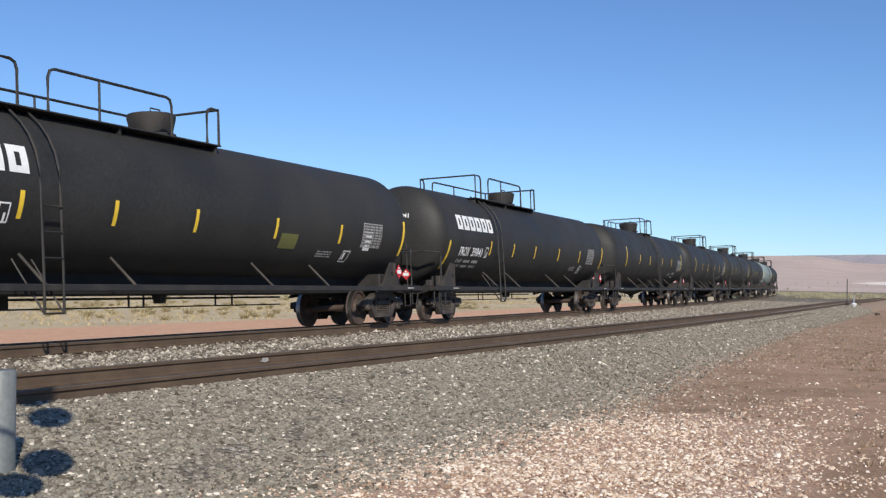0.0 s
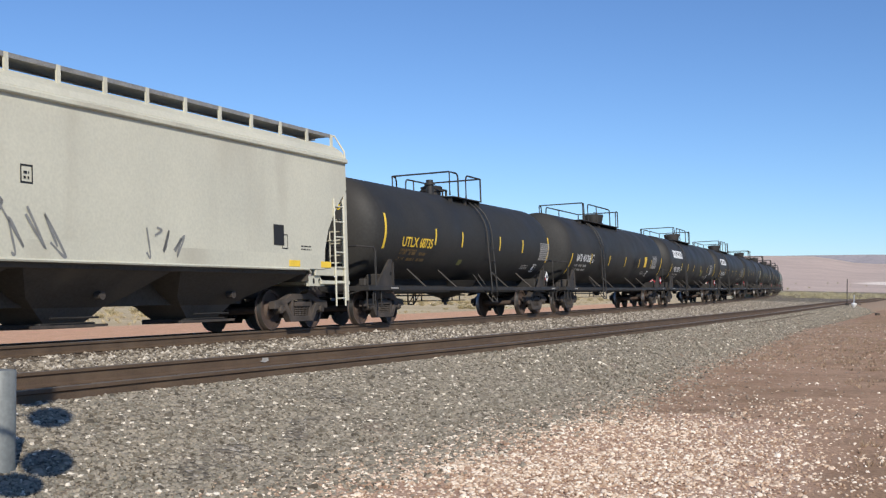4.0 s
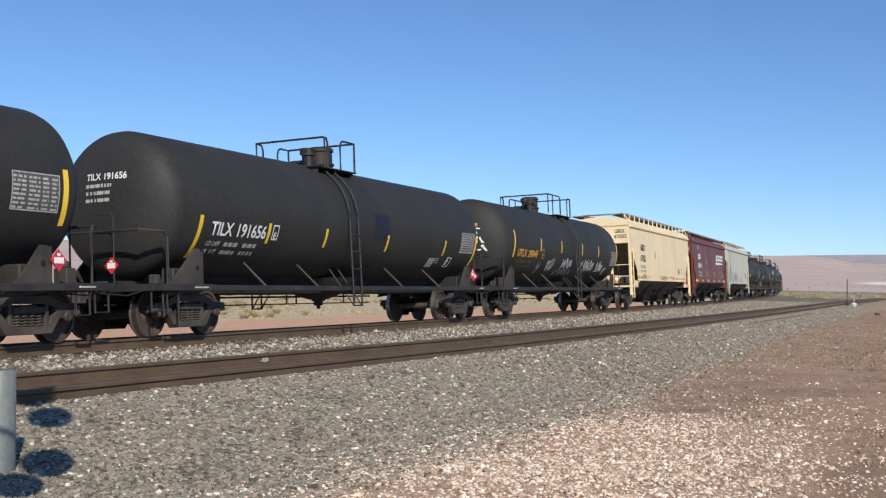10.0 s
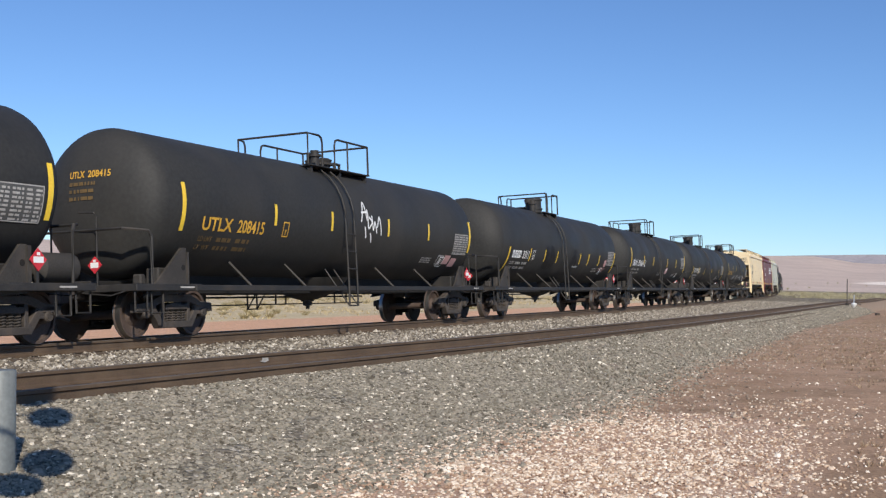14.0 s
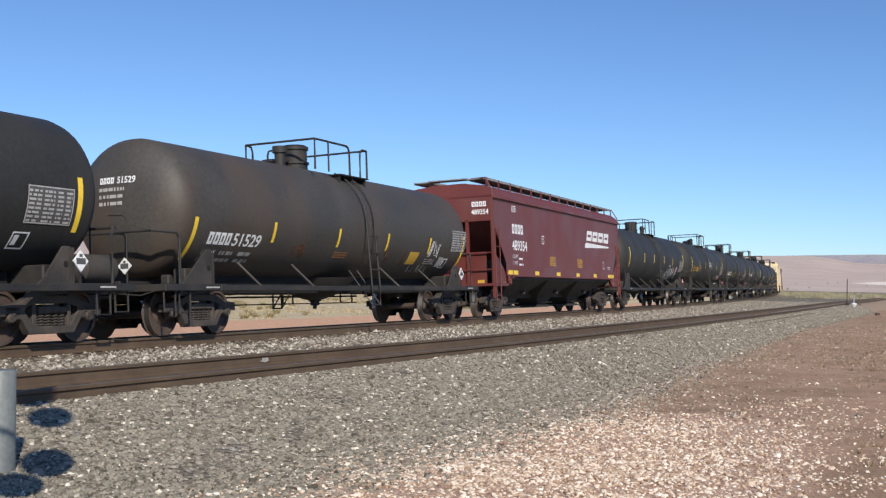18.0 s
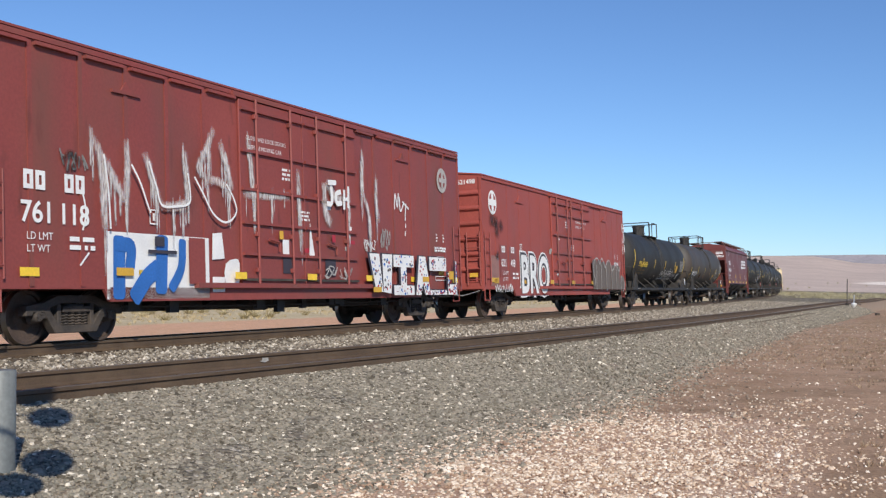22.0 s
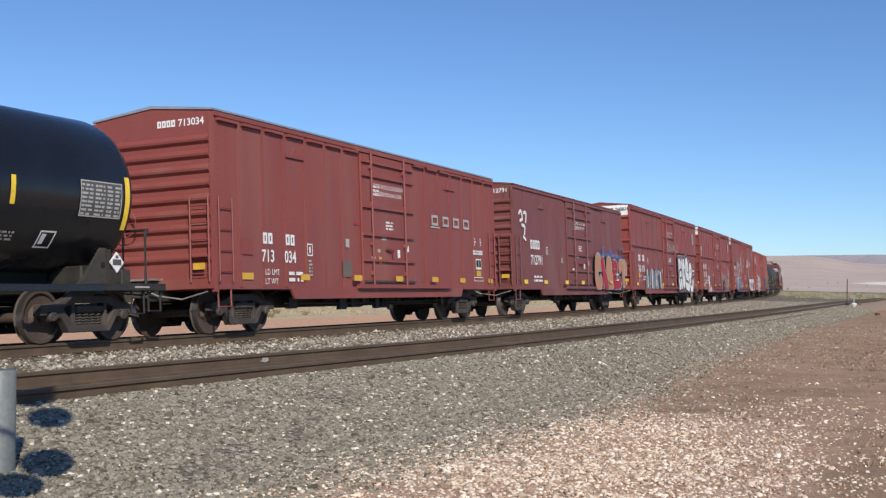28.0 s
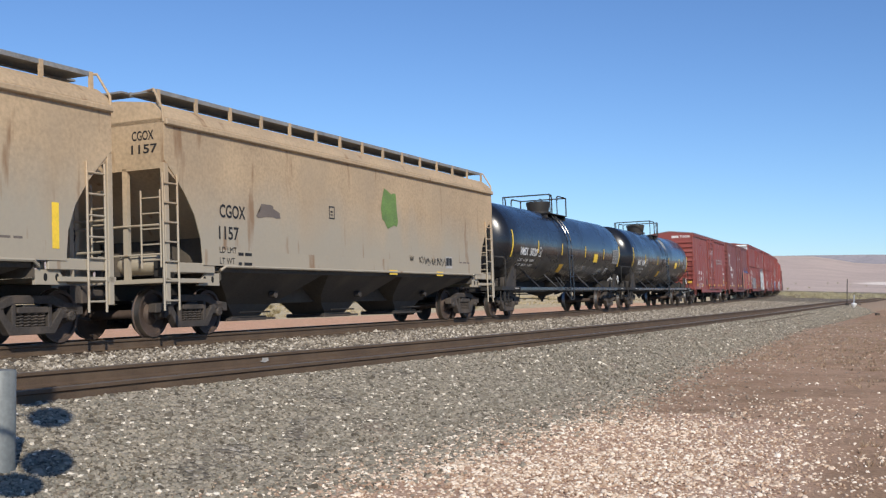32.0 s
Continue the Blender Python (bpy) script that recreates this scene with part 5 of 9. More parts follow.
# ---------------------------------------------------------------- covered hoppers
def hopper_car(label, rear, front, paint, cut="straight", top=4.50, digits="", ink=M_WHITE, logo=False, mark_x=-5.8, mz=2.82, nz=2.25, lh=0.42, cutw=1.15, stripes=(), extras=(), trim=None, seams=False, weights=(), code="#4", cw=1.13, nw=1.5, frame_x=-2.32, cutf=None):
    L = front - rear
    hb = L / 2 - 0.72
    trucks = L - 4.3
    half = trucks / 2
    car = new_car("covered_hopper", label, rear, front, trucks, -0.16 if paint is M_MAROON else 0.0)
    zsill, w = 1.38, 1.55
    # side sheets with the cut-away lower corners
    if cut == "straight":
        lower = [(hb, 3.10), (hb - cutw, 1.78), (hb - cutw, zsill)]
        ahead = [(hb, 3.10), (hb - (cutf or cutw), 1.78), (hb - (cutf or cutw), zsill)]
    else:
        lower = [(hb, 3.30), (hb - 0.28, 3.05), (hb - 0.62, 2.70), (hb - 0.92, 2.30), (hb - 1.10, 1.85), (hb - 1.15, zsill)]
        ahead = lower
    ze = top - 0.35      # the eave, where the roof starts to lean in
    outline = [(hb, ze + 0.06)] + ahead + [(-x, z) for x, z in lower[::-1]] + [(-hb, ze + 0.06)]
    for y in (-1, 1):
        part("side_sheet", slab(bmesh.new(), outline, "y", y * (w - 0.02), y * w), paint, car)
        part("roof_rail", boxes((-hb, hb, y * (w + 0.02) - 0.06, y * (w + 0.02) + 0.06, ze - 0.05, ze + 0.06), bevel=0.02), paint, car)
        part("side_sill", boxes((-hb + cutw, hb - (cutf or cutw), y * w - 0.008, y * w + 0.008, zsill - 0.02, zsill + 0.30)), paint, car)
        part("sill_lip", tube(bmesh.new(), [(-hb + 1.75, y * (w - 0.02), zsill - 0.11), (-hb + 1.9, y * (w + 0.01), zsill - 0.03), (hb - 1.9, y * (w + 0.01), zsill - 0.03), (hb - 1.75, y * (w - 0.02), zsill - 0.11)], 0.03, 6), paint, car)
        for s, a, b in ((-1, -hb - 0.02, -hb + 1.55), (1, hb - 1.55, hb + 0.02)):
            if cut == "curved":
                # the sill runs on to the end over a jacking pad
                part("end_sill", boxes((a, b, y * (w - 0.04) - 0.03, y * (w - 0.04) + 0.03, 1.21, 1.40), bevel=0.01), paint, car)
                x = s * (hb - 1.42)
                pad = part("jacking_pad", slab(bmesh.new(), [(x - 0.36, 0.97), (x + 0.36, 0.97), (x + 0.36, 1.21), (x - s * 0.02 - 0.1, 1.21)] if s < 0 else [(x - 0.36, 0.97), (x + 0.36, 0.97), (x + 0.16, 1.21), (x - 0.36, 1.21)], "y", y * 1.45 - 0.03, y * 1.45 + 0.03), paint, car)
                # pad openings are dark discs, their shade put into the colour
                for q in (-0.14, 0.12):
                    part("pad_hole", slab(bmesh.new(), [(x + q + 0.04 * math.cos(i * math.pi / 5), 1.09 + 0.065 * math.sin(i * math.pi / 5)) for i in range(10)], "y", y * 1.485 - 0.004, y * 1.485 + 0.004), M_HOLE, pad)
            elif paint is M_MAROON:
                # solid web between the sill and the cut-away corner
                web = [(s * (hb + 0.02), 1.00), (s * (hb - 1.22), 1.00), (s * (hb - 1.24), 1.36), (s * (hb - 0.92), 1.66), (s * (hb - 0.28), 2.06), (s * (hb + 0.02), 2.08)]
                web = part("end_web", slab(bmesh.new(), web, "y", y * (w - 0.07) - 0.02, y * (w - 0.07) + 0.02), paint, car)
                part("stencil_lettering", lay(flat_lines(0.24, 0.12, 2, seed=23), on_side(s * (hb - 1.02) - 0.12, 1.06, -w + 0.05, 0.004)), M_DIRTYWHITE, web)
                k = [(s * (hb - 1.46) + 0.10 * math.cos(i * math.pi / 6), y * (w - 0.02), 1.22 + 0.13 * math.sin(i * math.pi / 6)) for i in range(12)]
                part("jacking_lug", tube(bmesh.new(), k, 0.045, 6, True), paint, car)
            else:
                part("end_sill", boxes((a, b, y * (w - 0.05) - 0.05, y * (w - 0.05) + 0.05, 1.00, 1.13), bevel=0.01), paint, car)
                x = s * (hb - 1.45)
                part("jacking_pad", slab(bmesh.new(), [(x - 0.22, 1.0), (x + 0.22, 1.0), (x + 0.26, 1.34), (x - 0.26, 1.34)], "y", y * (w - 0.06) - 0.03, y * (w - 0.06) + 0.03), paint, car)
        # raised strips in darker cream stand in for shaded dents between panels
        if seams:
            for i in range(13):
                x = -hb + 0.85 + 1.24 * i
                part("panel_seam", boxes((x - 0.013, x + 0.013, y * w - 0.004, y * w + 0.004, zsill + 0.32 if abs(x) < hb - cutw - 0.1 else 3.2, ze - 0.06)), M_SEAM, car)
    arch = [(-w, ze), (-w, ze + 0.10), (-1.47, ze + 0.24), (-1.25, top + 0.05), (-0.5, top + 0.14), (0.5, top + 0.14), (1.25, top + 0.05), (1.47, ze + 0.24), (w, ze + 0.10), (w, ze)]
    part("roof", slab(bmesh.new(), arch, "x", -hb, hb), paint, car)
    part("roof_hatch", boxes((-hb + 0.8, hb - 0.8, -0.32, 0.32, top + 0.12, top + 0.24), bevel=0.03), paint, car)
    for s in (-1, 1):
        part("end_sheet", boxes((min(s * (hb - 0.03), s * hb), max(s * (hb - 0.03), s * hb), -w + 0.02, w - 0.02, 3.15, ze + 0.08)), paint, car)
        bm = slab(bmesh.new(), [(s * (hb - 0.02), 3.18), (s * (hb - 2.55), 1.43), (s * (hb - 2.55), 1.53), (s * (hb - 0.02), 3.28)], "y", -w + 0.02, w - 0.02)
        # slope sheets of the cream and pale cars carry their shade as colour
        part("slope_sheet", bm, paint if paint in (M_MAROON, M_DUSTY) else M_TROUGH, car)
        # dark sheet added where the slope sheet lies in shade; closes the gap
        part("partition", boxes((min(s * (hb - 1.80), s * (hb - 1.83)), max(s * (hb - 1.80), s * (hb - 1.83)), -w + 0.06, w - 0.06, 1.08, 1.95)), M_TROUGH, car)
        if paint is M_MAROON:
            ep = part("end_panel", boxes((min(s * (hb - 0.09), s * (hb - 0.06)), max(s * (hb - 0.09), s * (hb - 0.06)), -1.24, 1.24, 1.10, 2.14)), paint, car)
            part("reflective_patch", boxes((min(s * (hb - 0.055), s * (hb - 0.05)), max(s * (hb - 0.055), s * (hb - 0.05)), -1.16, -0.92, 1.12, 1.22)), M_AMBER, ep)
        part("platform", boxes((min(s * (hb - 1.3), s * (hb + 0.05)), max(s * (hb - 1.3), s * (hb + 0.05)), -w, w, 1.02, 1.10)), paint, car)
        part("centre_sill", boxes((min(s * (half - 2.2), s * (L / 2 - 0.78)), max(s * (half - 2.2), s * (L / 2 - 0.78)), -0.2, 0.2, 0.72, 1.05)), M_FRAME, car)
        for y in (-0.62, 0.62):
            part("end_post", boxes((min(s * (hb - 0.10), s * hb), max(s * (hb - 0.10), s * hb), y - 0.05, y + 0.05, 1.10, 3.20)), paint, car)
        for y in (-1, 1):
            part("corner_post", boxes((min(s * (hb - 0.12), s * (hb + 0.01)), max(s * (hb - 0.12), s * (hb + 0.01)), y * (w - 0.05) - 0.05, y * (w - 0.05) + 0.05, 0.62, 3.25 if cut != "straight" else ze), bevel=0.01), paint, car)
        ladder(car, paint, s * (hb - 0.50) - (0.16 if cut == "curved" else 0.0), s * (hb - 0.06) - (0.16 if cut == "curved" else 0.0), 0.50, 3.05 if cut != "straight" else 2.9, -w - 0.02, 7 if cut != "straight" else 6, 0.024 if paint is not M_MAROON else 0.018)
        if cut == "curved":
            ladder(car, paint, -w + 0.08, -w + 0.52, 1.3, 2.75, s * (hb + 0.05), 5, 0.020, "y")
        part("end_rail", tube(bmesh.new(), [(s * (hb + 0.02), -w + 0.05, 2.1), (s * (hb + 0.02), w - 0.05, 2.1)], 0.022, 6), paint, car)
        part("end_rail", tube(bmesh.new(), [(s * (hb + 0.02), -w + 0.05, 1.55), (s * (hb + 0.02), w - 0.05, 1.55)], 0.022, 6), paint, car)
    part("air_reservoir", lathe(bmesh.new(), [(-0.55, 0.0), (-0.5, 0.16), (-0.42, 0.2), (0.42, 0.2), (0.5, 0.16), (0.55, 0.0)], 14, Matrix.Translation((-hb + 0.85, -0.35, 1.42)) @ Matrix.Rotation(math.pi / 2, 4, "Z")), paint, car, smooth=40)
    part("brake_valve", boxes((-hb + 0.5, -hb + 0.8, -1.15, -0.85, 1.12, 1.5), bevel=0.03), M_FRAME, car)
    part("valve_box", boxes((-hb + 0.55, -hb + 0.7, 0.2, 0.6, 1.12, 1.6), bevel=0.03), M_FRAME, car)
    bm = bmesh.new()
    k = [(-hb - 0.08, 0.75 + 0.24 * math.cos(a), 2.0 + 0.24 * math.sin(a)) for a in (i * math.pi / 8 for i in range(16))]
    tube(bm, k, 0.016, 5, True)
    tube(bm, [k[0], k[8]], 0.012, 4)
    tube(bm, [k[4], k[12]], 0.012, 4)
    part("brake_wheel", bm, M_FRAME, car)
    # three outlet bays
    # bays and lining get the underside's shade as a dark colour
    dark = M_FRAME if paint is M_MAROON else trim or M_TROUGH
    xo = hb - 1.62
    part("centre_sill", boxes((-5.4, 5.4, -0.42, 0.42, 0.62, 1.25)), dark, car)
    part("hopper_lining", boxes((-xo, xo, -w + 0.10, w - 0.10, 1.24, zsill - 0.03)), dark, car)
    for i in (-1, 0, 1):
        xc = 4.07 * i - 0.2
        bm = bmesh.new()
        rings = []
        for lo, hi, q, z in ((4.07 * 0.5 if i >= 0 else xo - 4.07 - 0.2, 4.07 * 0.5 if i <= 0 else xo - 4.07 + 0.2, w - 0.06, zsill - 0.04), (1.25, 1.25, 0.78, 0.78), (0.88, 0.88, 0.57, 0.60), (0.52, 0.52, 0.46, 0.34)):
            rings.append([bm.verts.new(v) for v in ((xc - lo, -q, z), (xc + hi, -q, z), (xc + hi, q, z), (xc - lo, q, z))])
        for r0, r1 in zip(rings, rings[1:]):
            for j in range(4):
                bm.faces.new((r0[j], r1[j], r1[(j + 1) % 4], r0[(j + 1) % 4]))
        bm.faces.new(rings[3])
        bm.faces.new(rings[0][::-1])
        bmesh.ops.recalc_face_normals(bm, faces=bm.faces[:])
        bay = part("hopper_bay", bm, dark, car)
        part("outlet_gate", boxes((xc - 0.70, xc + 0.70, -0.56, 0.56, 0.24, 0.34), bevel=0.02), M_FRAME, bay)
        part("gate_rail", boxes((xc - 0.95, xc + 0.95, -0.63, -0.57, 0.25, 0.30)), M_TRUCK, bay)
        part("gate_shaft", tube(bmesh.new(), [(xc - 0.6, -0.70, 0.42), (xc + 0.6, -0.70, 0.42)], 0.02, 5), M_FRAME, bay)
        part("gate_capstan", lathe(bmesh.new(), [(-0.05, 0), (-0.05, 0.08), (0.1, 0.08), (0.1, 0.0)], 10, Matrix.Translation((xc + 0.35, -0.98, 0.80)) @ Matrix.Rotation(math.pi / 2, 4, "Z")), M_TRUCK, bay)
    # running boards on short stanchions
    zr = top + 0.27
    for y in (-1, 1):
        yc = y * 0.98
        rb = part("running_board", boxes((-hb + 0.15, hb - 0.15, yc - 0.28, yc + 0.28, zr, zr + 0.035)), M_GRATE, car)
        for e in (-0.30, 0.30):
            part("board_edge", boxes((-hb + 0.15, hb - 0.15, yc + e - 0.018, yc + e + 0.018, zr - 0.03, zr + 0.05)), M_GRATE, rb)
        n, hw = 14, 0.028 if paint is M_MAROON else 0.045
        for i in range(n + 1):
            x = -hb + 0.2 + (2 * hb - 0.4) * i / n
            part("stanchion", boxes((x - hw, x + hw, yc - 0.33, yc - 0.29, top - 0.02, zr + 0.05)), paint, car)
    for s in (-1, 1):
        x = s * (hb - 0.15)
        part("running_board", boxes((x - 0.25, x + 0.25, -0.68, 0.68, zr, zr + 0.035)), M_GRATE, car)
        part("grab_rail", tube(bmesh.new(), [(s * hb, -w, ze), (s * hb, -w + 0.02, top - 0.1), (s * (hb - 0.05), -w + 0.25, top + 0.30), (s * (hb - 0.35), -0.7, zr + 0.05)], 0.025, 6), paint, car)
    # lettering
    F = lambda x, z: on_side(x, z, -w, 0.014 if z < zsill + 0.3 else 0.008)
    if digits:
        part("owner_mark", lay(fit_text(code, lh, cw), F(mark_x, mz)), ink, car)
        part("car_number", lay(fit_text(digits, lh, nw), F(mark_x - 0.04, nz)), ink, car)
        for k, row in enumerate(weights or ("LD LMT", "LT WT")):
            part("weight_lettering", lay(flat_text(row, 0.125), F(mark_x - 0.05, min(1.98, nz - 0.28) - 0.22 * k)), ink, car)
        if not weights:
            part("weight_bars", lay(flat_lines(0.5, 0.40, 2, fill=0.32, seed=len(digits)), F(mark_x + 0.62, min(1.74, nz - 0.52))), ink, car)
        part("owner_mark", lay(fit_text(code, 0.17, 0.50), on_end(-0.82, ze - 0.30, -hb)), ink, car)
        part("car_number", lay(fit_text(digits, 0.16, 0.60), on_end(-0.80, ze - 0.55, -hb)), ink, car)
    part("test_frame", lay(flat_frame(0.27, 0.30, 0.028), F(frame_x, 2.56)), ink, car)
    part("test_mark", lay(flat_lines(0.12, 0.16, 2, seed=4), F(frame_x + 0.07, 2.63)), ink, car)
    part("small_lettering", lay(flat_lines(0.7, 0.3, 3, seed=12), on_end(0.5, 2.95 + 0.35, -hb)), ink, car)
    if paint is M_DUSTY:
        part("small_lettering", lay(flat_lines(0.85, 0.13, 1, fill=0.3, seed=11), F(hb - 2.9, 1.68)), M_PUTTY, car)
        ib = part("inspection_box", lay(flat_rect(0.47, 0.34), F(hb - 3.97, 1.51)), M_DIRTYWHITE, car)
        for x in (hb - 3.94, hb - 3.72):
            part("inspection_mark", lay(flat_rect(0.19, 0.22), on_side(x, 1.59, -w, 0.02)), M_INK, ib)
        for x in (hb - 7.7, hb - 4.65):
            part("reflective_patch", boxes((x, x + 0.46, -w - 0.016, -w - 0.009, zsill - 0.10, zsill + 0.02)), M_YELLOW, car)
    else:
        part("small_lettering", lay(flat_lines(0.45, 0.14, 2, fill=0.4, seed=11), F(hb - 2.2, 1.78)), ink, car)
        part("inspection_box", lay(flat_frame(0.24, 0.32, 0.022), F(hb - 3.0, 1.78)), ink, car)
    if logo:
        k = flat_bars(4, 0.42, 1.9, 0.30, 0.38)
        for v in k.verts:
            v.co.x += v.co.y * 0.4
        part("logo", lay(k, F(2.85, 2.93)), M_WHITE, car)
        part("logo_swoosh", lay(flat_poly([(0, 0), (3.95, 0.10), (3.98, 0.17), (0.18, 0.22)]), F(2.55, 2.62)), M_WHITE, car)
        part("notice_panel", lay(flat_lines(0.72, 0.36, 5, seed=5), F(-2.35, 1.78)), M_ORANGE, car)
        part("notice_panel", lay(flat_lines(0.72, 0.36, 5, seed=6), F(1.38, 1.78)), M_ORANGE, car)
        part("lettering_panel", lay(flat_lines(0.45, 0.24, 4, seed=8), F(mark_x, 3.54)), M_WHITE, car)
    for x in stripes:
        part("reflective_patch", boxes((x, x + 0.46, -w - 0.016, -w - 0.009, zsill + 0.02, zsill + 0.16)), M_YELLOW, car)
    for nm, bm, x, z, mat in extras:
        part(nm, lay(bm, F(x, z)), mat, car)
    return car


# ---------------------------------------------------------------- boxcars
def box_car(label, rear, front, paint, top=5.03, digits="", style="post", ink=M_WHITE, door=(-1.7, 1.75), rods=((-1.0, 1.35),), white_top=True, ribs=6, herald=True, cols=(-7.0, -6.0), mz=2.3, mh=0.37, nz=1.77, nh=0.36, extras=(), midline=True, notice=None, plate=None):
    L = front - rear
    hb = L / 2 - 0.98
    trucks = L - 5.4 if L < 19 else L - 6.6
    half = trucks / 2
    car = new_car("boxcar", label, rear, front, trucks, *((0.3, -0.05) if L > 19 else (-0.15, -0.15)))
    w, zb = 1.47, 0.90
    body = [(-w, zb), (-w, top - 0.10), (-w + 0.10, top), (0, top + 0.13), (w - 0.10, top), (w, top - 0.10), (w, zb)]
    bm = slab(bmesh.new(), body, "x", -hb, hb)
    part("body", bm, paint, car)
    part("roof", slab(bmesh.new(), [(-w - 0.04, top - 0.06), (-w - 0.04, top - 0.02), (0, top + 0.16), (w + 0.04, top - 0.02), (w + 0.04, top - 0.06), (0, top + 0.10)], "x", -hb - 0.03, hb + 0.03), M_GALV if paint is M_RED4 else paint, car)
    for y in (-1, 1):
        part("side_sill", boxes((-hb + 3.0, hb - 3.0, y * w - 0.03, y * w + 0.03, 0.68, zb + 0.03)), paint, car)
        part("eave_strip", boxes((-hb, hb, y * (w + 0.02) - 0.025, y * (w + 0.02) + 0.025, top - 0.17, top - 0.08)), paint, car)
        # stepped ends of the sill
        for s in (-1, 1):
            xa, xb = sorted((s * (hb - 3.0), s * (hb - 3.7)))
            part("sill_step", slab(bmesh.new(), [(s * (hb - 3.0), 0.68), (s * (hb - 3.0), zb), (s * (hb - 2.85), zb), (s * (hb - 2.95), 0.74)], "y", y * w - 0.03, y * w + 0.03), paint, car)
    # side posts or panels
    n = ribs
    d0, d1 = door
    door_x = (d0 + d1) / 2
    doors = len(rods)
    for a, b in ((-hb, d0), (d1, hb)):
        for i in range(1, n):
            x = a + (b - a) * i / n
            if style == "post":
                part("side_post", boxes((x - 0.05, x + 0.05, -w - 0.022, -w, zb + 0.04, top - 0.18)), paint, car)
            else:
                part("panel_seam", boxes((x - 0.02, x + 0.02, -w - 0.010, -w, zb + 0.04, top - 0.18)), paint, car)
        if midline and style == "post":
            for i in range(n):
                xa, xb = a + (b - a) * i / n + 0.1, a + (b - a) * (i + 1) / n - 0.1
                part("girt", boxes((xa, xb, -w - 0.095, -w, 3.03, 3.09)), paint, car)
        if style == "post":
            for i in range(n):
                xa, xb = a + (b - a) * i / n + 0.1, a + (b - a) * (i + 1) / n - 0.1
                part("eave_bracket", boxes((xa, xb, -w - 0.085, -w, top - 0.26, top - 0.20)), paint, car)
    # doors with battens and locking rods
    # shade is put into the faded red car's door hardware as darker red
    hw = M_RED2 if paint is M_RED1 else paint
    leaves = [(d0, d1)] if doors == 1 else [(d0, door_x), (door_x, d1)]
    for (a, b), pair in zip(leaves, rods):
        dr = part("door", boxes((a + 0.02, b - 0.02, -w - 0.06, -w - 0.01, zb + 0.12, top - 0.22), bevel=0.008), paint, car)
        for z in (1.6, 2.25, 2.95, 3.75, top - 0.45):
            part("batten", boxes((a + 0.04, b - 0.04, -w - 0.125, -w - 0.06, z, z + 0.06)), hw, dr)
        for x in pair:
            rod = part("locking_rod", tube(bmesh.new(), [(x, -w - 0.13, zb + 0.10), (x, -w - 0.13, top - 0.18)], 0.030, 6), hw, dr)
            for z in (1.25, 2.0, 3.0, top - 0.6):
                part("rod_guide", boxes((x - 0.07, x + 0.07, -w - 0.15, -w - 0.06, z, z + 0.10), bevel=0.01), hw, dr)
        part("door_handle", tube(bmesh.new(), [((a + b) / 2 - 0.3, -w - 0.13, 1.95), ((a + b) / 2 + 0.1, -w - 0.13, 1.9), ((a + b) / 2 + 0.1, -w - 0.13, 1.7)], 0.03, 5), hw, dr)
        part("door_rail", boxes((a + 0.05, b - 0.05, -w - 0.12, -w - 0.06, zb + 0.17, zb + 0.22)), M_TRUCK, dr)
    part("door_track", boxes((d0 - 1.6 if doors == 2 else d0 - 0.3, d1 + 2.4, -w - 0.14, -w, zb + 0.02, zb + 0.12)), paint, car)
    part("door_guide", boxes((d0 - 0.2, d1 + 2.2, -w - 0.09, -w, top - 0.20, top - 0.10)), paint, car)
    for x in (d0 - (hb + d0) * 0.5, d1 + (hb - d1) * 0.42):
        br = part("hook_plate", boxes((x - 0.38, x + 0.38, -w - 0.05, -w, top - 0.72, top - 0.66)), paint, car)
        part("hook", slab(bmesh.new(), [(x - 0.14, top - 0.66), (x + 0.14, top - 0.66), (x, top - 0.48)], "y", -w - 0.04, -w - 0.001), paint, br)
    rnd = random.Random(len(label))
    for _ in range(7):
        x, z = rnd.uniform(d0 - 1.0, d1 + 1.0), rnd.uniform(1.3, 2.9)
        inside = d0 < x < d1
        part("stencil_patch", lay(flat_rect(rnd.uniform(0.10, 0.30), rnd.uniform(0.06, 0.22)), on_side(x, z, -w, 0.068 if inside else 0.028)), rnd.choice((M_DIRTYWHITE, M_DIRTYWHITE, M_WHITE, M_CRIMSON)), car)
    # ends with pressed horizontal ribs
    for s in (-1, 1):
        k = 9 if paint in (M_RED4, M_RED3) else 6
        for i in range(k):
            z = 1.55 + (top - 0.62 - 1.55) * i / (k - 1)
            bm = slab(bmesh.new(), [(s * hb, z - 0.11), (s * (hb + 0.075), z - 0.045), (s * (hb + 0.085), z), (s * (hb + 0.05), z + 0.05), (s * hb, z + 0.09)], "y", -w + 0.07, w - 0.07)
            part("end_rib", bm, paint, car)
        for y in (-1, 1):
            part("corner_post", boxes((min(s * (hb - 0.04), s * (hb + 0.05)), max(s * (hb - 0.04), s * (hb + 0.05)), y * (w - 0.02) - 0.04, y * (w - 0.02) + 0.04, zb - 0.05, top - 0.1)), paint, car)
        ladder(car, paint, -w + 0.06, -w + 0.50, 1.05, 2.75, s * (hb + 0.13), 5, 0.022, "y")
        ladder(car, paint, s * (hb - 0.55), s * (hb - 0.08), 1.05, 2.75, -w - 0.05, 4, 0.018)
        part("step", tube(bmesh.new(), [(s * (hb - 0.10), -w + 0.02, zb), (s * (hb - 0.10), -w + 0.02, 0.55), (s * (hb - 0.55), -w + 0.02, 0.55), (s * (hb - 0.55), -w + 0.02, zb)], 0.02, 5), paint, car)
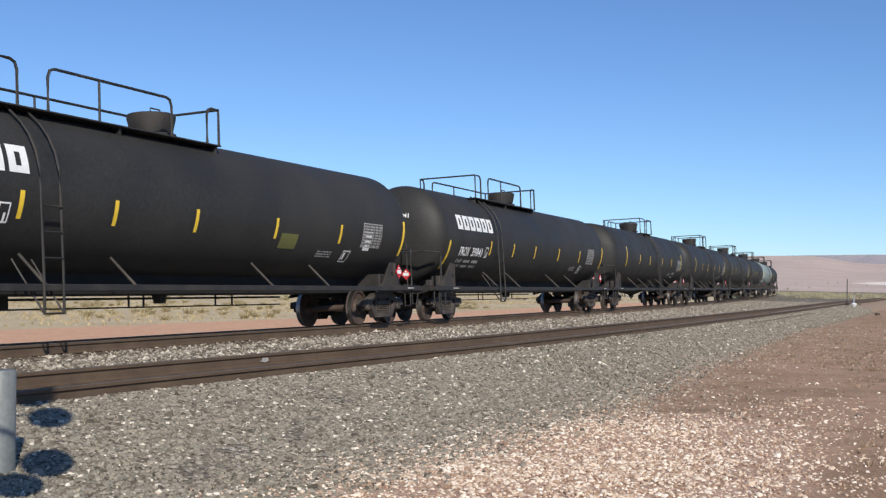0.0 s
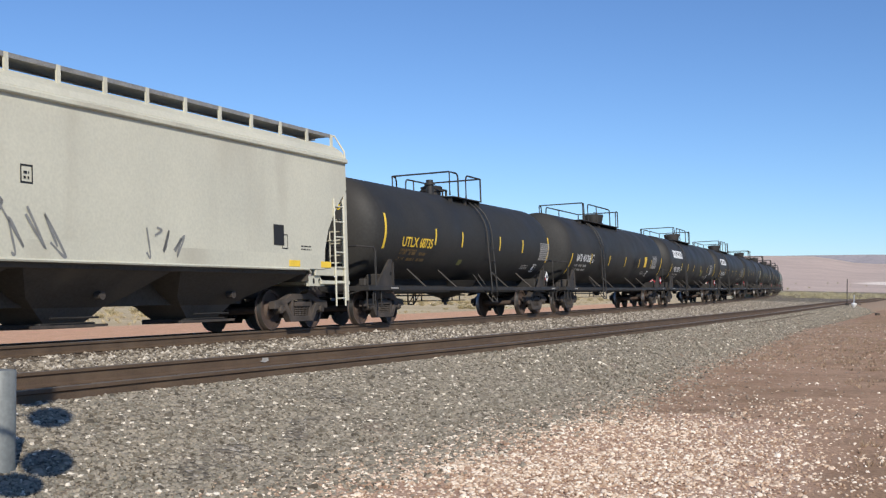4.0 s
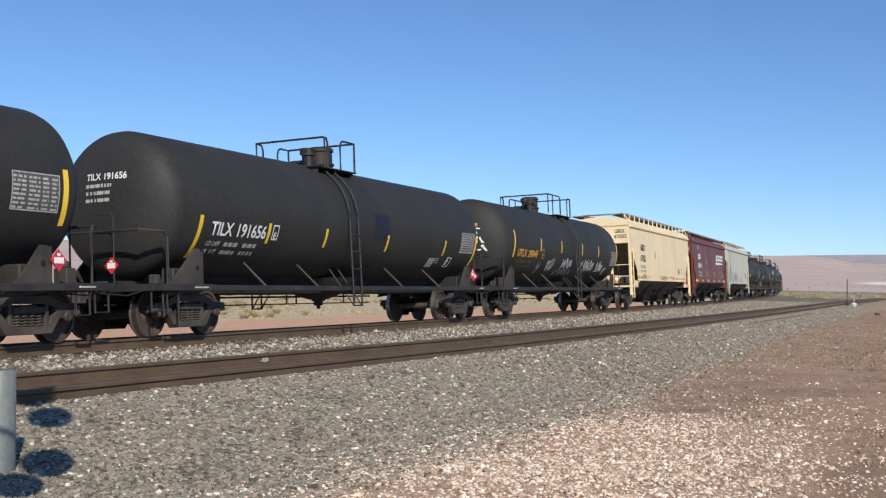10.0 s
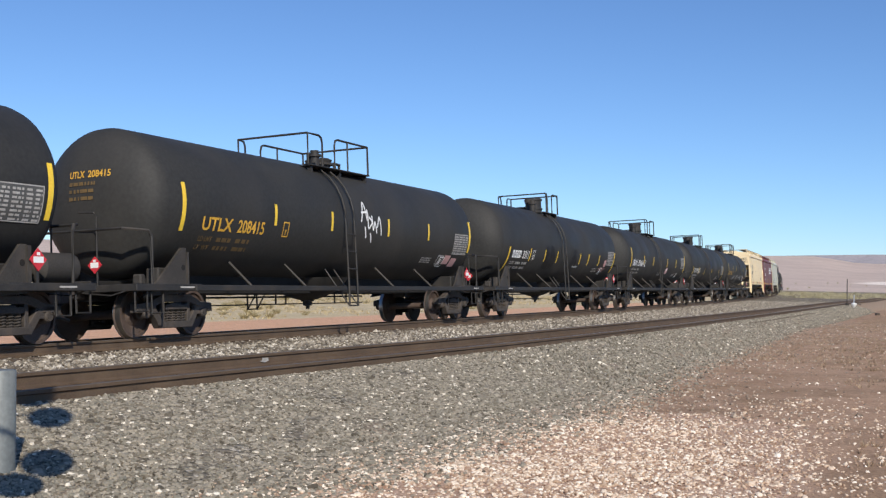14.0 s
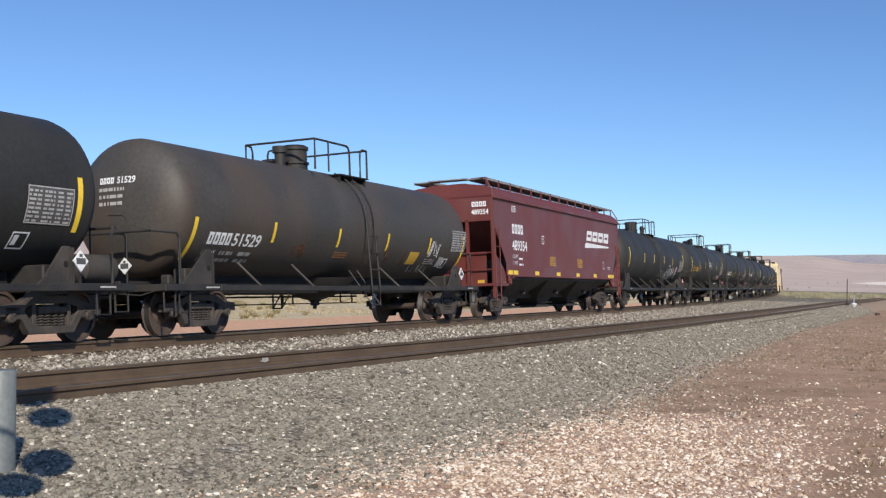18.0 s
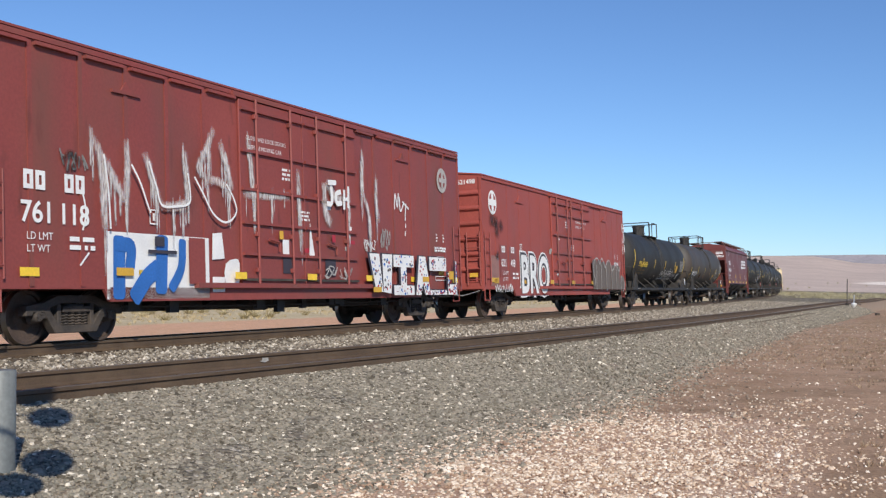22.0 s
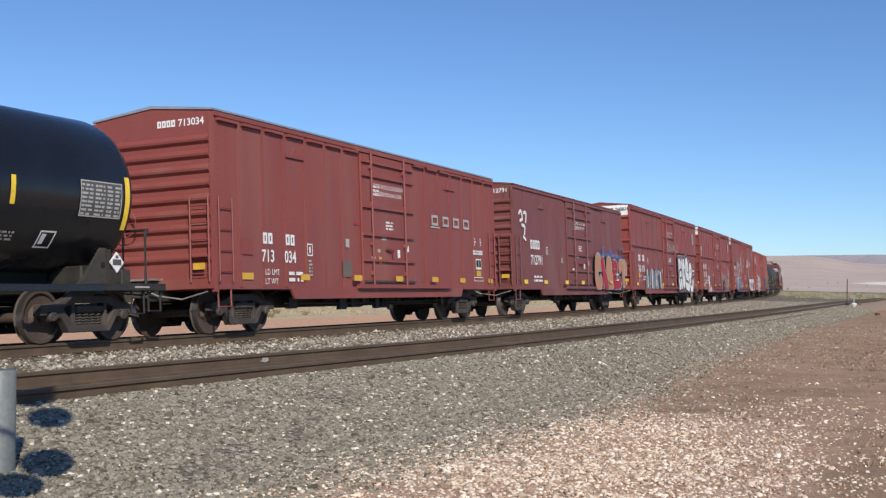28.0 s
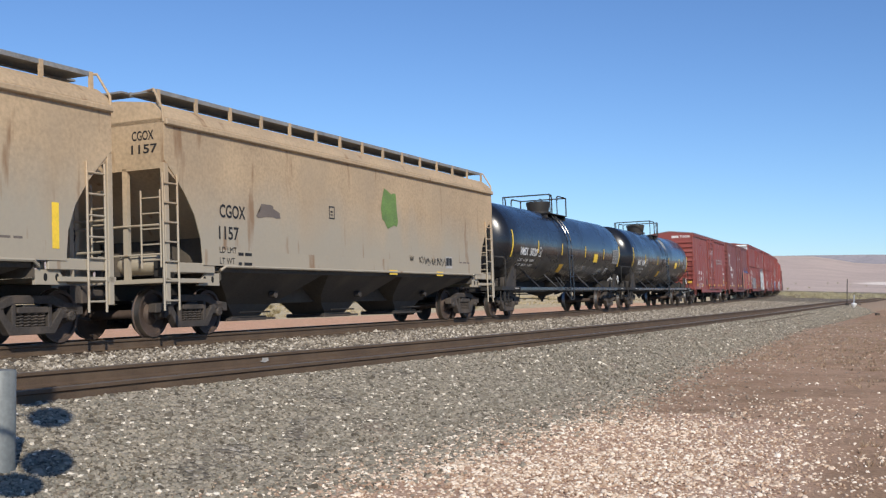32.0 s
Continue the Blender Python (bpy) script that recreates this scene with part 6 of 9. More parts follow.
        part("crossover_platform", boxes((min(s * (hb + 0.02), s * (hb + 0.36)), max(s * (hb + 0.02), s * (hb + 0.36)), -0.2, 1.0, 1.12, 1.16)), M_GRATE, car)
        part("draft_sill", boxes((min(s * (half - 1.2), s * (L / 2 - 0.74)), max(s * (half - 1.2), s * (L / 2 - 0.74)), -0.2, 0.2, 0.70, 1.0)), M_FRAME, car)
        part("end_sill", boxes((min(s * (hb - 0.1), s * (hb + 0.10)), max(s * (hb - 0.1), s * (hb + 0.10)), -w, w, 0.92, 1.12)), paint, car)
        part("uncoupling_lever", tube(bmesh.new(), [(s * (hb + 0.14), -w + 0.1, 0.86), (s * (hb + 0.2), -0.8, 0.72), (s * (hb + 0.3), -0.3, 0.80), (s * (hb + 0.4), 0, 0.95)], 0.016, 5), M_GALV, car)
    bm = bmesh.new()
    k = [(-hb - 0.24, 0.55 + 0.28 * math.cos(a), 2.3 + 0.28 * math.sin(a)) for a in (i * math.pi / 8 for i in range(16))]
    tube(bm, k, 0.016, 5, True)
    tube(bm, [k[0], k[8]], 0.012, 4)
    tube(bm, [k[4], k[12]], 0.012, 4)
    part("brake_wheel", bm, paint, car)
    # underframe
    part("centre_sill", boxes((-half, half, -0.24, 0.24, 0.55, 0.98)), M_FRAME, car)
    for i in range(7):
        x = -half + 1.2 + (trucks - 2.4) * i / 6
        part("cross_bearer", slab(bmesh.new(), [(-1.3, 0.94), (-0.3, 0.60), (0.3, 0.60), (1.3, 0.94)], "x", x - 0.05, x + 0.05), M_FRAME, car)
    part("brake_rod", tube(bmesh.new(), [(-half + 1.2, -0.9, 0.52), (half - 1.5, -0.9, 0.52)], 0.022, 5), M_FRAME, car)
    for x in (-half + 2.2, 0.0, half - 2.6):
        part("rod_hanger", boxes((x - 0.03, x + 0.03, -0.93, -0.87, 0.5, 0.98)), M_FRAME, car)
    rnd = random.Random(L)
    for _ in range(9):
        x, h = rnd.uniform(-half + 1.8, half - 1.8), rnd.uniform(0.12, 0.3)
        part("brake_rigging", boxes((x - rnd.uniform(0.04, 0.3), x + 0.06, -1.15, -1.05, 0.70 - h, 0.72)), M_FRAME, car)
    part("train_line", tube(bmesh.new(), [(-half + 1.4, -1.12, 0.60), (-0.6, -1.12, 0.56), (half - 1.4, -1.12, 0.60)], 0.022, 5), M_FRAME, car)
    part("air_reservoir", lathe(bmesh.new(), [(-0.5, 0), (-0.45, 0.16), (0.45, 0.16), (0.5, 0)], 12, Matrix.Translation((-0.8, -0.75, 0.62))), M_FRAME, car, smooth=40)
    # lettering
    F = lambda x, z: on_side(x, z, -w, 0.028 if style == "post" else 0.016)
    if digits and len(cols) == 2:
        for x, g in zip(cols, (digits[:3], digits[3:])):
            part("owner_mark", lay(fit_text("#2", mh, mh * 1.55), F(x, mz)), ink, car)
            part("car_number", lay(fit_text(g, nh, nh * 1.95), F(x - 0.06, nz)), ink, car)
            part("weight_lettering", lay(flat_lines(0.62, 0.28, 2, seed=5), F(x + 0.1, nz - 0.42)), ink, car) if x == cols[1] else [part("weight_lettering", lay(flat_text(row, 0.12), F(x + 0.05, nz - 0.28 - 0.2 * k)), ink, car) for k, row in enumerate(("LD LMT", "LT WT"))]
    elif digits:
        part("owner_mark", lay(fit_text("#4", mh, mh * 3.2), F(cols[0], mz)), ink, car)
        part("car_number", lay(fit_text(digits, nh, nh * 4.0), F(cols[0], nz)), ink, car)
        part("weight_lettering", lay(flat_lines(1.0, 0.28, 2, seed=5), F(cols[0] + 0.3, nz - 0.62)), ink, car)
    for i in range(7):
        x = -hb + 0.9 + (2 * hb - 1.6) * i / 6
        part("reflective_patch", lay(flat_rect(0.42, 0.14), on_side(x, 1.10, -w, 0.15 if d0 - 1.7 < x < d1 + 2.4 else 0.03)), M_AMBER if paint in (M_RED1, M_RED4) else M_YELLOW, car)
    part("end_patch", lay(flat_rect(0.28, 0.13), on_end(-w + 0.42, 1.30, -hb, 0.16)), M_AMBER, car)
    part("notice_lettering", lay(flat_text("CLOSE AND LOCK DOORS", 0.11 if doors == 1 else 0.09), on_side(notice or (door_x - 0.95 if doors == 1 else d0 + 0.25), top - 1.05, -w, 0.065)), ink, car)
    part("notice_lettering", lay(flat_text("BEFORE MOVING CAR", 0.11 if doors == 1 else 0.09), on_side(notice or (door_x - 0.8 if doors == 1 else d0 + 0.35), top - 1.24, -w, 0.065)), ink, car)
    for x in (hb - 1.80, hb - 1.32):
        part("small_lettering", lay(flat_lines(0.12, 0.26, 3, seed=21), F(x, 2.27)), ink, car)
    part("small_lettering", lay(flat_lines(0.80, 0.15, 2, fill=0.8, seed=26), F(hb - 1.92, 1.98)), ink, car)
    part("small_lettering", lay(flat_lines(0.45, 0.25, 3, seed=22), on_side(door_x - 0.2, 2.45, -w, 0.065)), ink, car)
    part("small_lettering", lay(flat_lines(0.4, 0.3, 3, seed=23), on_side(door_x - 0.9, 3.3, -w, 0.065)), ink, car)
    if style == "post":
        ib = part("inspection_box", lay(flat_rect(0.46, 0.33), F(hb - 1.72, 1.52)), ink, car)
        for x in (hb - 1.685, hb - 1.475):
            part("inspection_mark", lay(flat_rect(0.175, 0.22), on_side(x, 1.59, -w, 0.034)), M_INK, ib)
        part("amber_label", lay(flat_rect(0.38, 0.17), F(hb - 1.68, 1.31)), M_AMBER, car)
        part("strip_frame", lay(flat_frame(0.80, 0.13, 0.022), F(hb - 1.92, 1.15)), ink, car)
    else:
        bm = flat_frame(0.32, 0.42, 0.035)
        rect(bm, 0.08, 0.22, 0.1, 0.32)
        part("inspection_box", lay(bm, F(hb - 1.3, 1.42)), ink, car)
    part("plate_box", lay(flat_frame(0.24, 0.28, 0.026), F(*(plate or (-hb + 3.6, 2.20)))), ink, car)
    part("plate_mark", lay(flat_rect(0.06, 0.14), F((plate or (-hb + 3.6, 2.20))[0] + 0.09, (plate or (-hb + 3.6, 2.20))[1] + 0.07)), ink, car)
    if white_top:
        part("white_end_panel", lay(flat_rect(2 * w - 0.12, 0.52), on_end(w - 0.06, top - 0.56, -hb, 0.012)), M_WHITE, car)
        part("end_number", lay(fit_text(digits, 0.15, 0.62), on_end(-0.76, top - 0.32, -hb, 0.02)), M_INK, car)
        part("owner_mark", lay(fit_text("#4", 0.15, 0.42), on_end(-0.24, top - 0.32, -hb, 0.02)), M_INK, car)
    else:
        part("end_number", lay(fit_text(digits, 0.14, 0.62), on_end(-0.66, top - 0.32, -hb, 0.012)), ink, car)
        part("owner_mark", lay(fit_text("#4", 0.14, 0.44), on_end(-0.14, top - 0.32, -hb, 0.012)), ink, car)
    if herald:
        hd = part("herald", lay(flat_disc(0.36), F(hb - 1.25, top - 1.00)), M_DIRTYWHITE, car)
        part("herald_ring", lay(flat_disc(0.235), on_side(hb - 1.25, top - 1.00, -w, 0.034)), paint, hd)
        part("herald_field", lay(flat_disc(0.215), on_side(hb - 1.25, top - 1.00, -w, 0.039)), paint, hd)
        part("herald_cross", lay(flat_rect(0.13, 0.46), on_side(hb - 1.315, top - 1.23, -w, 0.044)), M_DIRTYWHITE, hd)
        part("herald_cross", lay(flat_rect(0.46, 0.13), on_side(hb - 1.48, top - 1.065, -w, 0.048)), M_DIRTYWHITE, hd)
    for nm, bm, x, z, mat, lift in extras:
        q = part(nm, lay(bm, on_side(x, z, -w, lift)), mat, car)
        if nm == "paint_run":
            q["kind"] = "stuff"
    return car


# ---------------------------------------------------------------- the train, front to rear
def piece(x, z, w, h, count, fill, edge, seed, lift=0.03, grow=0.07):
    """A large sprayed piece: fat shapes side by side, each with an outline."""
    rows = []
    for c in range(count):
        k = w / count
        rows.append(("graffiti_outline", fat_shape(k * c, k, h, seed * 31 + c, grow), x, z, edge, lift))
        rows.append(("graffiti_shape", fat_shape(k * c, k, h, seed * 31 + c), x, z, fill, lift + 0.016 + 0.014 * (c % 2)))
    return rows


def scrawl(x, z, w, h, count, thick, mat, seed, lift=0.03, wild=0.3):
    return [("scrawl", bm, x, z, mat, lift) for bm in strokes(w, h, count, thick, seed, wild)]


def blocks(name, x, z, w, h, count, mat, seed, lift=0.03):
    """Squarish painted shapes set close side by side."""
    rnd = random.Random(seed)
    k = w / count
    return [(name, flat_poly(blob(k * (c + 0.5), h * rnd.uniform(0.47, 0.53), k * rnd.uniform(0.86, 0.98), h * rnd.uniform(0.86, 1.0), seed + c, 22, 0.12)), x, z, mat, lift + 0.004 * (c % 2)) for c in range(count)]


# block shapes of the dotted piece: start, width and the quads of each, in a unit cell
def upright(x0, x1, y0, y1):
    return ((x0, y0), (x1, y0), (x1, y1), (x0, y1))


DOTTED = (
    (0.00, 1.30, [((0.26, 0.08), (0.56, 0.08), (0.42, 1), (0, 1)), ((0.58, 0.08), (0.92, 0.04), (1, 1), (0.55, 1))]),
    (1.37, 1.25, [upright(0, 1, 0, 0.24), upright(0.34, 0.62, 0.24, 0.70), upright(0, 1, 0.70, 1)]),
    (2.72, 0.98, [((0, 0), (0.36, 0), (0.5, 0.30), (0.1, 0.30)), ((0.64, 0), (1, 0), (0.9, 0.30), (0.5, 0.30)), ((0.1, 0.30), (0.9, 0.30), (0.70, 1), (0.26, 1))]),
    (3.66, 1.18, [upright(0, 1, 0.64, 1), upright(0, 1, 0, 0.12)]),
    (4.95, 0.66, [upright(0, 0.22, 0, 0.6), upright(0.22, 1, 0, 0.28), upright(0.88, 1, 0.28, 0.92)]),
)


def dotted_piece(x, z, h, seed, lift):
    """Blocky white shapes with a dark edge and small coloured dots."""
    rnd = random.Random(seed)
    rows = []
    dots = {m: bmesh.new() for m in (M_BLUE, M_CRIMSON, M_DARKSPRAY)}
    for u0, w, quads in DOTTED:
        for mat, nm, du, dv, up in ((M_DARKSPRAY, "graffiti_outline", -0.10, 0.03, 0.0), (M_WHITE, "graffiti_shape", 0.0, 0.0, 0.008)):
            bm = bmesh.new()
            for q in quads:
                bm.faces.new([bm.verts.new((u0 + a * w + du, b * h + dv, 0)) for a, b in q])
            rows.append((nm, bm, x, z, mat, lift + up))
        for q in quads:
            for _ in range(26 if len(quads) < 3 else 18):
                a, b, r = rnd.uniform(0.08, 0.92), rnd.uniform(0.1, 0.9), rnd.uniform(0.016, 0.045)
                lo, hi = Vector(q[0]).lerp(Vector(q[1]), a), Vector(q[3]).lerp(Vector(q[2]), a)
                c = lo.lerp(hi, b)
                bm = dots[rnd.choice((M_BLUE, M_CRIMSON, M_DARKSPRAY))]
                bm.faces.new([bm.verts.new((u0 + c.x * w + r * math.cos(k * math.pi / 3), c.y * h + r * math.sin(k * math.pi / 3), 0)) for k in range(6)])
    return rows + [("paint_run", bm, x, z, m, lift + 0.016 + 0.001 * i) for i, (m, bm) in enumerate(dots.items())]


def fat_word(word, x, z, h, squeeze, lift, fat=0.045, edge=0.085, border=0.145, fill=M_WHITE, spread=1.08):
    """Heavy letters with a dark and, on some, a white border."""
    rows = [("graffiti_outline", flat_text(word, h, spread, fat + edge, squeeze), x, z, M_DARKSPRAY, lift + 0.008), ("graffiti_shape", flat_text(word, h, spread, fat, squeeze), x, z, fill, lift + 0.016)]
    if border:
        rows.append(("graffiti_border", flat_text(word, h, spread, fat + border, squeeze), x, z, M_WHITE, lift))
    return rows


def fat_piece(lines, fill, lift, edge=None, grow=0.07, halo=None, wide=0.14, dx=0.0, foot=None):
    """A large sprayed piece of thick lines, laid one over the next, each with its outline and perhaps a pale halo."""
    rows = []
    for i, (nodes, thick, closed) in enumerate(lines):
        if halo:
            rows.append(("graffiti_border", fat_line(nodes, thick, wide, closed), 0, 0, halo, lift + 0.0005 * i))
        if edge:
            rows.append(("graffiti_outline", fat_line(nodes, thick, grow, closed, dx), 0, 0, edge, lift + 0.006 + 0.006 * i))
        rows.append(("graffiti_shape", fat_line(nodes, thick, 0.0, closed), 0, 0, fill, lift + 0.009 + 0.006 * i))
    if foot is not None:
        for row in rows:
            bm = row[1]
            bmesh.ops.bisect_plane(bm, geom=bm.verts[:] + bm.edges[:] + bm.faces[:], plane_co=(0, foot, 0), plane_no=(0, -1, 0), clear_outer=True)
    return rows


def pen(lines, thick, mat, lift):
    """Thin sprayed lines through a few nodes each."""
    return [("scrawl", fat_line(q, thick), 0, 0, mat, lift + 0.003 * (i % 3)) for i, q in enumerate(lines)]


def mist(lines, thick, mat, lift, seed=1):
    """Fuzzy sprayed lines."""
    return [("spray_stroke", soft_line(q, thick, seed + i), 0, 0, mat, lift + 0.002 * i) for i, q in enumerate(lines)]


def runs(lines, count, length, seed, lift, mat=None):
    """Soft runs of paint that start along sprayed lines and trail straight down."""
    rnd = random.Random(seed)
    rows = []
    for i, q in enumerate(lines):
        path = smooth_line(q, 8)
        for k in range(count):
            c = path[rnd.randrange(len(path))]
            x, d = c.x + rnd.uniform(-0.05, 0.05), length * rnd.uniform(0.3, 1.2)
            up = rnd.uniform(0.0, 0.3) * length
            rows += mist([[(x, c.y + up), (x, c.y - d * 0.5), (x, c.y - d)]], rnd.uniform(0.03, 0.10), mat or M_MIST, lift + 0.0015 * (k % 5) + 0.01, seed + 7 * k + i)
    return rows


def patch(name, x, z, w, h, mat, lift=0.03):
    return [(name, flat_rect(w, h), x, z, mat, lift)]


def bent(rows):
    """The same rows for a tank or hopper, which take no lift."""
    return [r[:5] for r in rows]


RS = dict(r=1.40, zc=2.57)
TS = (-3.9, -1.4, 1.9, 4.6)
LPG = dict(ladder_x=-4.6, dome_x=0.0, low=True, front_stripe=8.75, klass="J")
tank_car("dark tank car far ahead in the train", 364.0, 382.0, stripes=TS)
tank_car("pale green tank car far ahead in the train", 345.5, 364.0, M_PALEGREEN, stripes=TS)
for rear, front in ((327.0, 345.5), (307.5, 327.0), (287.5, 307.5), (267.0, 287.5)):
    tank_car("black tank car with yellow stripes ahead in the train", rear, front, stripes=TS)
PROC = dict(stripes=(-5.1, -2.85, -0.47, 2.45, 5.35), sv=-0.38, fv=-0.36, pv=-0.35, rear_stripe=-8.6, big_mark=6, mark_v=-0.68, mark_h=0.27, rails=((-5.2, -4.7), (-4.0, -0.62), (0.55, 0.96)))
tank_car("black pressure tank car with white company mark", 246.3, 267.0, ident=(("PROX", -7.7, -6.9), ("39841", -6.7, -5.8)), **PROC, **LPG)
tank_car("black pressure tank car with large white company mark", 225.6, 246.3, ident=(("PROX", -7.7, -6.9), ("39797", -6.7, -5.8)),
         extras=bent(patch("green_label", 2.70, -0.83, 0.72, 0.36, M_OLIVE) + patch("paper_label", 6.66, -0.75, 0.34, 0.50, M_WHITE)), **PROC, **LPG)
tank_car("black pressure tank car with yellow placard patch", 204.9, 225.6, back=-0.3, stripes=(-5.93, -2.73, 0.42, 3.42), sv=-0.41, fv=-0.5, pv=-0.29, rear_stripe=-8.95, ident=(("NATX", -8.2, -7.36), ("401268", -7.22, -6.02)), rails=((-5.45, -5.25), (-4.61, -0.62), (0.55, 0.96)), mark_v=-0.55, mark_h=0.29,
         extras=bent(patch("yellow_label", 4.62, -0.58, 0.50, 0.52, M_YELLOW) + [("small_lettering", flat_lines(0.9, 0.2, 2, seed=31), 6.3, -0.62, M_DIRTYWHITE), ("narrow_stripe", flat_rect(0.06, 0.4), 6.2, -0.58, M_YELLOW), ("touch_up_paint", flat_poly(blob(0, 0, 0.75, 0.95, 11, 22, 0.15)), -3.9, -0.35, M_TOUCHUP), ("touch_up_paint", flat_poly(blob(0, 0, 0.9, 0.6, 12, 22, 0.15)), 2.6, -0.45, M_TOUCHUP)]), **LPG)
tank_car("black tank car with yellow lettering", 187.5, 204.9, fore=-0.25, stripes=(-3.66, -1.60, 1.74, 4.06), sv=-0.145, fv=-0.2, pv=-0.28, rear_stripe=-7.0, ident=(("UTLX", -5.88, -4.83), ("68735", -4.72, -3.83)), mark_v=-0.49, mark_h=0.26, mark_col=M_YELLOW, dome="low", sign="white", ladder_x=0.5, front_stripe=7.15,
         rails=((-1.5, -0.8), (-0.15, 1.15)), dome_x=-0.67, vent_x=-1.6, extras=bent(patch("green_label", -1.5, -0.98, 0.3, 0.2, M_OLIVE) + [("small_lettering", flat_lines(1.05, 0.06, 1, fill=0.95, seed=14), -5.86, -0.62, M_DIMINK)]), **RS)
hopper_car("pale grey-green covered hopper with rounded end cutouts", 169.4, 187.5, M_PALE, "curved", 4.34, "101040", code="GACX", cw=0.78, nw=0.92, ink=M_INK, mark_x=-6.9, mz=2.42, nz=2.05, lh=0.25, stripes=(5.6, 7.0),
           extras=bent(scrawl(-5.4, 1.45, 4.0, 0.75, 9, 0.05, M_DULLGREY, 51) + scrawl(0.6, 1.5, 1.2, 0.5, 4, 0.05, M_DULLGREY, 52) + patch("stencil_box", 5.0, 1.85, 0.42, 0.45, M_INK)))
hopper_car("maroon three-bay covered hopper with white lettering", 151.6, 169.4, M_MAROON, "straight", 4.27, "488410", lh=0.33, mz=2.86, nz=2.29, logo=True, stripes=(-7.1, -6.55, -4.2, -1.55, 1.15, 3.8, 6.2, 6.75), extras=bent(scrawl(-4.9, 1.72, 0.55, 0.3, 4, 0.025, M_DIRTYWHITE, 152)))
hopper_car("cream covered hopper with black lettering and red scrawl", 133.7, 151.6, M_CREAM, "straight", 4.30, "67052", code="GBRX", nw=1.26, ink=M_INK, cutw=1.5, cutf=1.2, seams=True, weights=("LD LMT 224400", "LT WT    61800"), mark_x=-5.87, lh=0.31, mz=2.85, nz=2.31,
           extras=bent(mist([[(-6.9, 1.52), (-6.6, 1.47), (-6.3, 1.53), (-6.1, 1.46), (-5.9, 1.52)]], 0.09, M_MISTRUST, 0.03, 41) + scrawl(-5.85, 1.42, 1.2, 0.22, 8, 0.035, M_CRIMSON, 53) + scrawl(-0.98, 1.38, 1.95, 0.22, 9, 0.035, M_INK, 54) + scrawl(1.8, 1.42, 1.6, 0.2, 7, 0.03, M_CRIMSON, 55) + pen([[(3.4 + 0.28 * k, 1.46 + 0.07 * (k % 2)) for k in range(13)]], 0.03, M_CRIMSON, 0.03) + patch("dark_plate", 4.50, 1.80, 0.30, 0.26, M_INK) + sum((patch("yellow_patch", x, 1.46, 0.48, 0.15, M_YELLOW, 0.012) for x in (-6.8, -4.15, -1.5, 1.3, 3.9, 6.1)), [])))
tank_car("black tank car with white scrawls and yellow lettering", 115.4, 133.7, back=0.1, fore=-0.16, stripes=(-3.94, -1.30, 1.67, 4.27), sv=-0.07, ident=(("UTLX", -6.48, -5.47), ("208448", -5.30, -4.25)), mark_v=-0.55, mark_h=0.25, mark_col=M_ORANGE, dome="stack", ladder_x=0.55, rails=((-1.35, 0.28), (1.25, 1.69)), head_scrawl=1, rear_sign=True, dome_x=-0.67, vent_x=-1.75, klass="V", kx=0.55,
         extras=bent(scrawl(-3.85, -1.25, 0.35, 0.5, 3, 0.03, M_DIRTYWHITE, 60) + scrawl(-2.75, -1.12, 0.85, 0.58, 6, 0.035, M_WHITE, 61) + scrawl(-1.35, -1.32, 0.55, 0.42, 3, 0.03, M_DIRTYWHITE, 62) + scrawl(-0.85, -0.88, 1.3, 0.36, 8, 0.035, M_WHITE, 63) + scrawl(-0.75, -1.28, 1.6, 0.34, 8, 0.035, M_DIRTYWHITE, 64) + scrawl(1.75, -0.95, 0.4, 0.4, 2, 0.035, M_WHITE, 164) + scrawl(2.35, -1.05, 1.5, 0.55, 9, 0.035, M_WHITE, 165) + scrawl(4.3, -0.95, 0.8, 0.42, 4, 0.035, M_WHITE, 166) + patch("pink_label", 5.0, -0.95, 0.4, 0.3, M_PINKSIGN)))
tank_car("black tank car with white panel and pink labels", 97.2, 115.4, back=0.14, fore=0.1, stripes=(-4.34, -1.82, 1.48, 5.3), sv=-0.51, fv=-0.55, pv=-0.30, low=True, rear_stripe=-6.85, ident=(("TILX", -6.47, -5.70), ("191656", -5.52, -4.45)), mark_v=-0.63, mark_h=0.27, dome="stack", ladder_x=-0.7, rails=((-1.05, -0.9), (-0.25, 0.5)), dome_x=0.45, vent_x=-0.75, klass="E",
         extras=bent(patch("pale_label", 4.5, -1.15, 0.42, 0.30, M_DIRTYWHITE) + patch("navy_patch", 0.65, -0.42, 0.85, 0.66, M_NAVY)))
tank_car("dull black tank car with white lettering", 78.8, 97.2, back=0.27, fore=0.14, stripes=(-4.05, -1.63, 2.24, 4.92), sv=-0.22, fv=-0.21, pv=-0.16, rear_stripe=-7.0, ident=(("DBUX", -6.57, -5.60), ("300664", -5.37, -4.13)), mark_v=-0.53, mark_h=0.29, dome="stack", ladder_x=-0.45, rails=((-1.3, -0.68), (-0.06, 1.06)), dome_x=0.72, vent_x=-1.3, klass="E",
         extras=bent(patch("pink_label", 2.15, -0.87, 0.55, 0.35, M_PINKSIGN) + patch("paper_label", 2.28, -0.77, 0.3, 0.18, M_WHITE) + [("small_lettering", flat_lines(0.6, 0.2, 3, seed=9), 0.45, -1.0, M_DIRTYWHITE)]))
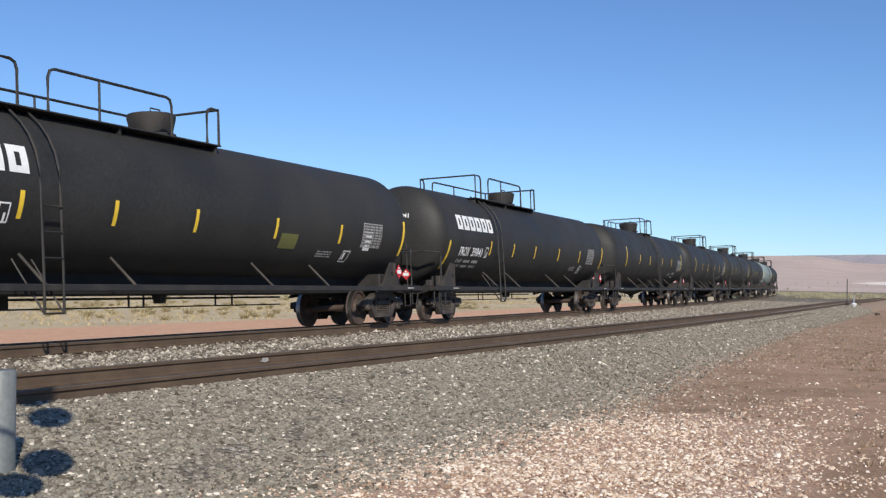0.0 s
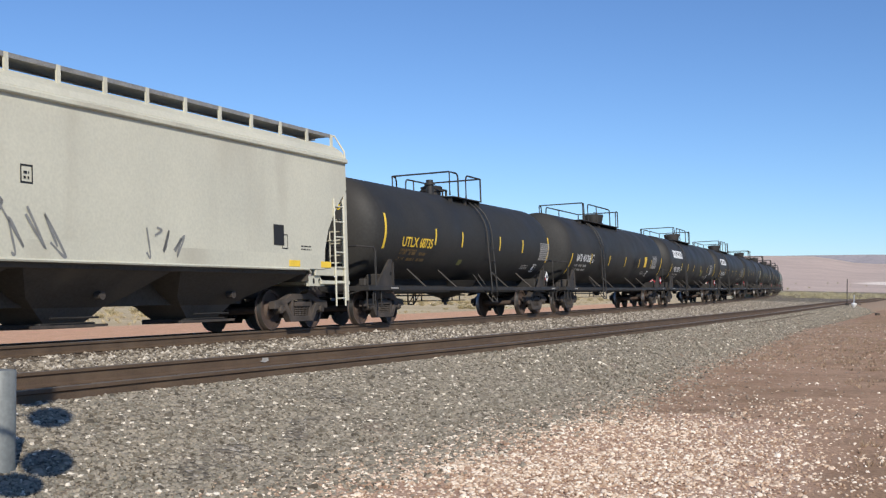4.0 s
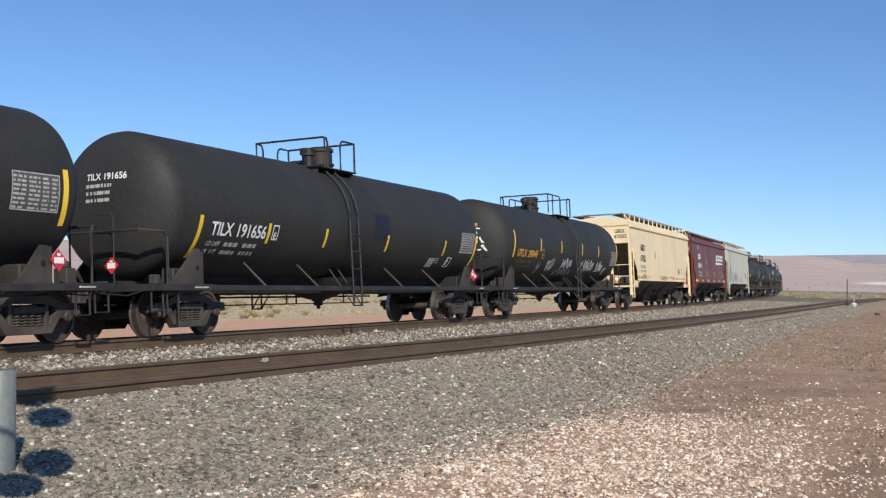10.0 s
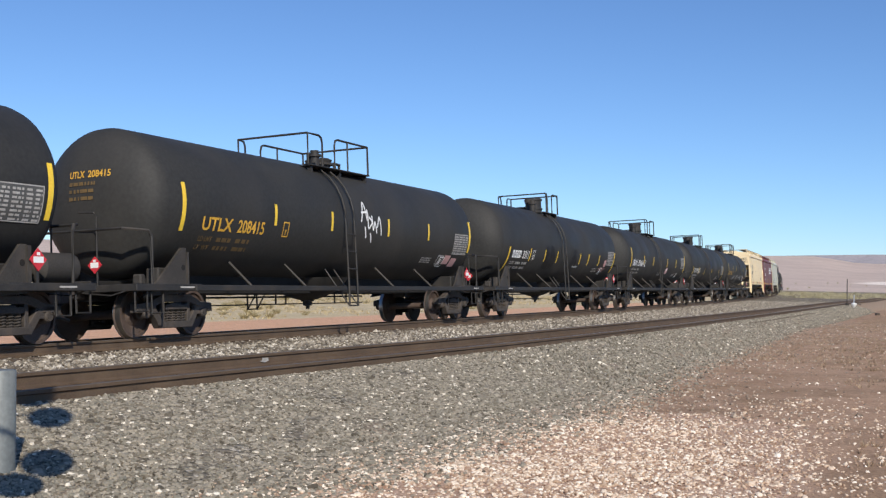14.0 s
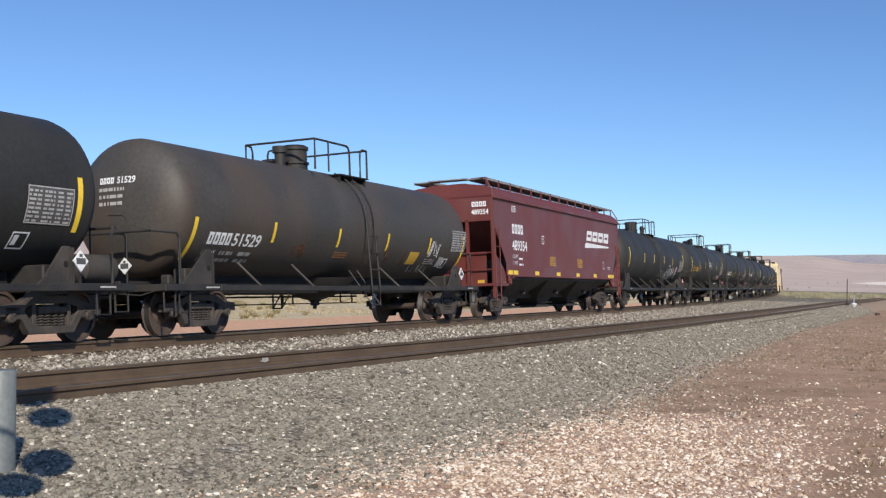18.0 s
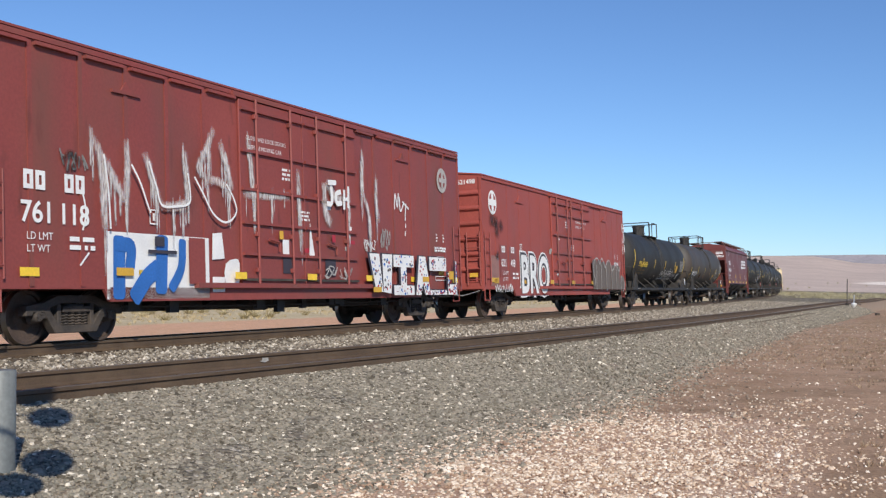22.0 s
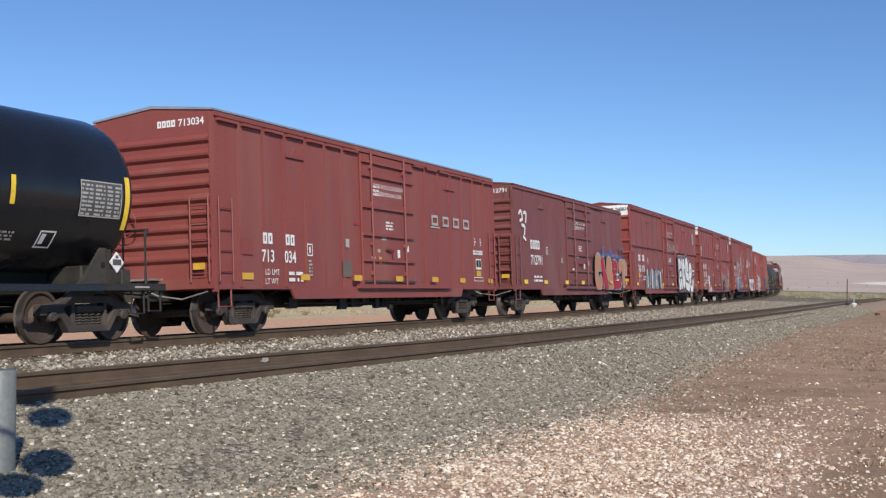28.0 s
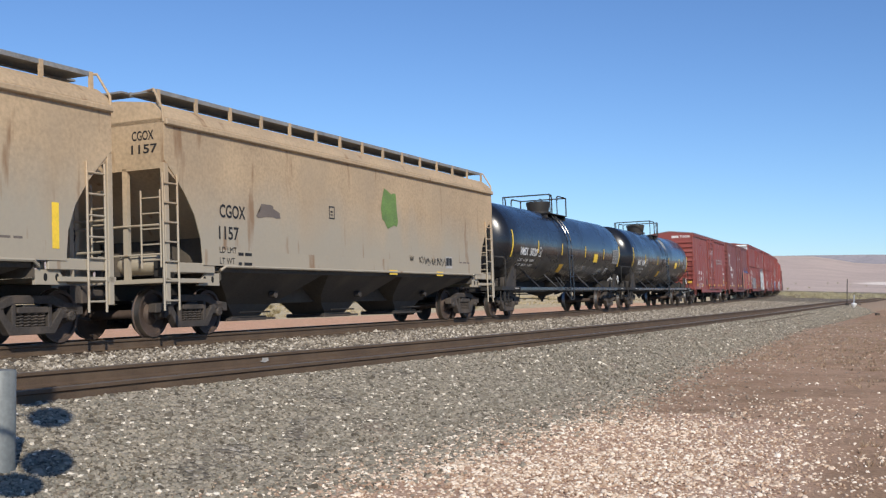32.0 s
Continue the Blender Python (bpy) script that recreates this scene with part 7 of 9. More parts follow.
tank_car("black tank car with yellow stripes and red placard", 60.7, 78.8, back=0.12, fore=0.27, stripes=(-4.45, -2.70, -1.15, 2.06, 3.35, 5.10), sv=-0.47, fv=-0.54, pv=-0.34, low=True, rear_stripe=-6.75, ident=(("#4", -6.38, -5.48), ("33111", -5.28, -4.43)), mark_v=-0.62, mark_h=0.27, dome="stack", ladder_x=-0.66, rails=((-1.02, -0.86), (-0.27, 0.48)), dome_x=0.40, vent_x=-0.8, klass="E",
         extras=bent(patch("red_label", 6.05, -0.72, 0.35, 0.3, M_PINKSIGN) + scrawl(5.45, -1.0, 1.0, 0.22, 6, 0.03, M_PINKSIGN, 167) + [("small_lettering", flat_lines(0.7, 0.08, 1, fill=0.95, seed=29), 1.3, -0.85, M_DIRTYWHITE), ("touch_up_paint", flat_poly(blob(0, 0, 1.3, 0.9, 13, 22, 0.15)), -2.1, -0.55, M_TOUCHUP), ("touch_up_paint", flat_poly(blob(0, 0, 0.9, 0.8, 14, 22, 0.15)), 1.2, -0.55, M_TOUCHUP)]))
tank_car("black tank car with white scrawl beside the ladder", 42.4, 60.7, back=0.28, fore=0.12, stripes=(-3.60, -1.07, 1.98, 4.56), sv=-0.09, fv=-0.11, pv=-0.36, ident=(("UTLX", -6.25, -5.20), ("208415", -5.01, -4.01)), mark_v=-0.54, mark_h=0.26, mark_col=M_ORANGE, dome="low", ladder_x=-0.37, rails=((-1.32, -0.62), (0.0, 1.8)), dome_x=0.9, vent_x=0.1, klass="Y", kx=0.75,
         extras=bent(pen([[(0.42, 0.0), (0.62, 0.5), (0.72, 0.05)], [(0.45, 0.22), (0.75, 0.25)], [(0.78, 0.3), (0.8, -0.15), (1.0, 0.0), (0.85, 0.12)], [(1.0, 0.15), (1.08, -0.2), (1.15, 0.02), (1.28, -0.25)], [(1.3, -0.1), (1.42, 0.15), (1.55, -0.3)], [(0.62, -0.15), (0.72, -0.4)], [(0.95, -0.3), (1.05, -0.5)]], 0.05, M_WHITE, 0.03) + patch("pink_label", 6.1, -1.02, 0.42, 0.30, M_PINKSIGN) + patch("pink_label", 6.62, -1.10, 0.42, 0.30, M_PINKSIGN) + [("test_box", flat_frame(0.42, 0.32, 0.035), 5.6, -1.05, M_DIRTYWHITE)]))
tank_car("black tank car with wide white scrawl", 24.5, 42.4, back=0, fore=0.28, stripes=(-3.5, -1.0, 1.76, 4.30), sv=-0.09, fv=-0.13, pv=-0.36, dome="stack", ladder_x=0.1, rails=((-1.35, 0.3), (0.9, 1.7)), vent_x=1.4, front_tank=True,
         extras=bent(pen([[(3.05, -0.72), (2.75, -0.88), (3.05, -0.95), (2.85, -1.12)], [(3.25, -0.55), (3.05, -0.95), (3.35, -1.0), (3.5, -0.7)], [(3.4, -0.42), (3.75, -0.40), (3.62, -0.95), (3.45, -1.05)], [(3.95, -0.55), (3.75, -0.85), (3.95, -1.0), (4.1, -0.75), (3.95, -0.55)], [(4.35, -0.55), (4.2, -0.85), (4.35, -1.0), (4.5, -0.75), (4.38, -0.5)], [(4.62, -0.45), (4.55, -0.95), (4.68, -0.7), (4.85, -0.95)], [(3.6, -1.15), (3.95, -1.2), (4.3, -1.12)], [(4.95, -0.5), (4.8, -0.7), (5.0, -0.85), (4.82, -1.05)], [(5.1, -0.45), (5.05, -0.85), (5.25, -0.62)], [(4.4, -1.05), (4.75, -1.25), (4.85, -1.0)]], 0.05, M_WHITE, 0.03)
                     + scrawl(0.9, -1.2, 1.4, 0.5, 4, 0.04, M_DULLGREY, 68) + patch("pink_label", 5.52, -0.75, 0.44, 0.34, M_PINKSIGN) + [("test_box", flat_frame(0.44, 0.34, 0.035), 5.55, -1.12, M_DIRTYWHITE)]))
hopper_car("dark maroon three-bay covered hopper with white lettering", 6.3, 24.5, M_MAROON, "straight", 4.27, "489354", lh=0.33, mz=2.80, nz=2.24, nw=1.6, frame_x=-3.28, logo=True, mark_x=-6.56, stripes=(-7.1, -6.55, -4.2, -1.55, 1.15, 3.8, 6.2, 6.75))
tank_car("rust-streaked black tank car with white lettering", -10.6, 6.3, M_RUSTY, back=0.05, fore=0.0, stripes=(-3.85, -0.90, 1.78, 4.50), sv=-0.43, fv=-0.55, pv=-0.22, low=True, rear_stripe=-6.75, front_stripe=7.2, ident=(("#4", -6.22, -5.42), ("51529", -5.34, -4.30)), mark_v=-0.79, mark_h=0.27, dome="stack", sign="white", ladder_x=0.49, rails=((-1.35, 0.42), (1.0, 1.38)), dome_x=-0.67,
         extras=bent(patch("yellow_label", 3.35, -1.04, 0.6, 0.40, M_AMBER) + patch("white_box", 5.45, -1.08, 0.30, 0.34, M_DIRTYWHITE) + [("small_lettering", flat_lines(0.7, 0.2, 3, seed=19), -0.9, -0.95, M_OCHRE)] + scrawl(4.55, -0.75, 0.7, 0.45, 5, 0.03, M_WHITE, 69) + scrawl(3.7, -1.4, 1.4, 0.35, 5, 0.03, M_DIRTYWHITE, 169) + mist([[(-2.9, -0.9), (-2.6, -0.75), (-2.3, -0.95)], [(-2.5, -0.6), (-2.4, -1.0)], [(1.9, -0.55), (2.0, -1.0)], [(3.0, -0.6), (3.1, -1.1)]], 0.30, M_MISTRUST, 0.03, 71)), **RS)
tank_car("black tank car with yellow lettering and white scrawl", -27.9, -10.6, back=0.25, fore=0.2, stripes=(-4.63, -1.67, 1.28, 4.30), sv=-0.30, fv=-0.26, pv=-0.31, rear_stripe=-6.72, front_stripe=7.0, ident=(("UTLX", -5.68, -4.66), ("660851", -4.50, -3.50)), mark_v=-0.50, mark_h=0.26, mark_col=M_YELLOW, dome="stack", sign="white", ladder_x=-0.49, rails=((-1.02, -0.88), (-0.21, 1.11)), dome_x=0.90, front_tank=True,
         extras=bent(pen([[(0.85 + 0.5 * k + 0.2 * math.cos(a * 0.9), -1.0 + 0.2 * math.sin(a * 0.9)) for a in range(7)] for k in range(7)] + [[(1.0 + 0.55 * k, -0.80), (1.15 + 0.55 * k, -0.62), (1.3 + 0.55 * k, -0.78)] for k in range(6)] + [[(0.75, -1.25), (0.68, -0.95), (0.85, -0.75)], [(1.6, -0.7), (1.68, -0.5)], [(3.1, -0.7), (3.2, -0.5)], [(3.9, -1.2), (4.3, -1.1), (4.45, -0.85)]], 0.045, M_WHITE, 0.03)
                     + pen([[(-1.2, -1.25), (-1.0, -1.15)], [(-0.85, -1.15), (-0.7, -0.95), (-0.55, -1.1)]], 0.04, M_DIRTYWHITE, 0.03) + patch("yellow_label", 4.6, -0.72, 0.55, 0.42, M_AMBER) + pen([[(4.85 + 0.2 * math.cos(a), -1.02 + 0.16 * math.sin(a)) for a in range(7)]], 0.035, M_DIRTYWHITE, 0.03) + [("small_lettering", flat_lines(0.95, 0.06, 1, fill=0.95, seed=34), -5.6, -0.62, M_DIMINK)]), **RS)
DULL = [([(3.62, 0.95), (3.55, 1.85)], 0.75, False), ([(4.35, 0.95), (4.3, 1.85)], 0.75, False), ([(5.0, 0.95), (4.95, 1.78)], 0.75, False), ([(5.8, 0.95), (5.78, 1.75)], 0.85, False), ([(6.7, 0.95), (6.7, 1.62)], 0.85, False), ([(7.45, 0.95), (7.45, 1.70)], 0.65, False), ([(8.1, 0.85), (8.2, 1.2)], 0.75, False)]
box_car("faded red boxcar with round white herald and white graffiti", -48.7, -27.9, M_RED1, 4.62, "621498", "panel", door=(-2.1, 3.3), rods=((-1.57, -0.17), (0.38, 2.0)), notice=1.14, white_top=False, herald=False, cols=(-7.70, -6.76), mz=2.13, mh=0.21, nz=1.67, nh=0.24,
        extras=patch("pale_patch", -7.88, 1.33, 0.76, 1.05, M_RED4, 0.012) + patch("pale_patch", -6.95, 1.33, 0.76, 1.0, M_RED4, 0.012) + patch("faded_panel", -8.85, 1.02, 0.86, 0.98, M_FADE, 0.012) + patch("amber_patch", -8.81, 1.13, 0.72, 0.15, M_AMBER, 0.03)
        + mist([[(-8.85, 3.2), (-8.4, 3.15), (-8.0, 3.1)], [(-8.3, 3.2), (-8.1, 2.9), (-8.2, 2.6)], [(-7.8, 3.2), (-7.6, 2.8)]], 0.5, M_MISTDARK, 0.02, 172) + mist([[(-8.4, 2.1), (-8.2, 1.95), (-8.1, 2.1), (-8.05, 1.85)]], 0.22, M_MISTDARK, 0.03, 174)
        + [("herald", flat_disc(0.40), -8.45, 3.74, M_WHITE, 0.02), ("herald_field", flat_disc(0.315), -8.45, 3.74, M_RED1, 0.023), ("herald_cross", flat_rect(0.20, 0.70), -8.55, 3.39, M_WHITE, 0.026), ("herald_cross", flat_rect(0.70, 0.20), -8.80, 3.64, M_WHITE, 0.028)]
        + scrawl(-8.42, 0.80, 1.75, 0.26, 11, 0.04, M_WHITE, 73, 0.02) + patch("white_patch", -5.95, 0.66, 3.3, 0.34, M_WHITE, 0.018) + fat_word("BRO", -5.85, 0.80, 1.28, 0.86, 0.022)
        + fat_piece(DULL, M_PUTTY, 0.145, foot=0.90) + pen([[(3.3, 1.05), (3.45, 1.3), (3.22, 1.55), (3.28, 2.0), (3.6, 2.2), (4.0, 2.18), (4.25, 1.98), (4.5, 2.2), (4.75, 2.18), (5.1, 1.85), (5.3, 1.95), (5.6, 2.15), (5.95, 2.1), (6.3, 1.75), (6.7, 1.85), (7.0, 2.1), (7.35, 1.85), (7.7, 1.75), (7.85, 2.15)], [(3.62, 0.9), (3.7, 1.9)], [(4.4, 0.88), (4.45, 1.95)], [(5.32, 0.85), (5.3, 1.9)], [(6.22, 0.9), (6.2, 1.95)], [(7.08, 0.9), (7.06, 2.0)], [(7.9, 0.85), (7.95, 1.5), (8.15, 1.3)], [(8.3, 0.8), (8.55, 1.0), (8.5, 1.35)]], 0.06, M_DIRTYWHITE, 0.20)
        + scrawl(9.15, 2.55, 0.5, 0.45, 3, 0.05, M_WHITE, 76, 0.02) + scrawl(9.15, 3.05, 0.5, 0.45, 3, 0.05, M_WHITE, 77, 0.02) + [("small_herald", flat_disc(0.24), 9.42, 3.78, M_WHITE, 0.02), ("small_herald", flat_disc(0.17), 9.42, 3.78, M_RED1, 0.025), ("herald_cross", flat_rect(0.36, 0.08), 9.24, 3.74, M_WHITE, 0.03)])
HAZE = [[(-6.9, 3.5), (-6.66, 3.15), (-6.6, 2.3), (-6.58, 1.9)], [(-6.6, 3.15), (-6.35, 2.85), (-6.05, 2.42)], [(-6.03, 2.42), (-5.97, 3.0), (-5.98, 3.55)], [(-5.48, 3.38), (-5.3, 2.95), (-5.06, 2.45)], [(-5.06, 2.44), (-4.6, 2.45), (-4.22, 2.55)], [(-4.22, 2.55), (-4.25, 3.0), (-4.31, 3.55)], [(-3.31, 4.1), (-3.55, 3.7), (-3.86, 3.25), (-3.58, 3.07)], [(-3.58, 3.07), (-3.1, 3.02), (-2.8, 2.85)], [(-3.15, 3.85), (-2.9, 3.4), (-2.75, 2.9)], [(-2.11, 4.1), (-2.0, 3.3), (-1.9, 2.5)], [(-2.35, 2.86), (-1.4, 2.9), (-0.5, 2.94)], [(-0.12, 3.6), (-0.1, 2.7), (-0.06, 1.9)], [(3.04, 4.35), (2.98, 3.7), (2.97, 3.2)], [(3.0, 3.3), (3.3, 2.8), (3.35, 2.2)], [(3.77, 3.75), (3.72, 3.2), (3.84, 2.6)], [(2.2, 3.3), (2.25, 2.9), (2.22, 2.5)]]
box_car("tall oxide red boxcar with blue and white graffiti", -69.5, -48.7, M_RED2, 5.08, "761118", door=(-2.4, 2.7), rods=((-1.84, -0.45), (0.71, 2.09)), plate=(-5.31, 2.08), midline=False, cols=(-8.42, -7.50), mz=2.49, mh=0.31, nz=1.97, nh=0.33,
        extras=mist(HAZE, 0.22, M_MIST, 0.075, 80) + pen([[(-5.88, 3.1), (-5.65, 2.8), (-5.45, 2.4), (-5.38, 2.3)], [(-6.62, 3.2), (-6.52, 2.6), (-6.48, 1.95)], [(-5.4, 3.2), (-5.2, 2.75), (-5.05, 2.44), (-4.6, 2.45), (-4.25, 2.52), (-4.18, 2.7), (-4.25, 3.1)], [(-2.95, 3.0), (-2.72, 2.75), (-2.62, 2.5), (-2.8, 2.3), (-3.1, 2.24), (-3.45, 2.4), (-3.75, 2.75), (-4.02, 3.05)]], 0.045, M_WHITE, 0.11) + runs(HAZE, 7, 0.75, 81, 0.08)
        + patch("white_patch", -6.5, 0.72, 3.0, 1.18, M_WHITE, 0.03) + fat_piece([([(-6.2, 0.85), (-6.18, 1.7)], 0.32, False), ([(-6.15, 1.68), (-5.88, 1.65), (-5.9, 1.35)], 0.26, False), ([(-5.75, 0.8), (-5.45, 1.1), (-5.2, 1.25)], 0.34, False), ([(-5.0, 1.75), (-5.05, 0.95)], 0.34, False), ([(-4.72, 0.95), (-4.45, 1.3), (-4.4, 1.75)], 0.22, False)], M_BLUE, 0.034) + patch("maroon_panel", -4.22, 1.0, 0.52, 0.88, M_RED2, 0.085) + patch("amber_patch", -6.32, 1.13, 0.46, 0.14, M_AMBER, 0.09) + patch("grey_bar", -5.45, 1.55, 0.85, 0.06, M_DARKSPRAY, 0.09) + patch("dark_label", -5.25, 1.68, 0.28, 0.18, M_DARKSPRAY, 0.09)
        + [("white_block", flat_poly([(0.05, 0), (0.48, 0.03), (0.40, 0.55), (0.08, 0.52)]), -3.45, 1.48, M_WHITE, 0.034)] + patch("white_patch", -3.4, 0.84, 0.42, 0.3, M_WHITE, 0.034) + [("white_block", flat_poly(blob(0.25, 0.30, 0.5, 0.62, 382, 14, 0.12)), -2.95, 0.92, M_WHITE, 0.034)] + patch("amber_patch", -3.38, 0.9, 0.36, 0.12, M_AMBER, 0.04)
        + fat_piece([([(1.3, 3.38), (1.32, 2.95), (1.12, 2.9)], 0.12, False), ([(1.72, 3.22), (1.52, 3.15), (1.55, 2.95), (1.75, 2.95)], 0.12, False), ([(1.92, 3.25), (1.9, 2.85)], 0.10, False), ([(2.12, 3.35), (2.1, 2.9)], 0.10, False), ([(1.9, 3.05), (2.1, 3.08)], 0.08, False), ([(1.15, 3.4), (1.45, 3.42)], 0.12, False)], M_WHITE, 0.14) + mist([[(0.95, 3.0), (1.1, 2.6), (1.3, 2.42)], [(1.0, 3.4), (1.02, 2.9)], [(1.1, 3.45), (1.5, 3.1), (2.1, 3.0)]], 0.3, M_MIST, 0.128, 85)
        + [("white_wedge", flat_poly([(0, 0), (0.26, 0.02), (0.06, 0.85)]), 0.32, 1.60, M_WHITE, 0.078)] + patch("white_patch", -0.82, 1.66, 0.27, 0.32, M_WHITE, 0.078) + patch("dark_patch", -0.82, 1.24, 0.36, 0.34, M_DARKSPRAY, 0.078) + patch("red_label", -1.02, 1.98, 0.16, 0.18, M_ORANGE, 0.13) + patch("red_label", 1.32, 2.0, 0.16, 0.18, M_CRIMSON, 0.13) + patch("dark_patch", 1.05, 1.2, 0.5, 0.4, M_DARKSPRAY, 0.078) + scrawl(0.9, 1.15, 1.4, 0.25, 6, 0.035, M_DIRTYWHITE, 187, 0.13)
        + mist([[(-7.55, 3.0), (-7.3, 3.15), (-7.1, 2.95)], [(-7.5, 2.85), (-7.2, 2.95)]], 0.18, M_MISTDARK, 0.03, 88) + scrawl(-7.6, 2.85, 0.65, 0.35, 5, 0.035, M_DULLGREY, 89) + pen([[(-7.15, 1.3), (-6.95, 1.5)], [(-7.1, 2.6), (-7.0, 2.2), (-7.08, 1.9)]], 0.04, M_WHITE, 0.03)
        + scrawl(3.1, 1.92, 0.65, 0.22, 6, 0.035, M_WHITE, 286) + scrawl(4.05, 1.95, 0.6, 0.5, 6, 0.035, M_DIRTYWHITE, 287) + pen([[(4.95, 3.05), (5.0, 3.45), (5.12, 3.1), (5.2, 3.45)], [(5.25, 3.35), (5.3, 3.0), (5.5, 3.2)], [(5.45, 3.25), (5.8, 3.1)], [(5.65, 3.2), (5.6, 2.9)], [(5.6, 2.85), (5.58, 2.78)], [(5.6, 2.66), (5.58, 2.58)], [(5.58, 2.45), (5.56, 2.36)]], 0.055, M_WHITE, 0.03)
        + dotted_piece(3.15, 0.74, 1.06, 89, 0.15) + patch("amber_patch", 6.3, 1.10, 0.42, 0.14, M_AMBER, 0.175) + patch("amber_patch", 8.15, 1.18, 0.34, 0.24, M_AMBER, 0.175) + patch("amber_patch", 3.3, 0.82, 0.45, 0.13, M_AMBER, 0.175))
box_car("tall oxide red boxcar with grey faded graffiti", -87.53, -69.5, M_RED2, 5.08, "728824", cols=(-7.0, -6.06), mz=2.27, mh=0.31, nz=1.74, nh=0.33,
        extras=scrawl(-7.88, 3.4, 0.5, 0.4, 4, 0.045, M_WHITE, 90) + pen([[(-7.7, 3.4), (-7.6, 3.15), (-7.5, 3.1)]], 0.04, M_WHITE, 0.03) + fat_piece([([(-4.75, 0.82), (-4.72, 1.72), (-4.4, 1.72), (-4.42, 1.38), (-4.68, 1.32)], 0.17, False), ([(-4.22, 1.75), (-4.2, 0.92), (-3.95, 0.80)], 0.19, False)], M_WHITE, 0.03, M_SLATE, 0.04) + [("white_block", flat_poly([(0, 0.05), (0.22, 0.0), (0.2, 0.42), (0.0, 0.38)]), -5.15, 1.42, M_WHITE, 0.03), ("white_block", flat_poly([(0.2, 0), (0.42, 0.2), (0.24, 0.42), (0.0, 0.2)]), -3.85, 0.72, M_WHITE, 0.06)] + patch("dark_patch", -3.95, 1.3, 0.42, 0.40, M_DARKSPRAY) + patch("white_patch", -6.35, 0.9, 0.16, 0.55, M_WHITE)
        + fat_piece([([(2.45, 0.98), (2.4, 1.8), (2.8, 1.9), (2.85, 1.1)], 0.38, False), ([(3.35, 1.8), (3.2, 1.2), (3.6, 1.0), (3.75, 1.7), (3.4, 1.85)], 0.30, False), ([(4.1, 1.75), (4.1, 1.05), (4.55, 1.0), (4.6, 1.75)], 0.30, False), ([(5.0, 1.75), (5.05, 1.0)], 0.32, False), ([(5.6, 1.6), (5.3, 1.35), (5.8, 0.98)], 0.30, False)], M_FADE, 0.03, M_HAZE, 0.045) + runs([[(2.3, 1.9), (4.0, 1.9), (6.0, 1.6)]], 26, 0.9, 93, 0.06) + [("dark_shape", flat_poly([(0, 0), (1.0, 0), (0.95, 0.5), (0.8, 0.78), (0.45, 0.86), (0.15, 0.70), (0.35, 0.52), (0.1, 0.35)]), 2.42, 0.80, M_DARKSPRAY, 0.15)] + pen([[(4.25, 2.72), (4.2, 2.55), (4.4, 2.75), (4.45, 2.55), (4.65, 2.7)]], 0.035, M_DIRTYWHITE, 0.03))
KLINE = [([(2.60, 2.5), (2.58, 1.7), (2.62, 1.08)], 0.48, False), ([(3.22, 2.52), (2.98, 1.8), (3.18, 1.08)], 0.42, False), ([(2.72, 1.78), (3.0, 1.82)], 0.36, False)]
OLINE = [([(3.86, 2.52), (3.62, 2.1), (3.66, 1.35), (3.9, 1.16), (4.12, 1.35), (4.12, 2.1)], 0.44, True)]
SLINE = [([(5.2, 2.15), (5.08, 2.52), (4.76, 2.56), (4.64, 2.1), (4.85, 1.72), (5.45, 1.62), (5.78, 1.30), (5.5, 1.0), (4.66, 1.12)], 0.46, False)]
ELINE = [([(6.02, 1.72), (6.36, 1.82), (6.38, 2.22), (6.02, 2.32), (5.80, 1.95), (6.0, 1.45), (6.2, 1.0), (6.72, 0.90), (6.98, 1.35)], 0.38, False)]
GREYS = [([(-6.35, 0.98), (-6.28, 1.72)], 0.46, False), ([(-5.98, 1.4), (-5.85, 1.0)], 0.34, False), ([(-5.62, 0.95), (-5.48, 1.72)], 0.46, False), ([(-5.0, 1.75), (-5.1, 1.2), (-4.85, 0.95), (-4.6, 1.3), (-4.75, 1.72)], 0.44, False), ([(-4.1, 1.7), (-4.2, 1.3), (-4.05, 0.95)], 0.48, False), ([(-3.6, 0.92), (-3.65, 1.68), (-3.2, 1.68)], 0.46, False), ([(-3.0, 1.5), (-2.9, 1.15), (-2.65, 0.92)], 0.44, False)]
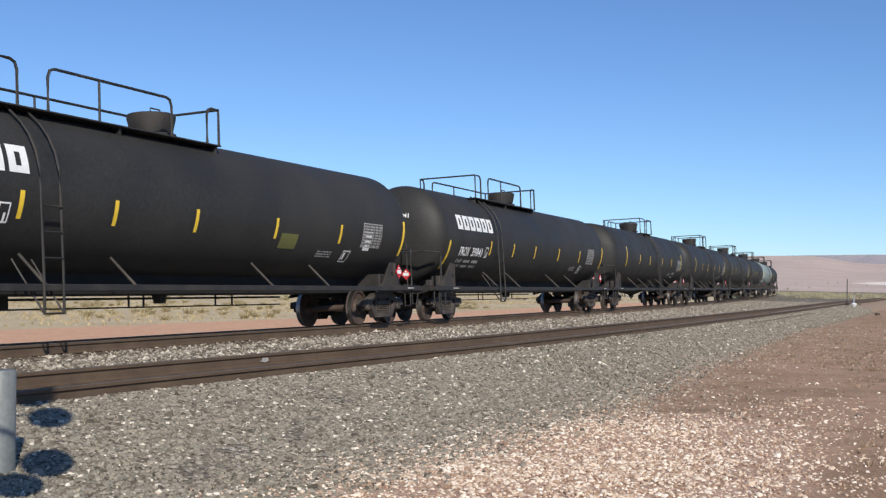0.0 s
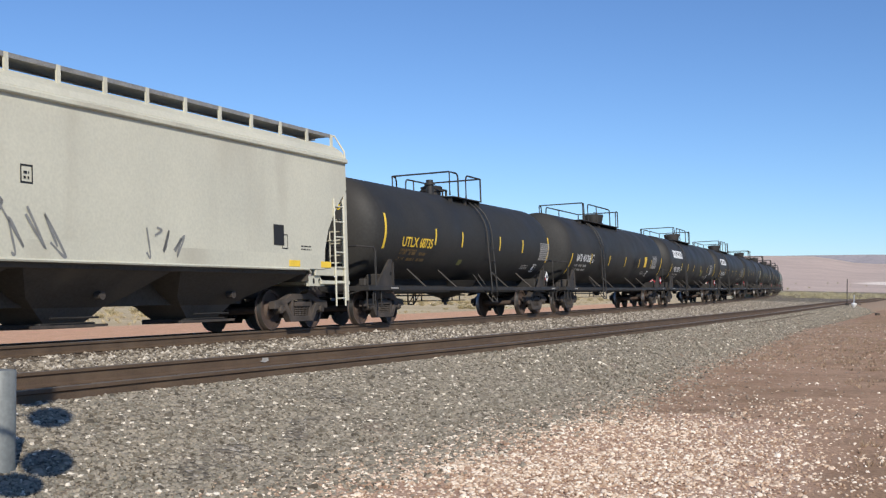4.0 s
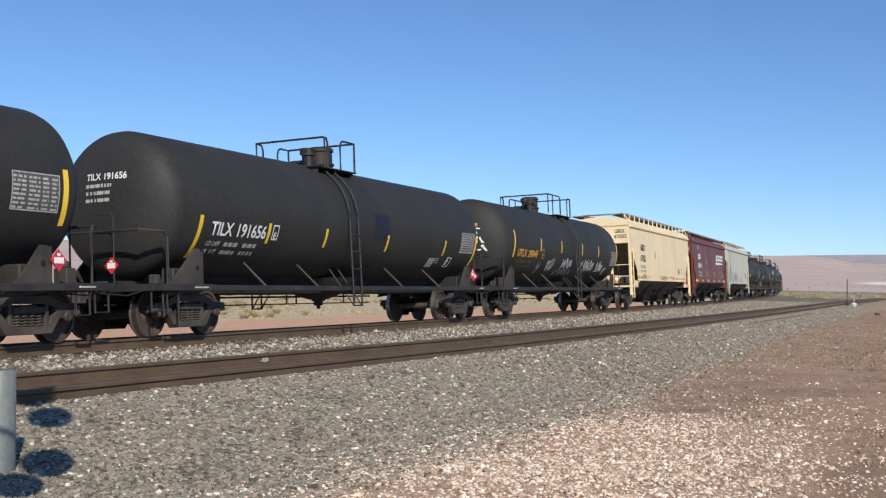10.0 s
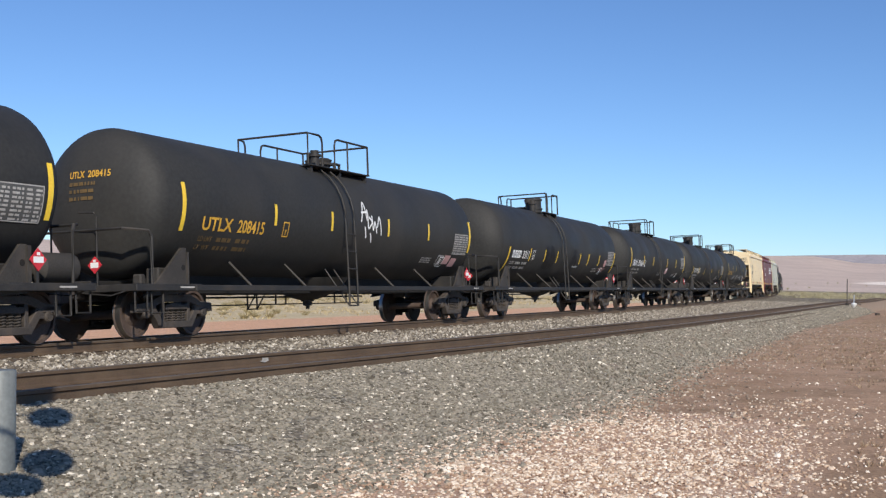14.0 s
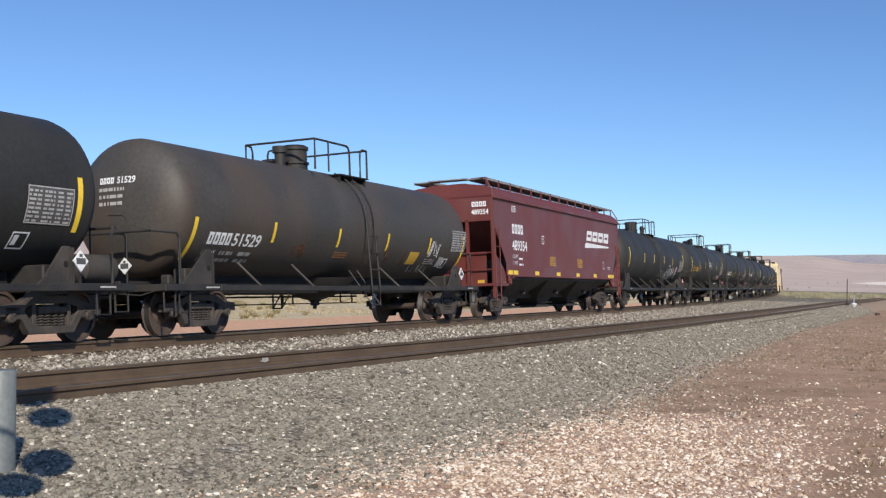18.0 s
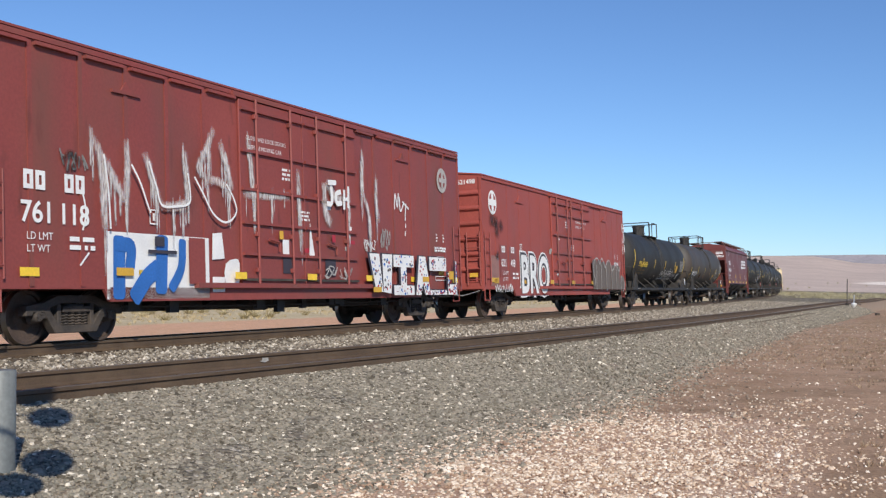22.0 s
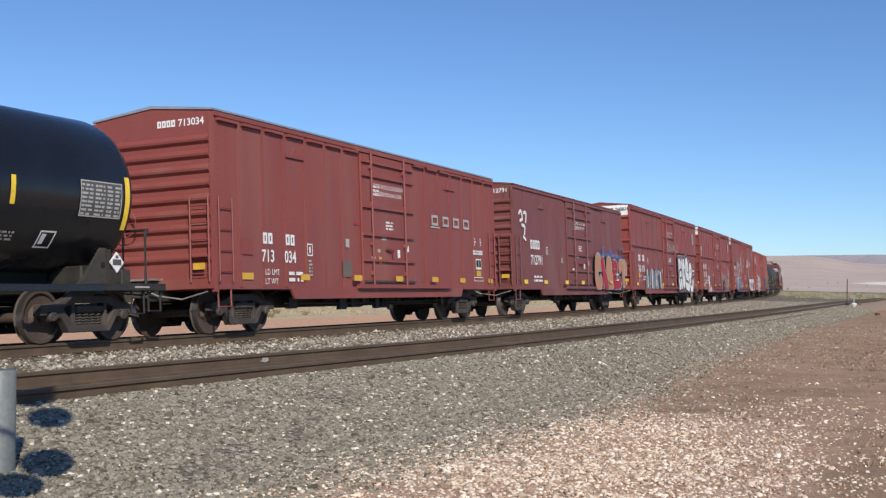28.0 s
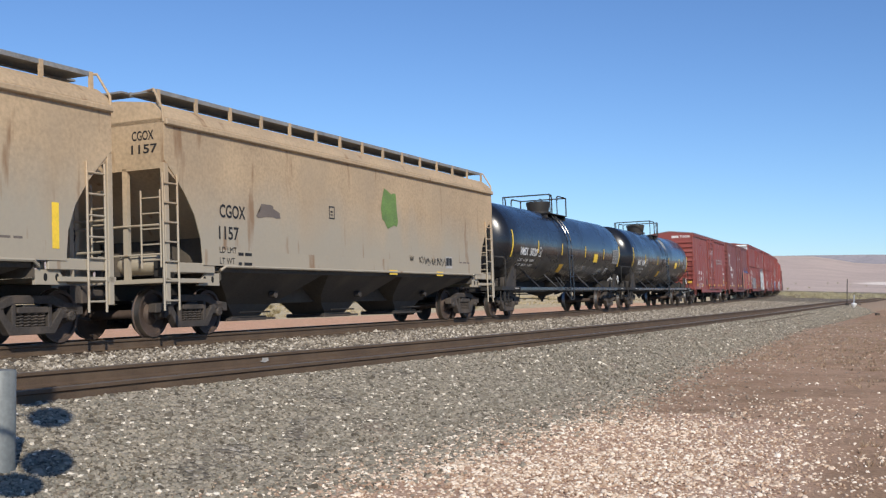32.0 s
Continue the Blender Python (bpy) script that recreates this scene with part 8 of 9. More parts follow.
box_car("tall oxide red boxcar with bold white graffiti", -108.78, -87.53, M_RED2, 5.08, "760831", door=(-1.65, 2.1), rods=((-0.97, 1.45),), cols=(-8.22, -7.27), mz=2.33, mh=0.31, nz=1.78, nh=0.33,
        extras=fat_piece(GREYS, M_SILVER, 0.03, M_DARKSPRAY, 0.045, foot=0.92) + patch("amber_patch", -8.32, 1.52, 0.34, 0.22, M_AMBER, 0.035) + patch("white_streak", -6.46, 0.98, 0.13, 0.95, M_WHITE, 0.10) + patch("white_streak", -5.36, 0.97, 0.17, 1.0, M_WHITE, 0.10) + patch("white_streak", -4.17, 1.42, 0.06, 0.6, M_WHITE, 0.10) + patch("white_streak", -4.22, 1.05, 0.20, 0.36, M_WHITE, 0.10) + patch("white_streak", -3.05, 0.98, 0.18, 0.88, M_WHITE, 0.10) + patch("dark_box", -3.72, 1.33, 0.45, 0.32, M_SLATE, 0.10) + patch("amber_patch", -6.08, 1.12, 0.42, 0.13, M_AMBER, 0.11) + patch("amber_patch", -2.72, 0.94, 0.36, 0.13, M_AMBER, 0.11)
        + fat_piece(KLINE + OLINE + SLINE + ELINE, M_WHITE, 0.145, M_SLATE, 0.13, M_HAZE, 0.19, foot=0.74) + [("graffiti_hole", flat_poly(blob(0.08, 0.25, 0.15, 0.5, 7, 14, 0.1)), 3.80, 1.68, M_SLATE, 0.21)] + patch("amber_patch", 3.30, 0.92, 0.44, 0.13, M_AMBER, 0.215) + patch("amber_patch", 5.6, 1.12, 0.42, 0.13, M_AMBER, 0.215) + scrawl(6.75, 1.6, 0.45, 0.75, 5, 0.03, M_HAZE, 98, 0.03)
        + pen([[(-0.85, 3.38), (-1.1, 3.2), (-1.02, 3.0), (-0.82, 3.12), (-0.95, 3.18)], [(-0.7, 3.3), (-0.68, 3.05), (-0.5, 3.05), (-0.48, 3.32)], [(-0.15, 3.4), (-0.35, 3.3), (-0.15, 3.15), (-0.32, 3.0)], [(0.0, 3.45), (0.02, 3.05)], [(0.05, 3.25), (0.22, 3.28)], [(0.25, 3.45), (0.28, 3.05)], [(0.6, 3.4), (0.42, 3.25), (0.5, 3.08), (0.65, 3.15), (0.58, 3.22)], [(0.78, 3.4), (0.8, 3.12)], [(0.78, 3.52), (0.79, 3.54)], [(0.95, 3.1), (0.98, 3.45), (1.15, 3.35), (0.98, 3.25), (1.2, 3.1)], [(1.28, 3.45), (1.28, 3.12), (1.5, 3.14), (2.0, 3.05), (2.35, 3.1), (2.42, 3.3), (2.2, 3.42), (2.12, 3.25)]], 0.05, M_DIRTYWHITE, 0.14) + patch("white_patch", 0.55, 1.66, 0.27, 0.24, M_DIRTYWHITE, 0.075) + patch("red_label", -0.2, 1.98, 0.18, 0.16, M_CRIMSON, 0.075))
PEACH = [([(3.0, 1.9), (2.98, 2.12), (2.6, 2.15), (2.45, 1.75), (2.48, 1.25), (2.82, 1.08), (3.1, 1.25)], 0.54, False)]
RED_A = [([(3.48, 1.72), (3.5, 1.05)], 0.24, False), ([(3.48, 2.08), (3.62, 1.65), (3.9, 1.35), (4.1, 1.02)], 0.54, False)]
PEACH_S = [([(4.78, 1.72), (4.76, 2.05), (4.36, 2.05), (4.36, 1.62), (4.85, 1.48), (5.02, 1.15), (4.55, 1.02)], 0.50, False)]
RED_E = [([(5.38, 2.02), (5.5, 1.1)], 0.50, False), ([(5.5, 2.02), (5.85, 1.98), (5.86, 1.7)], 0.38, False), ([(5.6, 1.4), (5.95, 1.42)], 0.34, False), ([(5.6, 1.1), (6.35, 1.1), (6.38, 1.3)], 0.38, False)]
PEACH_T = [([(6.48, 1.85), (6.5, 2.02), (7.5, 1.98), (7.52, 1.75)], 0.46, False), ([(7.05, 1.9), (7.1, 1.2)], 0.50, False)]
box_car("dull mauve red boxcar with a colourful mural", -126.3, -108.78, M_RED3, 4.58, "712791", "panel", door=(-1.47, 2.14), rods=((-0.6, 1.2),), white_top=False, herald=False, cols=(-6.0,), mz=2.35, mh=0.33, nz=1.80, nh=0.33,
        extras=fat_piece([([(-7.2, 3.55), (-7.0, 3.65), (-6.85, 3.4), (-7.1, 3.3)], 0.12, False), ([(-6.7, 3.6), (-6.45, 3.6), (-6.5, 3.3)], 0.12, False), ([(-6.95, 3.15), (-6.65, 3.1), (-6.7, 2.85)], 0.12, False), ([(-6.85, 2.75), (-6.6, 2.65)], 0.10, False)], M_WHITE, 0.02) + patch("dark_ground", 2.25, 0.84, 5.45, 1.46, M_SLATE, 0.018)
        + mist([[(2.2, 2.42), (3.5, 2.40), (5.0, 2.42), (6.4, 2.38), (7.7, 2.34)], [(3.6, 2.5), (3.75, 2.75), (3.9, 2.45)], [(4.9, 2.5), (5.05, 2.72), (5.2, 2.45)], [(6.7, 2.85), (6.95, 2.75), (7.0, 2.9)], [(7.3, 2.75), (7.55, 2.85)]], 0.24, M_MISTBLUE, 0.15, 99)
        + sum((fat_piece(q, m, 0.15 + 0.008 * i, M_AQUA, 0.03, dx=0.04, foot=0.88) for i, (q, m) in enumerate(((PEACH, M_PEACH), (RED_A, M_CARMINE), (PEACH_S, M_PEACH), (RED_E, M_CARMINE), (PEACH_T, M_PEACH)))), [])
        + patch("amber_patch", 4.4, 1.15, 0.46, 0.13, M_AMBER, 0.235) + [("inspection_box", flat_rect(0.42, 0.30), 5.65, 1.28, M_WHITE, 0.235), ("inspection_mark", flat_rect(0.14, 0.18), 5.69, 1.35, M_INK, 0.24), ("inspection_mark", flat_rect(0.14, 0.18), 5.87, 1.35, M_INK, 0.24)] + patch("amber_patch", 7.35, 1.1, 0.28, 0.2, M_AMBER, 0.235))
box_car("brick red ribbed boxcar with white lettering", -143.95, -126.3, M_RED4, 4.55, "713034", door=(-1.6, 1.5), rods=((-1.12, 0.82),), white_top=False, herald=False, plate=(-4.27, 1.66), midline=False, ribs=7, cols=(-6.12, -5.2), mz=1.87, mh=0.24, nz=1.49, nh=0.25,
        extras=[("logo", flat_bars(4, 0.30, 1.5, 1.15, 0.25), 2.8, 2.73, M_DIRTYWHITE, 0.03), ("logo_line", flat_rect(0.62, 0.04), 2.75, 2.66, M_DIRTYWHITE, 0.03), ("small_lettering", flat_lines(0.16, 0.4, 5, seed=61), -4.22, 1.2, M_DIRTYWHITE, 0.03)] + patch("dark_plate", -2.6, 1.2, 0.44, 0.40, M_PUTTY, 0.03) + patch("maroon_patch", -6.98, 1.62, 0.46, 0.34, M_RED2, 0.03) + patch("amber_patch", -0.72, 1.55, 0.16, 0.18, M_AMBER, 0.075))
GLOSS = dict(sign="white", fv=-0.2, klass="C", mark_h=0.26)
tank_car("glossy black tank car with white lettering", -162.5, -143.95, M_GLOSS, back=0.12, fore=-0.05, ladder_x=0.68, stripes=(-4.62, -1.43, 1.72, 4.97), sv=-0.15, pv=-0.17, rear_stripe=-7.5, ident=(("VMSX", -6.49, -5.6), ("5108", -5.41, -4.67)), mark_v=-0.49, dome_x=-0.04, rails=((-0.85, 0.34), (0.9, 1.26)),
         extras=bent(patch("amber_label", -0.75, -1.1, 0.5, 0.36, M_AMBER) + patch("yellow_label", 3.65, -0.5, 0.66, 0.34, M_YELLOW) + [("small_lettering", flat_lines(1.2, 0.4, 5, seed=62, fill=0.4), 2.2, -1.2, M_DIRTYWHITE), ("small_lettering", flat_lines(0.7, 0.18, 2, seed=63), 3.75, -0.9, M_DIRTYWHITE)]), **GLOSS)
tank_car("glossy black tank car with white scrawl low on its side", -180.4, -162.5, M_GLOSS, back=-0.25, fore=0.25, ladder_x=-0.86, stripes=(-4.58, -1.54, 1.84, 4.85), sv=-0.15, pv=-0.22, rear_stripe=-7.45, ident=(("VMSX", -6.57, -5.68), ("5020", -5.47, -4.64)), mark_v=-0.49, dome_x=0.12, rails=((-1.42, -1.19), (-0.48, 0.79)),
         extras=bent(patch("amber_label", -1.42, -1.12, 0.5, 0.38, M_AMBER) + patch("yellow_label", 3.25, -0.55, 0.62, 0.36, M_YELLOW) + scrawl(0.78, -1.25, 0.5, 0.5, 4, 0.03, M_DIRTYWHITE, 105) + scrawl(2.7, -1.2, 2.45, 0.42, 12, 0.03, M_DIRTYWHITE, 106) + [("small_lettering", flat_lines(1.1, 0.3, 4, seed=64, fill=0.4), 1.4, -1.0, M_DIRTYWHITE)]), **GLOSS)
hopper_car("weathered beige covered hopper with a green stain", -198.9, -180.4, M_DUSTY, "curved", 4.36, "1157", code="CGOX", cw=0.92, nw=0.71, ink=M_INK, mark_x=-6.8, mz=2.34, nz=1.90, lh=0.25,
           extras=[("stain", flat_poly(blob(0.5, 0.25, 0.7, 0.30, 5, rough=0.5)), -5.5, 2.30, M_PUTTY), ("green_stain", flat_poly(blob(0.45, 0.5, 0.85, 1.05, 6, rough=0.2)), 0.5, 2.5, M_GREEN)]
           + bent(scrawl(2.7, 1.58, 1.9, 0.20, 16, 0.022, M_INK, 107) + scrawl(2.1, 1.66, 0.25, 0.14, 3, 0.02, M_INK, 108)))
hopper_car("weathered beige covered hopper with dusty sides", -217.4, -198.9, M_DUSTY, "curved", 4.36,
           extras=bent(patch("yellow_patch", 7.05, 1.55, 0.16, 0.75, M_YELLOW)))


# ---------------------------------------------------------------- loose stones, grass and brush
RNG = np.random.default_rng(5)
ICO = np.array([(0, -0.53, 0.85), (0, 0.53, 0.85), (0, -0.53, -0.85), (0, 0.53, -0.85), (-0.53, -0.85, 0), (0.53, -0.85, 0), (-0.53, 0.85, 0), (0.53, 0.85, 0), (-0.85, 0, -0.53), (-0.85, 0, 0.53), (0.85, 0, -0.53), (0.85, 0, 0.53)])


def hull_faces(pts):
    bm = bmesh.new()
    for p in pts:
        bm.verts.new(p)
    bm.verts.index_update()
    bmesh.ops.convex_hull(bm, input=bm.verts[:])
    bmesh.ops.recalc_face_normals(bm, faces=bm.faces[:])
    out = [[v.index for v in f.verts] for f in bm.faces]
    bm.free()
    return out


ICO_F = np.array(hull_faces(ICO))
OCT = np.array([(1, 0, 0), (-1, 0, 0), (0, 1, 0), (0, -1, 0), (0, 0, 1), (0, 0, -1)], float)
OCT_F = np.array(hull_faces(OCT))


def scatter(name, label, category, material, places, sizes, coarse, flat=0.7):
    """Angular stones at the given places, joined into one object."""
    base, tri = (OCT, OCT_F) if coarse else (ICO, ICO_F)
    n, k = len(places), len(base)
    v = base[None] * RNG.uniform(0.72, 1.2, (n, k, 1))
    v = v * (sizes[:, None] * np.stack([RNG.uniform(0.8, 1.35, n), RNG.uniform(0.7, 1.1, n), RNG.uniform(0.5, 0.9, n) * flat / 0.7], 1))[:, None, :]
    a, b = RNG.uniform(0, 6.28, n), RNG.normal(0, 0.35, n)
    ca, sa, cb, sb = np.cos(a), np.sin(a), np.cos(b), np.sin(b)
    x, y, z = v[..., 0], v[..., 1], v[..., 2]
    x, z = x * cb[:, None] - z * sb[:, None], x * sb[:, None] + z * cb[:, None]
    x, y = x * ca[:, None] - y * sa[:, None], x * sa[:, None] + y * ca[:, None]
    v = np.stack([x, y, z], -1) + places[:, None, :]
    f = (tri[None] + (np.arange(n) * k)[:, None, None]).reshape(-1, 3)
    me = bpy.data.meshes.new(name)
    me.from_pydata(v.reshape(-1, 3).tolist(), [], f.tolist())
    me.materials.append(material)
    return tagged(new(name, me), label, category, kind="stuff")


def bank_places(n, s0, s1, u0, u1, power=1.0):
    """Places on the near shoulder: u is metres outside the siding's centre line."""
    s = s0 + (s1 - s0) * RNG.uniform(0, 1, n) ** power
    kk = np.interp(siding(s), [5.9, 7.3], [1.0, 0.42])
    u = 0.80 + (0.10 + 3.75 * kk) * (RNG.uniform(0, 1, n) + RNG.normal(0, 0.09, n))
    u = np.maximum(u, 0.80)
    lat = -siding(s) - u
    x, y, _ = line(s, lat)
    z = np.array([max(bank(q, o), g) for q, o, g in zip(lat, siding(s), lie(x, y))])
    return np.stack([x, y, z], 1)


p = bank_places(92000, 2.0, 17.0, 0.80, 1.0)
scatter("ballast_stones", "angular grey and white crushed stones on the near shoulder", "gravel", M_STONE, p, RNG.gamma(6, 0.0025, len(p)) + 0.006, False)
p = bank_places(60000, 17.0, 95.0, 0.80, 1.0, 1.5)
scatter("ballast_stones", "grey crushed stones farther along the shoulder", "gravel", M_STONE, p, RNG.gamma(6, 0.0038, len(p)) + 0.008, True)
s = 3 + 107 * RNG.uniform(0, 1, 36000) ** 1.3
lat = -0.95 - RNG.uniform(0, 1, 36000) * (siding(s) - 1.9)
x, y, _ = line(s, lat)
p = np.stack([x, y, bank(0, 0) * 0 + np.array([bank(q, o) for q, o in zip(lat, siding(s))]) + 0.01], 1)
scatter("ballast_stones", "pale dusty crushed stones between the two tracks", "gravel", pieces("dusty_stone", [(0.0, (0.11, 0.09, 0.07)), (0.5, (0.29, 0.25, 0.195)), (0.85, (0.41, 0.36, 0.29)), (1.0, (0.70, 0.63, 0.53))]), p, RNG.gamma(6, 0.0048, len(p)) + 0.008, True)

n = 4500
s = 13 + 50 * RNG.uniform(0, 1, n) ** 1.4
kk = np.interp(siding(s), [5.9, 7.3], [1.0, 0.42])
u = 0.84 + 3.1 * kk + RNG.gamma(1.3, 1.1, n)
x, y, _ = line(s, -siding(s) - u)
p = np.stack([x, y, np.maximum(lie(x, y), [bank(-siding(a) - b, siding(a)) for a, b in zip(s, u)]) + 0.004], 1)
scatter("ballast_stones", "stray pale stones strewn over the brown flat", "gravel", M_STRAY, p, RNG.gamma(6, 0.0034, len(p)) + 0.006, True)

# pale pebbles on the flat ground before the bank
n = 125000
s = RNG.uniform(-6, 22, n)
kk = np.interp(siding(s), [5.9, 7.3], [1.0, 0.42])
u = 0.84 + 2.7 * kk + RNG.gamma(2.6, 1.35, n)
x, y, _ = line(s, -siding(s) - u)
bare = ((x - 4.7) * 0.41 + (y - 18.2) * 0.91) ** 2 / 20 + ((x - 4.7) * 0.91 - (y - 18.2) * 0.41) ** 2 / 1.1 < 1   # a worn bare patch
thick = np.array([noise.noise(Vector((a * 0.45, b * 0.45, 9.1))) for a, b in zip(x, y)])
keep = (~bare | (RNG.uniform(0, 1, n) < 0.2)) & (RNG.uniform(0, 1, n) < 0.75 + 0.9 * thick) & (np.hypot(x, y) > 5.5) & (RNG.uniform(0, 1, n) < 1 - 0.75 * np.clip((x - 0.24 * y) / (0.11 * y), 0, 1)) & (RNG.uniform(0, 1, n) < np.clip((18 - s) / 7, 0, 1)) & (x > -4) & (y > 5)
x, y, s, u = x[keep], y[keep], s[keep], u[keep]
p = np.stack([x, y, np.maximum(lie(x, y), [bank(-siding(a) - b, siding(a)) for a, b in zip(s, u)]) + 0.004], 1)
scatter("pebbles", "pink and cream pebbles strewn over sandy ground", "gravel", M_PEBBLE, p, RNG.gamma(4, 0.0028, len(p)) + 0.004, False, 0.6)
n = 2500
s = RNG.uniform(12, 60, n)
u = 2.6 + 1.4 * np.clip((22 - s) / 8, 0, 1) + RNG.gamma(2.0, 2.2, n)
x, y, _ = line(s, -siding(s) - u)
p = np.stack([x, y, np.maximum(lie(x, y), [bank(-siding(a) - b, siding(a)) for a, b in zip(s, u)]) + 0.004], 1)
scatter("pebbles", "scattered reddish pebbles among dry grass", "gravel", M_PEBBLE, p, RNG.gamma(4, 0.0038, len(p)) + 0.004, True, 0.6)


def tufts(name, label, category, material, places, height, blades, lean=0.5, width=0.012):
    """Tufts of thin blades, joined into one object."""
    n = len(places)
    h = height * RNG.uniform(0.5, 1.3, (n, 1)) * RNG.uniform(0.6, 1.1, (n, blades))
    a = RNG.uniform(0, 6.28, (n, blades))
    r = RNG.uniform(0, 0.35, (n, blades)) * height
    ln = RNG.uniform(0.1, lean, (n, blades)) * h
    bx, by = places[:, None, 0] + r * np.cos(a), places[:, None, 1] + r * np.sin(a)
    bz = places[:, None, 2] - 0.01 + 0 * a
    c = RNG.uniform(0, 6.28, (n, blades))
    wx, wy = width * np.cos(c), width * np.sin(c)
    v = np.stack([np.stack([bx - wx, by - wy, bz], -1), np.stack([bx + wx, by + wy, bz], -1), np.stack([bx + ln * np.cos(a), by + ln * np.sin(a), bz + h], -1)], 2)
    f = np.arange(n * blades * 3).reshape(-1, 3)
    me = bpy.data.meshes.new(name)
    me.from_pydata(v.reshape(-1, 3).tolist(), [], f.tolist())
    me.materials.append(material)
    return tagged(new(name, me), label, category, kind="stuff")


def patchy(x, y, scale, cut):
    return np.array([noise.noise(Vector((a * scale, b * scale, 3.7))) > cut for a, b in zip(x, y)])


n = 26000
s = RNG.uniform(8, 110, n)
u = 3.4 + RNG.gamma(1.6, 7.0, n)
x, y, _ = line(s, -siding(s) - u)
keep = patchy(x, y, 0.22, -0.10) & (np.hypot(x, y) > 10) & ((u > 8.0) | (s > 19))
x, y = x[keep], y[keep]
tufts("dry_grass", "short rust-brown dry grass on the flat", "grass", M_TUFT, np.stack([x, y, lie(x, y)], 1), 0.07, 7, 0.9)
n = 15000
s = RNG.uniform(-5, 190, n)
la = 14.5 + RNG.gamma(1.4, 22, n)
x, y, _ = line(s, la)
keep = patchy(x, y, 0.09, 0.0)
x, y = x[keep], y[keep]
tufts("straw_grass", "pale straw grass beyond the red dirt road", "grass", M_STRAW, np.stack([x, y, ground_z(x, y) - 0.35], 1), 0.15, 8, 1.1, 0.035)
n = 900
s = RNG.uniform(-5, 150, n)
la = 15.5 + RNG.gamma(1.5, 14, n)
x, y, _ = line(s, la)
keep = patchy(x, y, 0.06, 0.05)
x, y = x[keep], y[keep]
tufts("dry_bush", "low olive-brown dry bushes on the pale plain", "brush", pieces("dry_bush", [(0.0, (0.24, 0.20, 0.105)), (0.5, (0.37, 0.31, 0.175)), (1.0, (0.52, 0.44, 0.27))], 0.9, bump=0.0), np.stack([x, y, ground_z(x, y) - 0.36], 1), 0.34, 70, 1.6, 0.03)
n = 1500
d = RNG.uniform(150, 330, n)
b = np.radians(RNG.uniform(14.5, 26, n))
x, y = d * np.sin(b), d * np.cos(b)
keep = patchy(x, y, 0.03, -0.2)
x, y = x[keep], y[keep]
tufts("sage_brush", "low yellow-green desert brush past the curve", "brush", M_BRUSH, np.stack([x, y, ground_z(x, y)], 1), 0.75, 40, 1.4, 0.09)
n = 40
d = RNG.uniform(330, 900, n)
b = np.radians(RNG.uniform(12, 27, n))
x, y = d * np.sin(b), d * np.cos(b)
tufts("sage_brush", "scattered dark desert brush on the far plain", "brush", M_BRUSH, np.stack([x, y, ground_z(x, y)], 1), 0.8, 24, 1.4, 0.14)

# ---------------------------------------------------------------- far mesa
bm = bmesh.new()
crest = [(900, 96), (1150, 106), (1420, 115), (1500, 118), (1900, 124), (2600, 138), (3400, 148)]
rows = []
for f, dz in ((0.0, -160), (0.55, -40), (0.8, 0)):
    rows.append([bm.verts.new((x * (0.9 + 0.1 * f), 3650 + 300 * f + 40 * noise.noise(Vector((x * 0.004, f, 1))), z + dz)) for x, z in crest])
for a, b in zip(rows, rows[1:]):
    for i in range(len(crest) - 1):
        bm.faces.new((a[i], a[i + 1], b[i + 1], b[i]))
tagged(new("backdrop", mesh_of("backdrop", bm, surface("bluish_mesa_rock", (0.30, 0.28, 0.30), 0.95, var=0.2, scale=0.01, grain=0.1, bump=0.0, spec=0.1))), "bluish flat-topped mesa on the horizon", "mesa", kind="structure")

# ---------------------------------------------------------------- posts and markers by the line
bollard = tagged(new("bollard"), "grey galvanised pipe post standing in the ballast", "post")
bollard.matrix_basis = pose(-3.275, 8.45, -0.42, 0, -1.0, 0)
part("pipe", lathe(bmesh.new(), [(0.0, 0.0), (0.0, 0.120), (0.895, 0.118), (0.905, 0.112)], 28, Matrix.Rotation(-math.pi / 2, 4, "Y")), M_POST, bollard, smooth=40)
part("cap", lathe(bmesh.new(), [(0.898, 0.113), (0.904, 0.10), (0.905, 0.0)], 28, Matrix.Rotation(-math.pi / 2, 4, "Y")), M_POST, bollard, smooth=40)

pole = tagged(new("marker_pole"), "thin dark steel marker pole beside the siding", "pole")
pole.matrix_basis = pose(30.7, 85.54, -0.10)
part("shaft", lathe(bmesh.new(), [(-0.2, 0.0), (-0.2, 0.035), (2.0, 0.03), (2.01, 0.0)], 10, Matrix.Rotation(-math.pi / 2, 4, "Y")), M_FRAME, pole)
part("footing", boxes((-0.12, 0.12, -0.12, 0.12, -0.25, 0.14), bevel=0.01), M_FRAME, pole)
stand = tagged(new("switch_stand"), "small switch stand with a white painted base", "switch stand")
stand.matrix_basis = pose(30.85, 84.51, -0.24)
part("base", lathe(bmesh.new(), [(-0.15, 0.05), (0.0, 0.05), (0.10, 0.12), (0.26, 0.20), (0.32, 0.20), (0.36, 0.10), (0.37, 0.0)], 12, Matrix.Rotation(-math.pi / 2, 4, "Y")), M_WHITE, stand)
part("mast", lathe(bmesh.new(), [(0.3, 0.0), (0.3, 0.05), (0.95, 0.05), (0.95, 0.0)], 8, Matrix.Rotation(-math.pi / 2, 4, "Y")), M_GALV, stand)
part("lever", tube(bmesh.new(), [(0, 0, 0.5), (0.35, -0.1, 0.25), (0.5, -0.12, 0.22)], 0.03, 6), M_FRAME, stand)

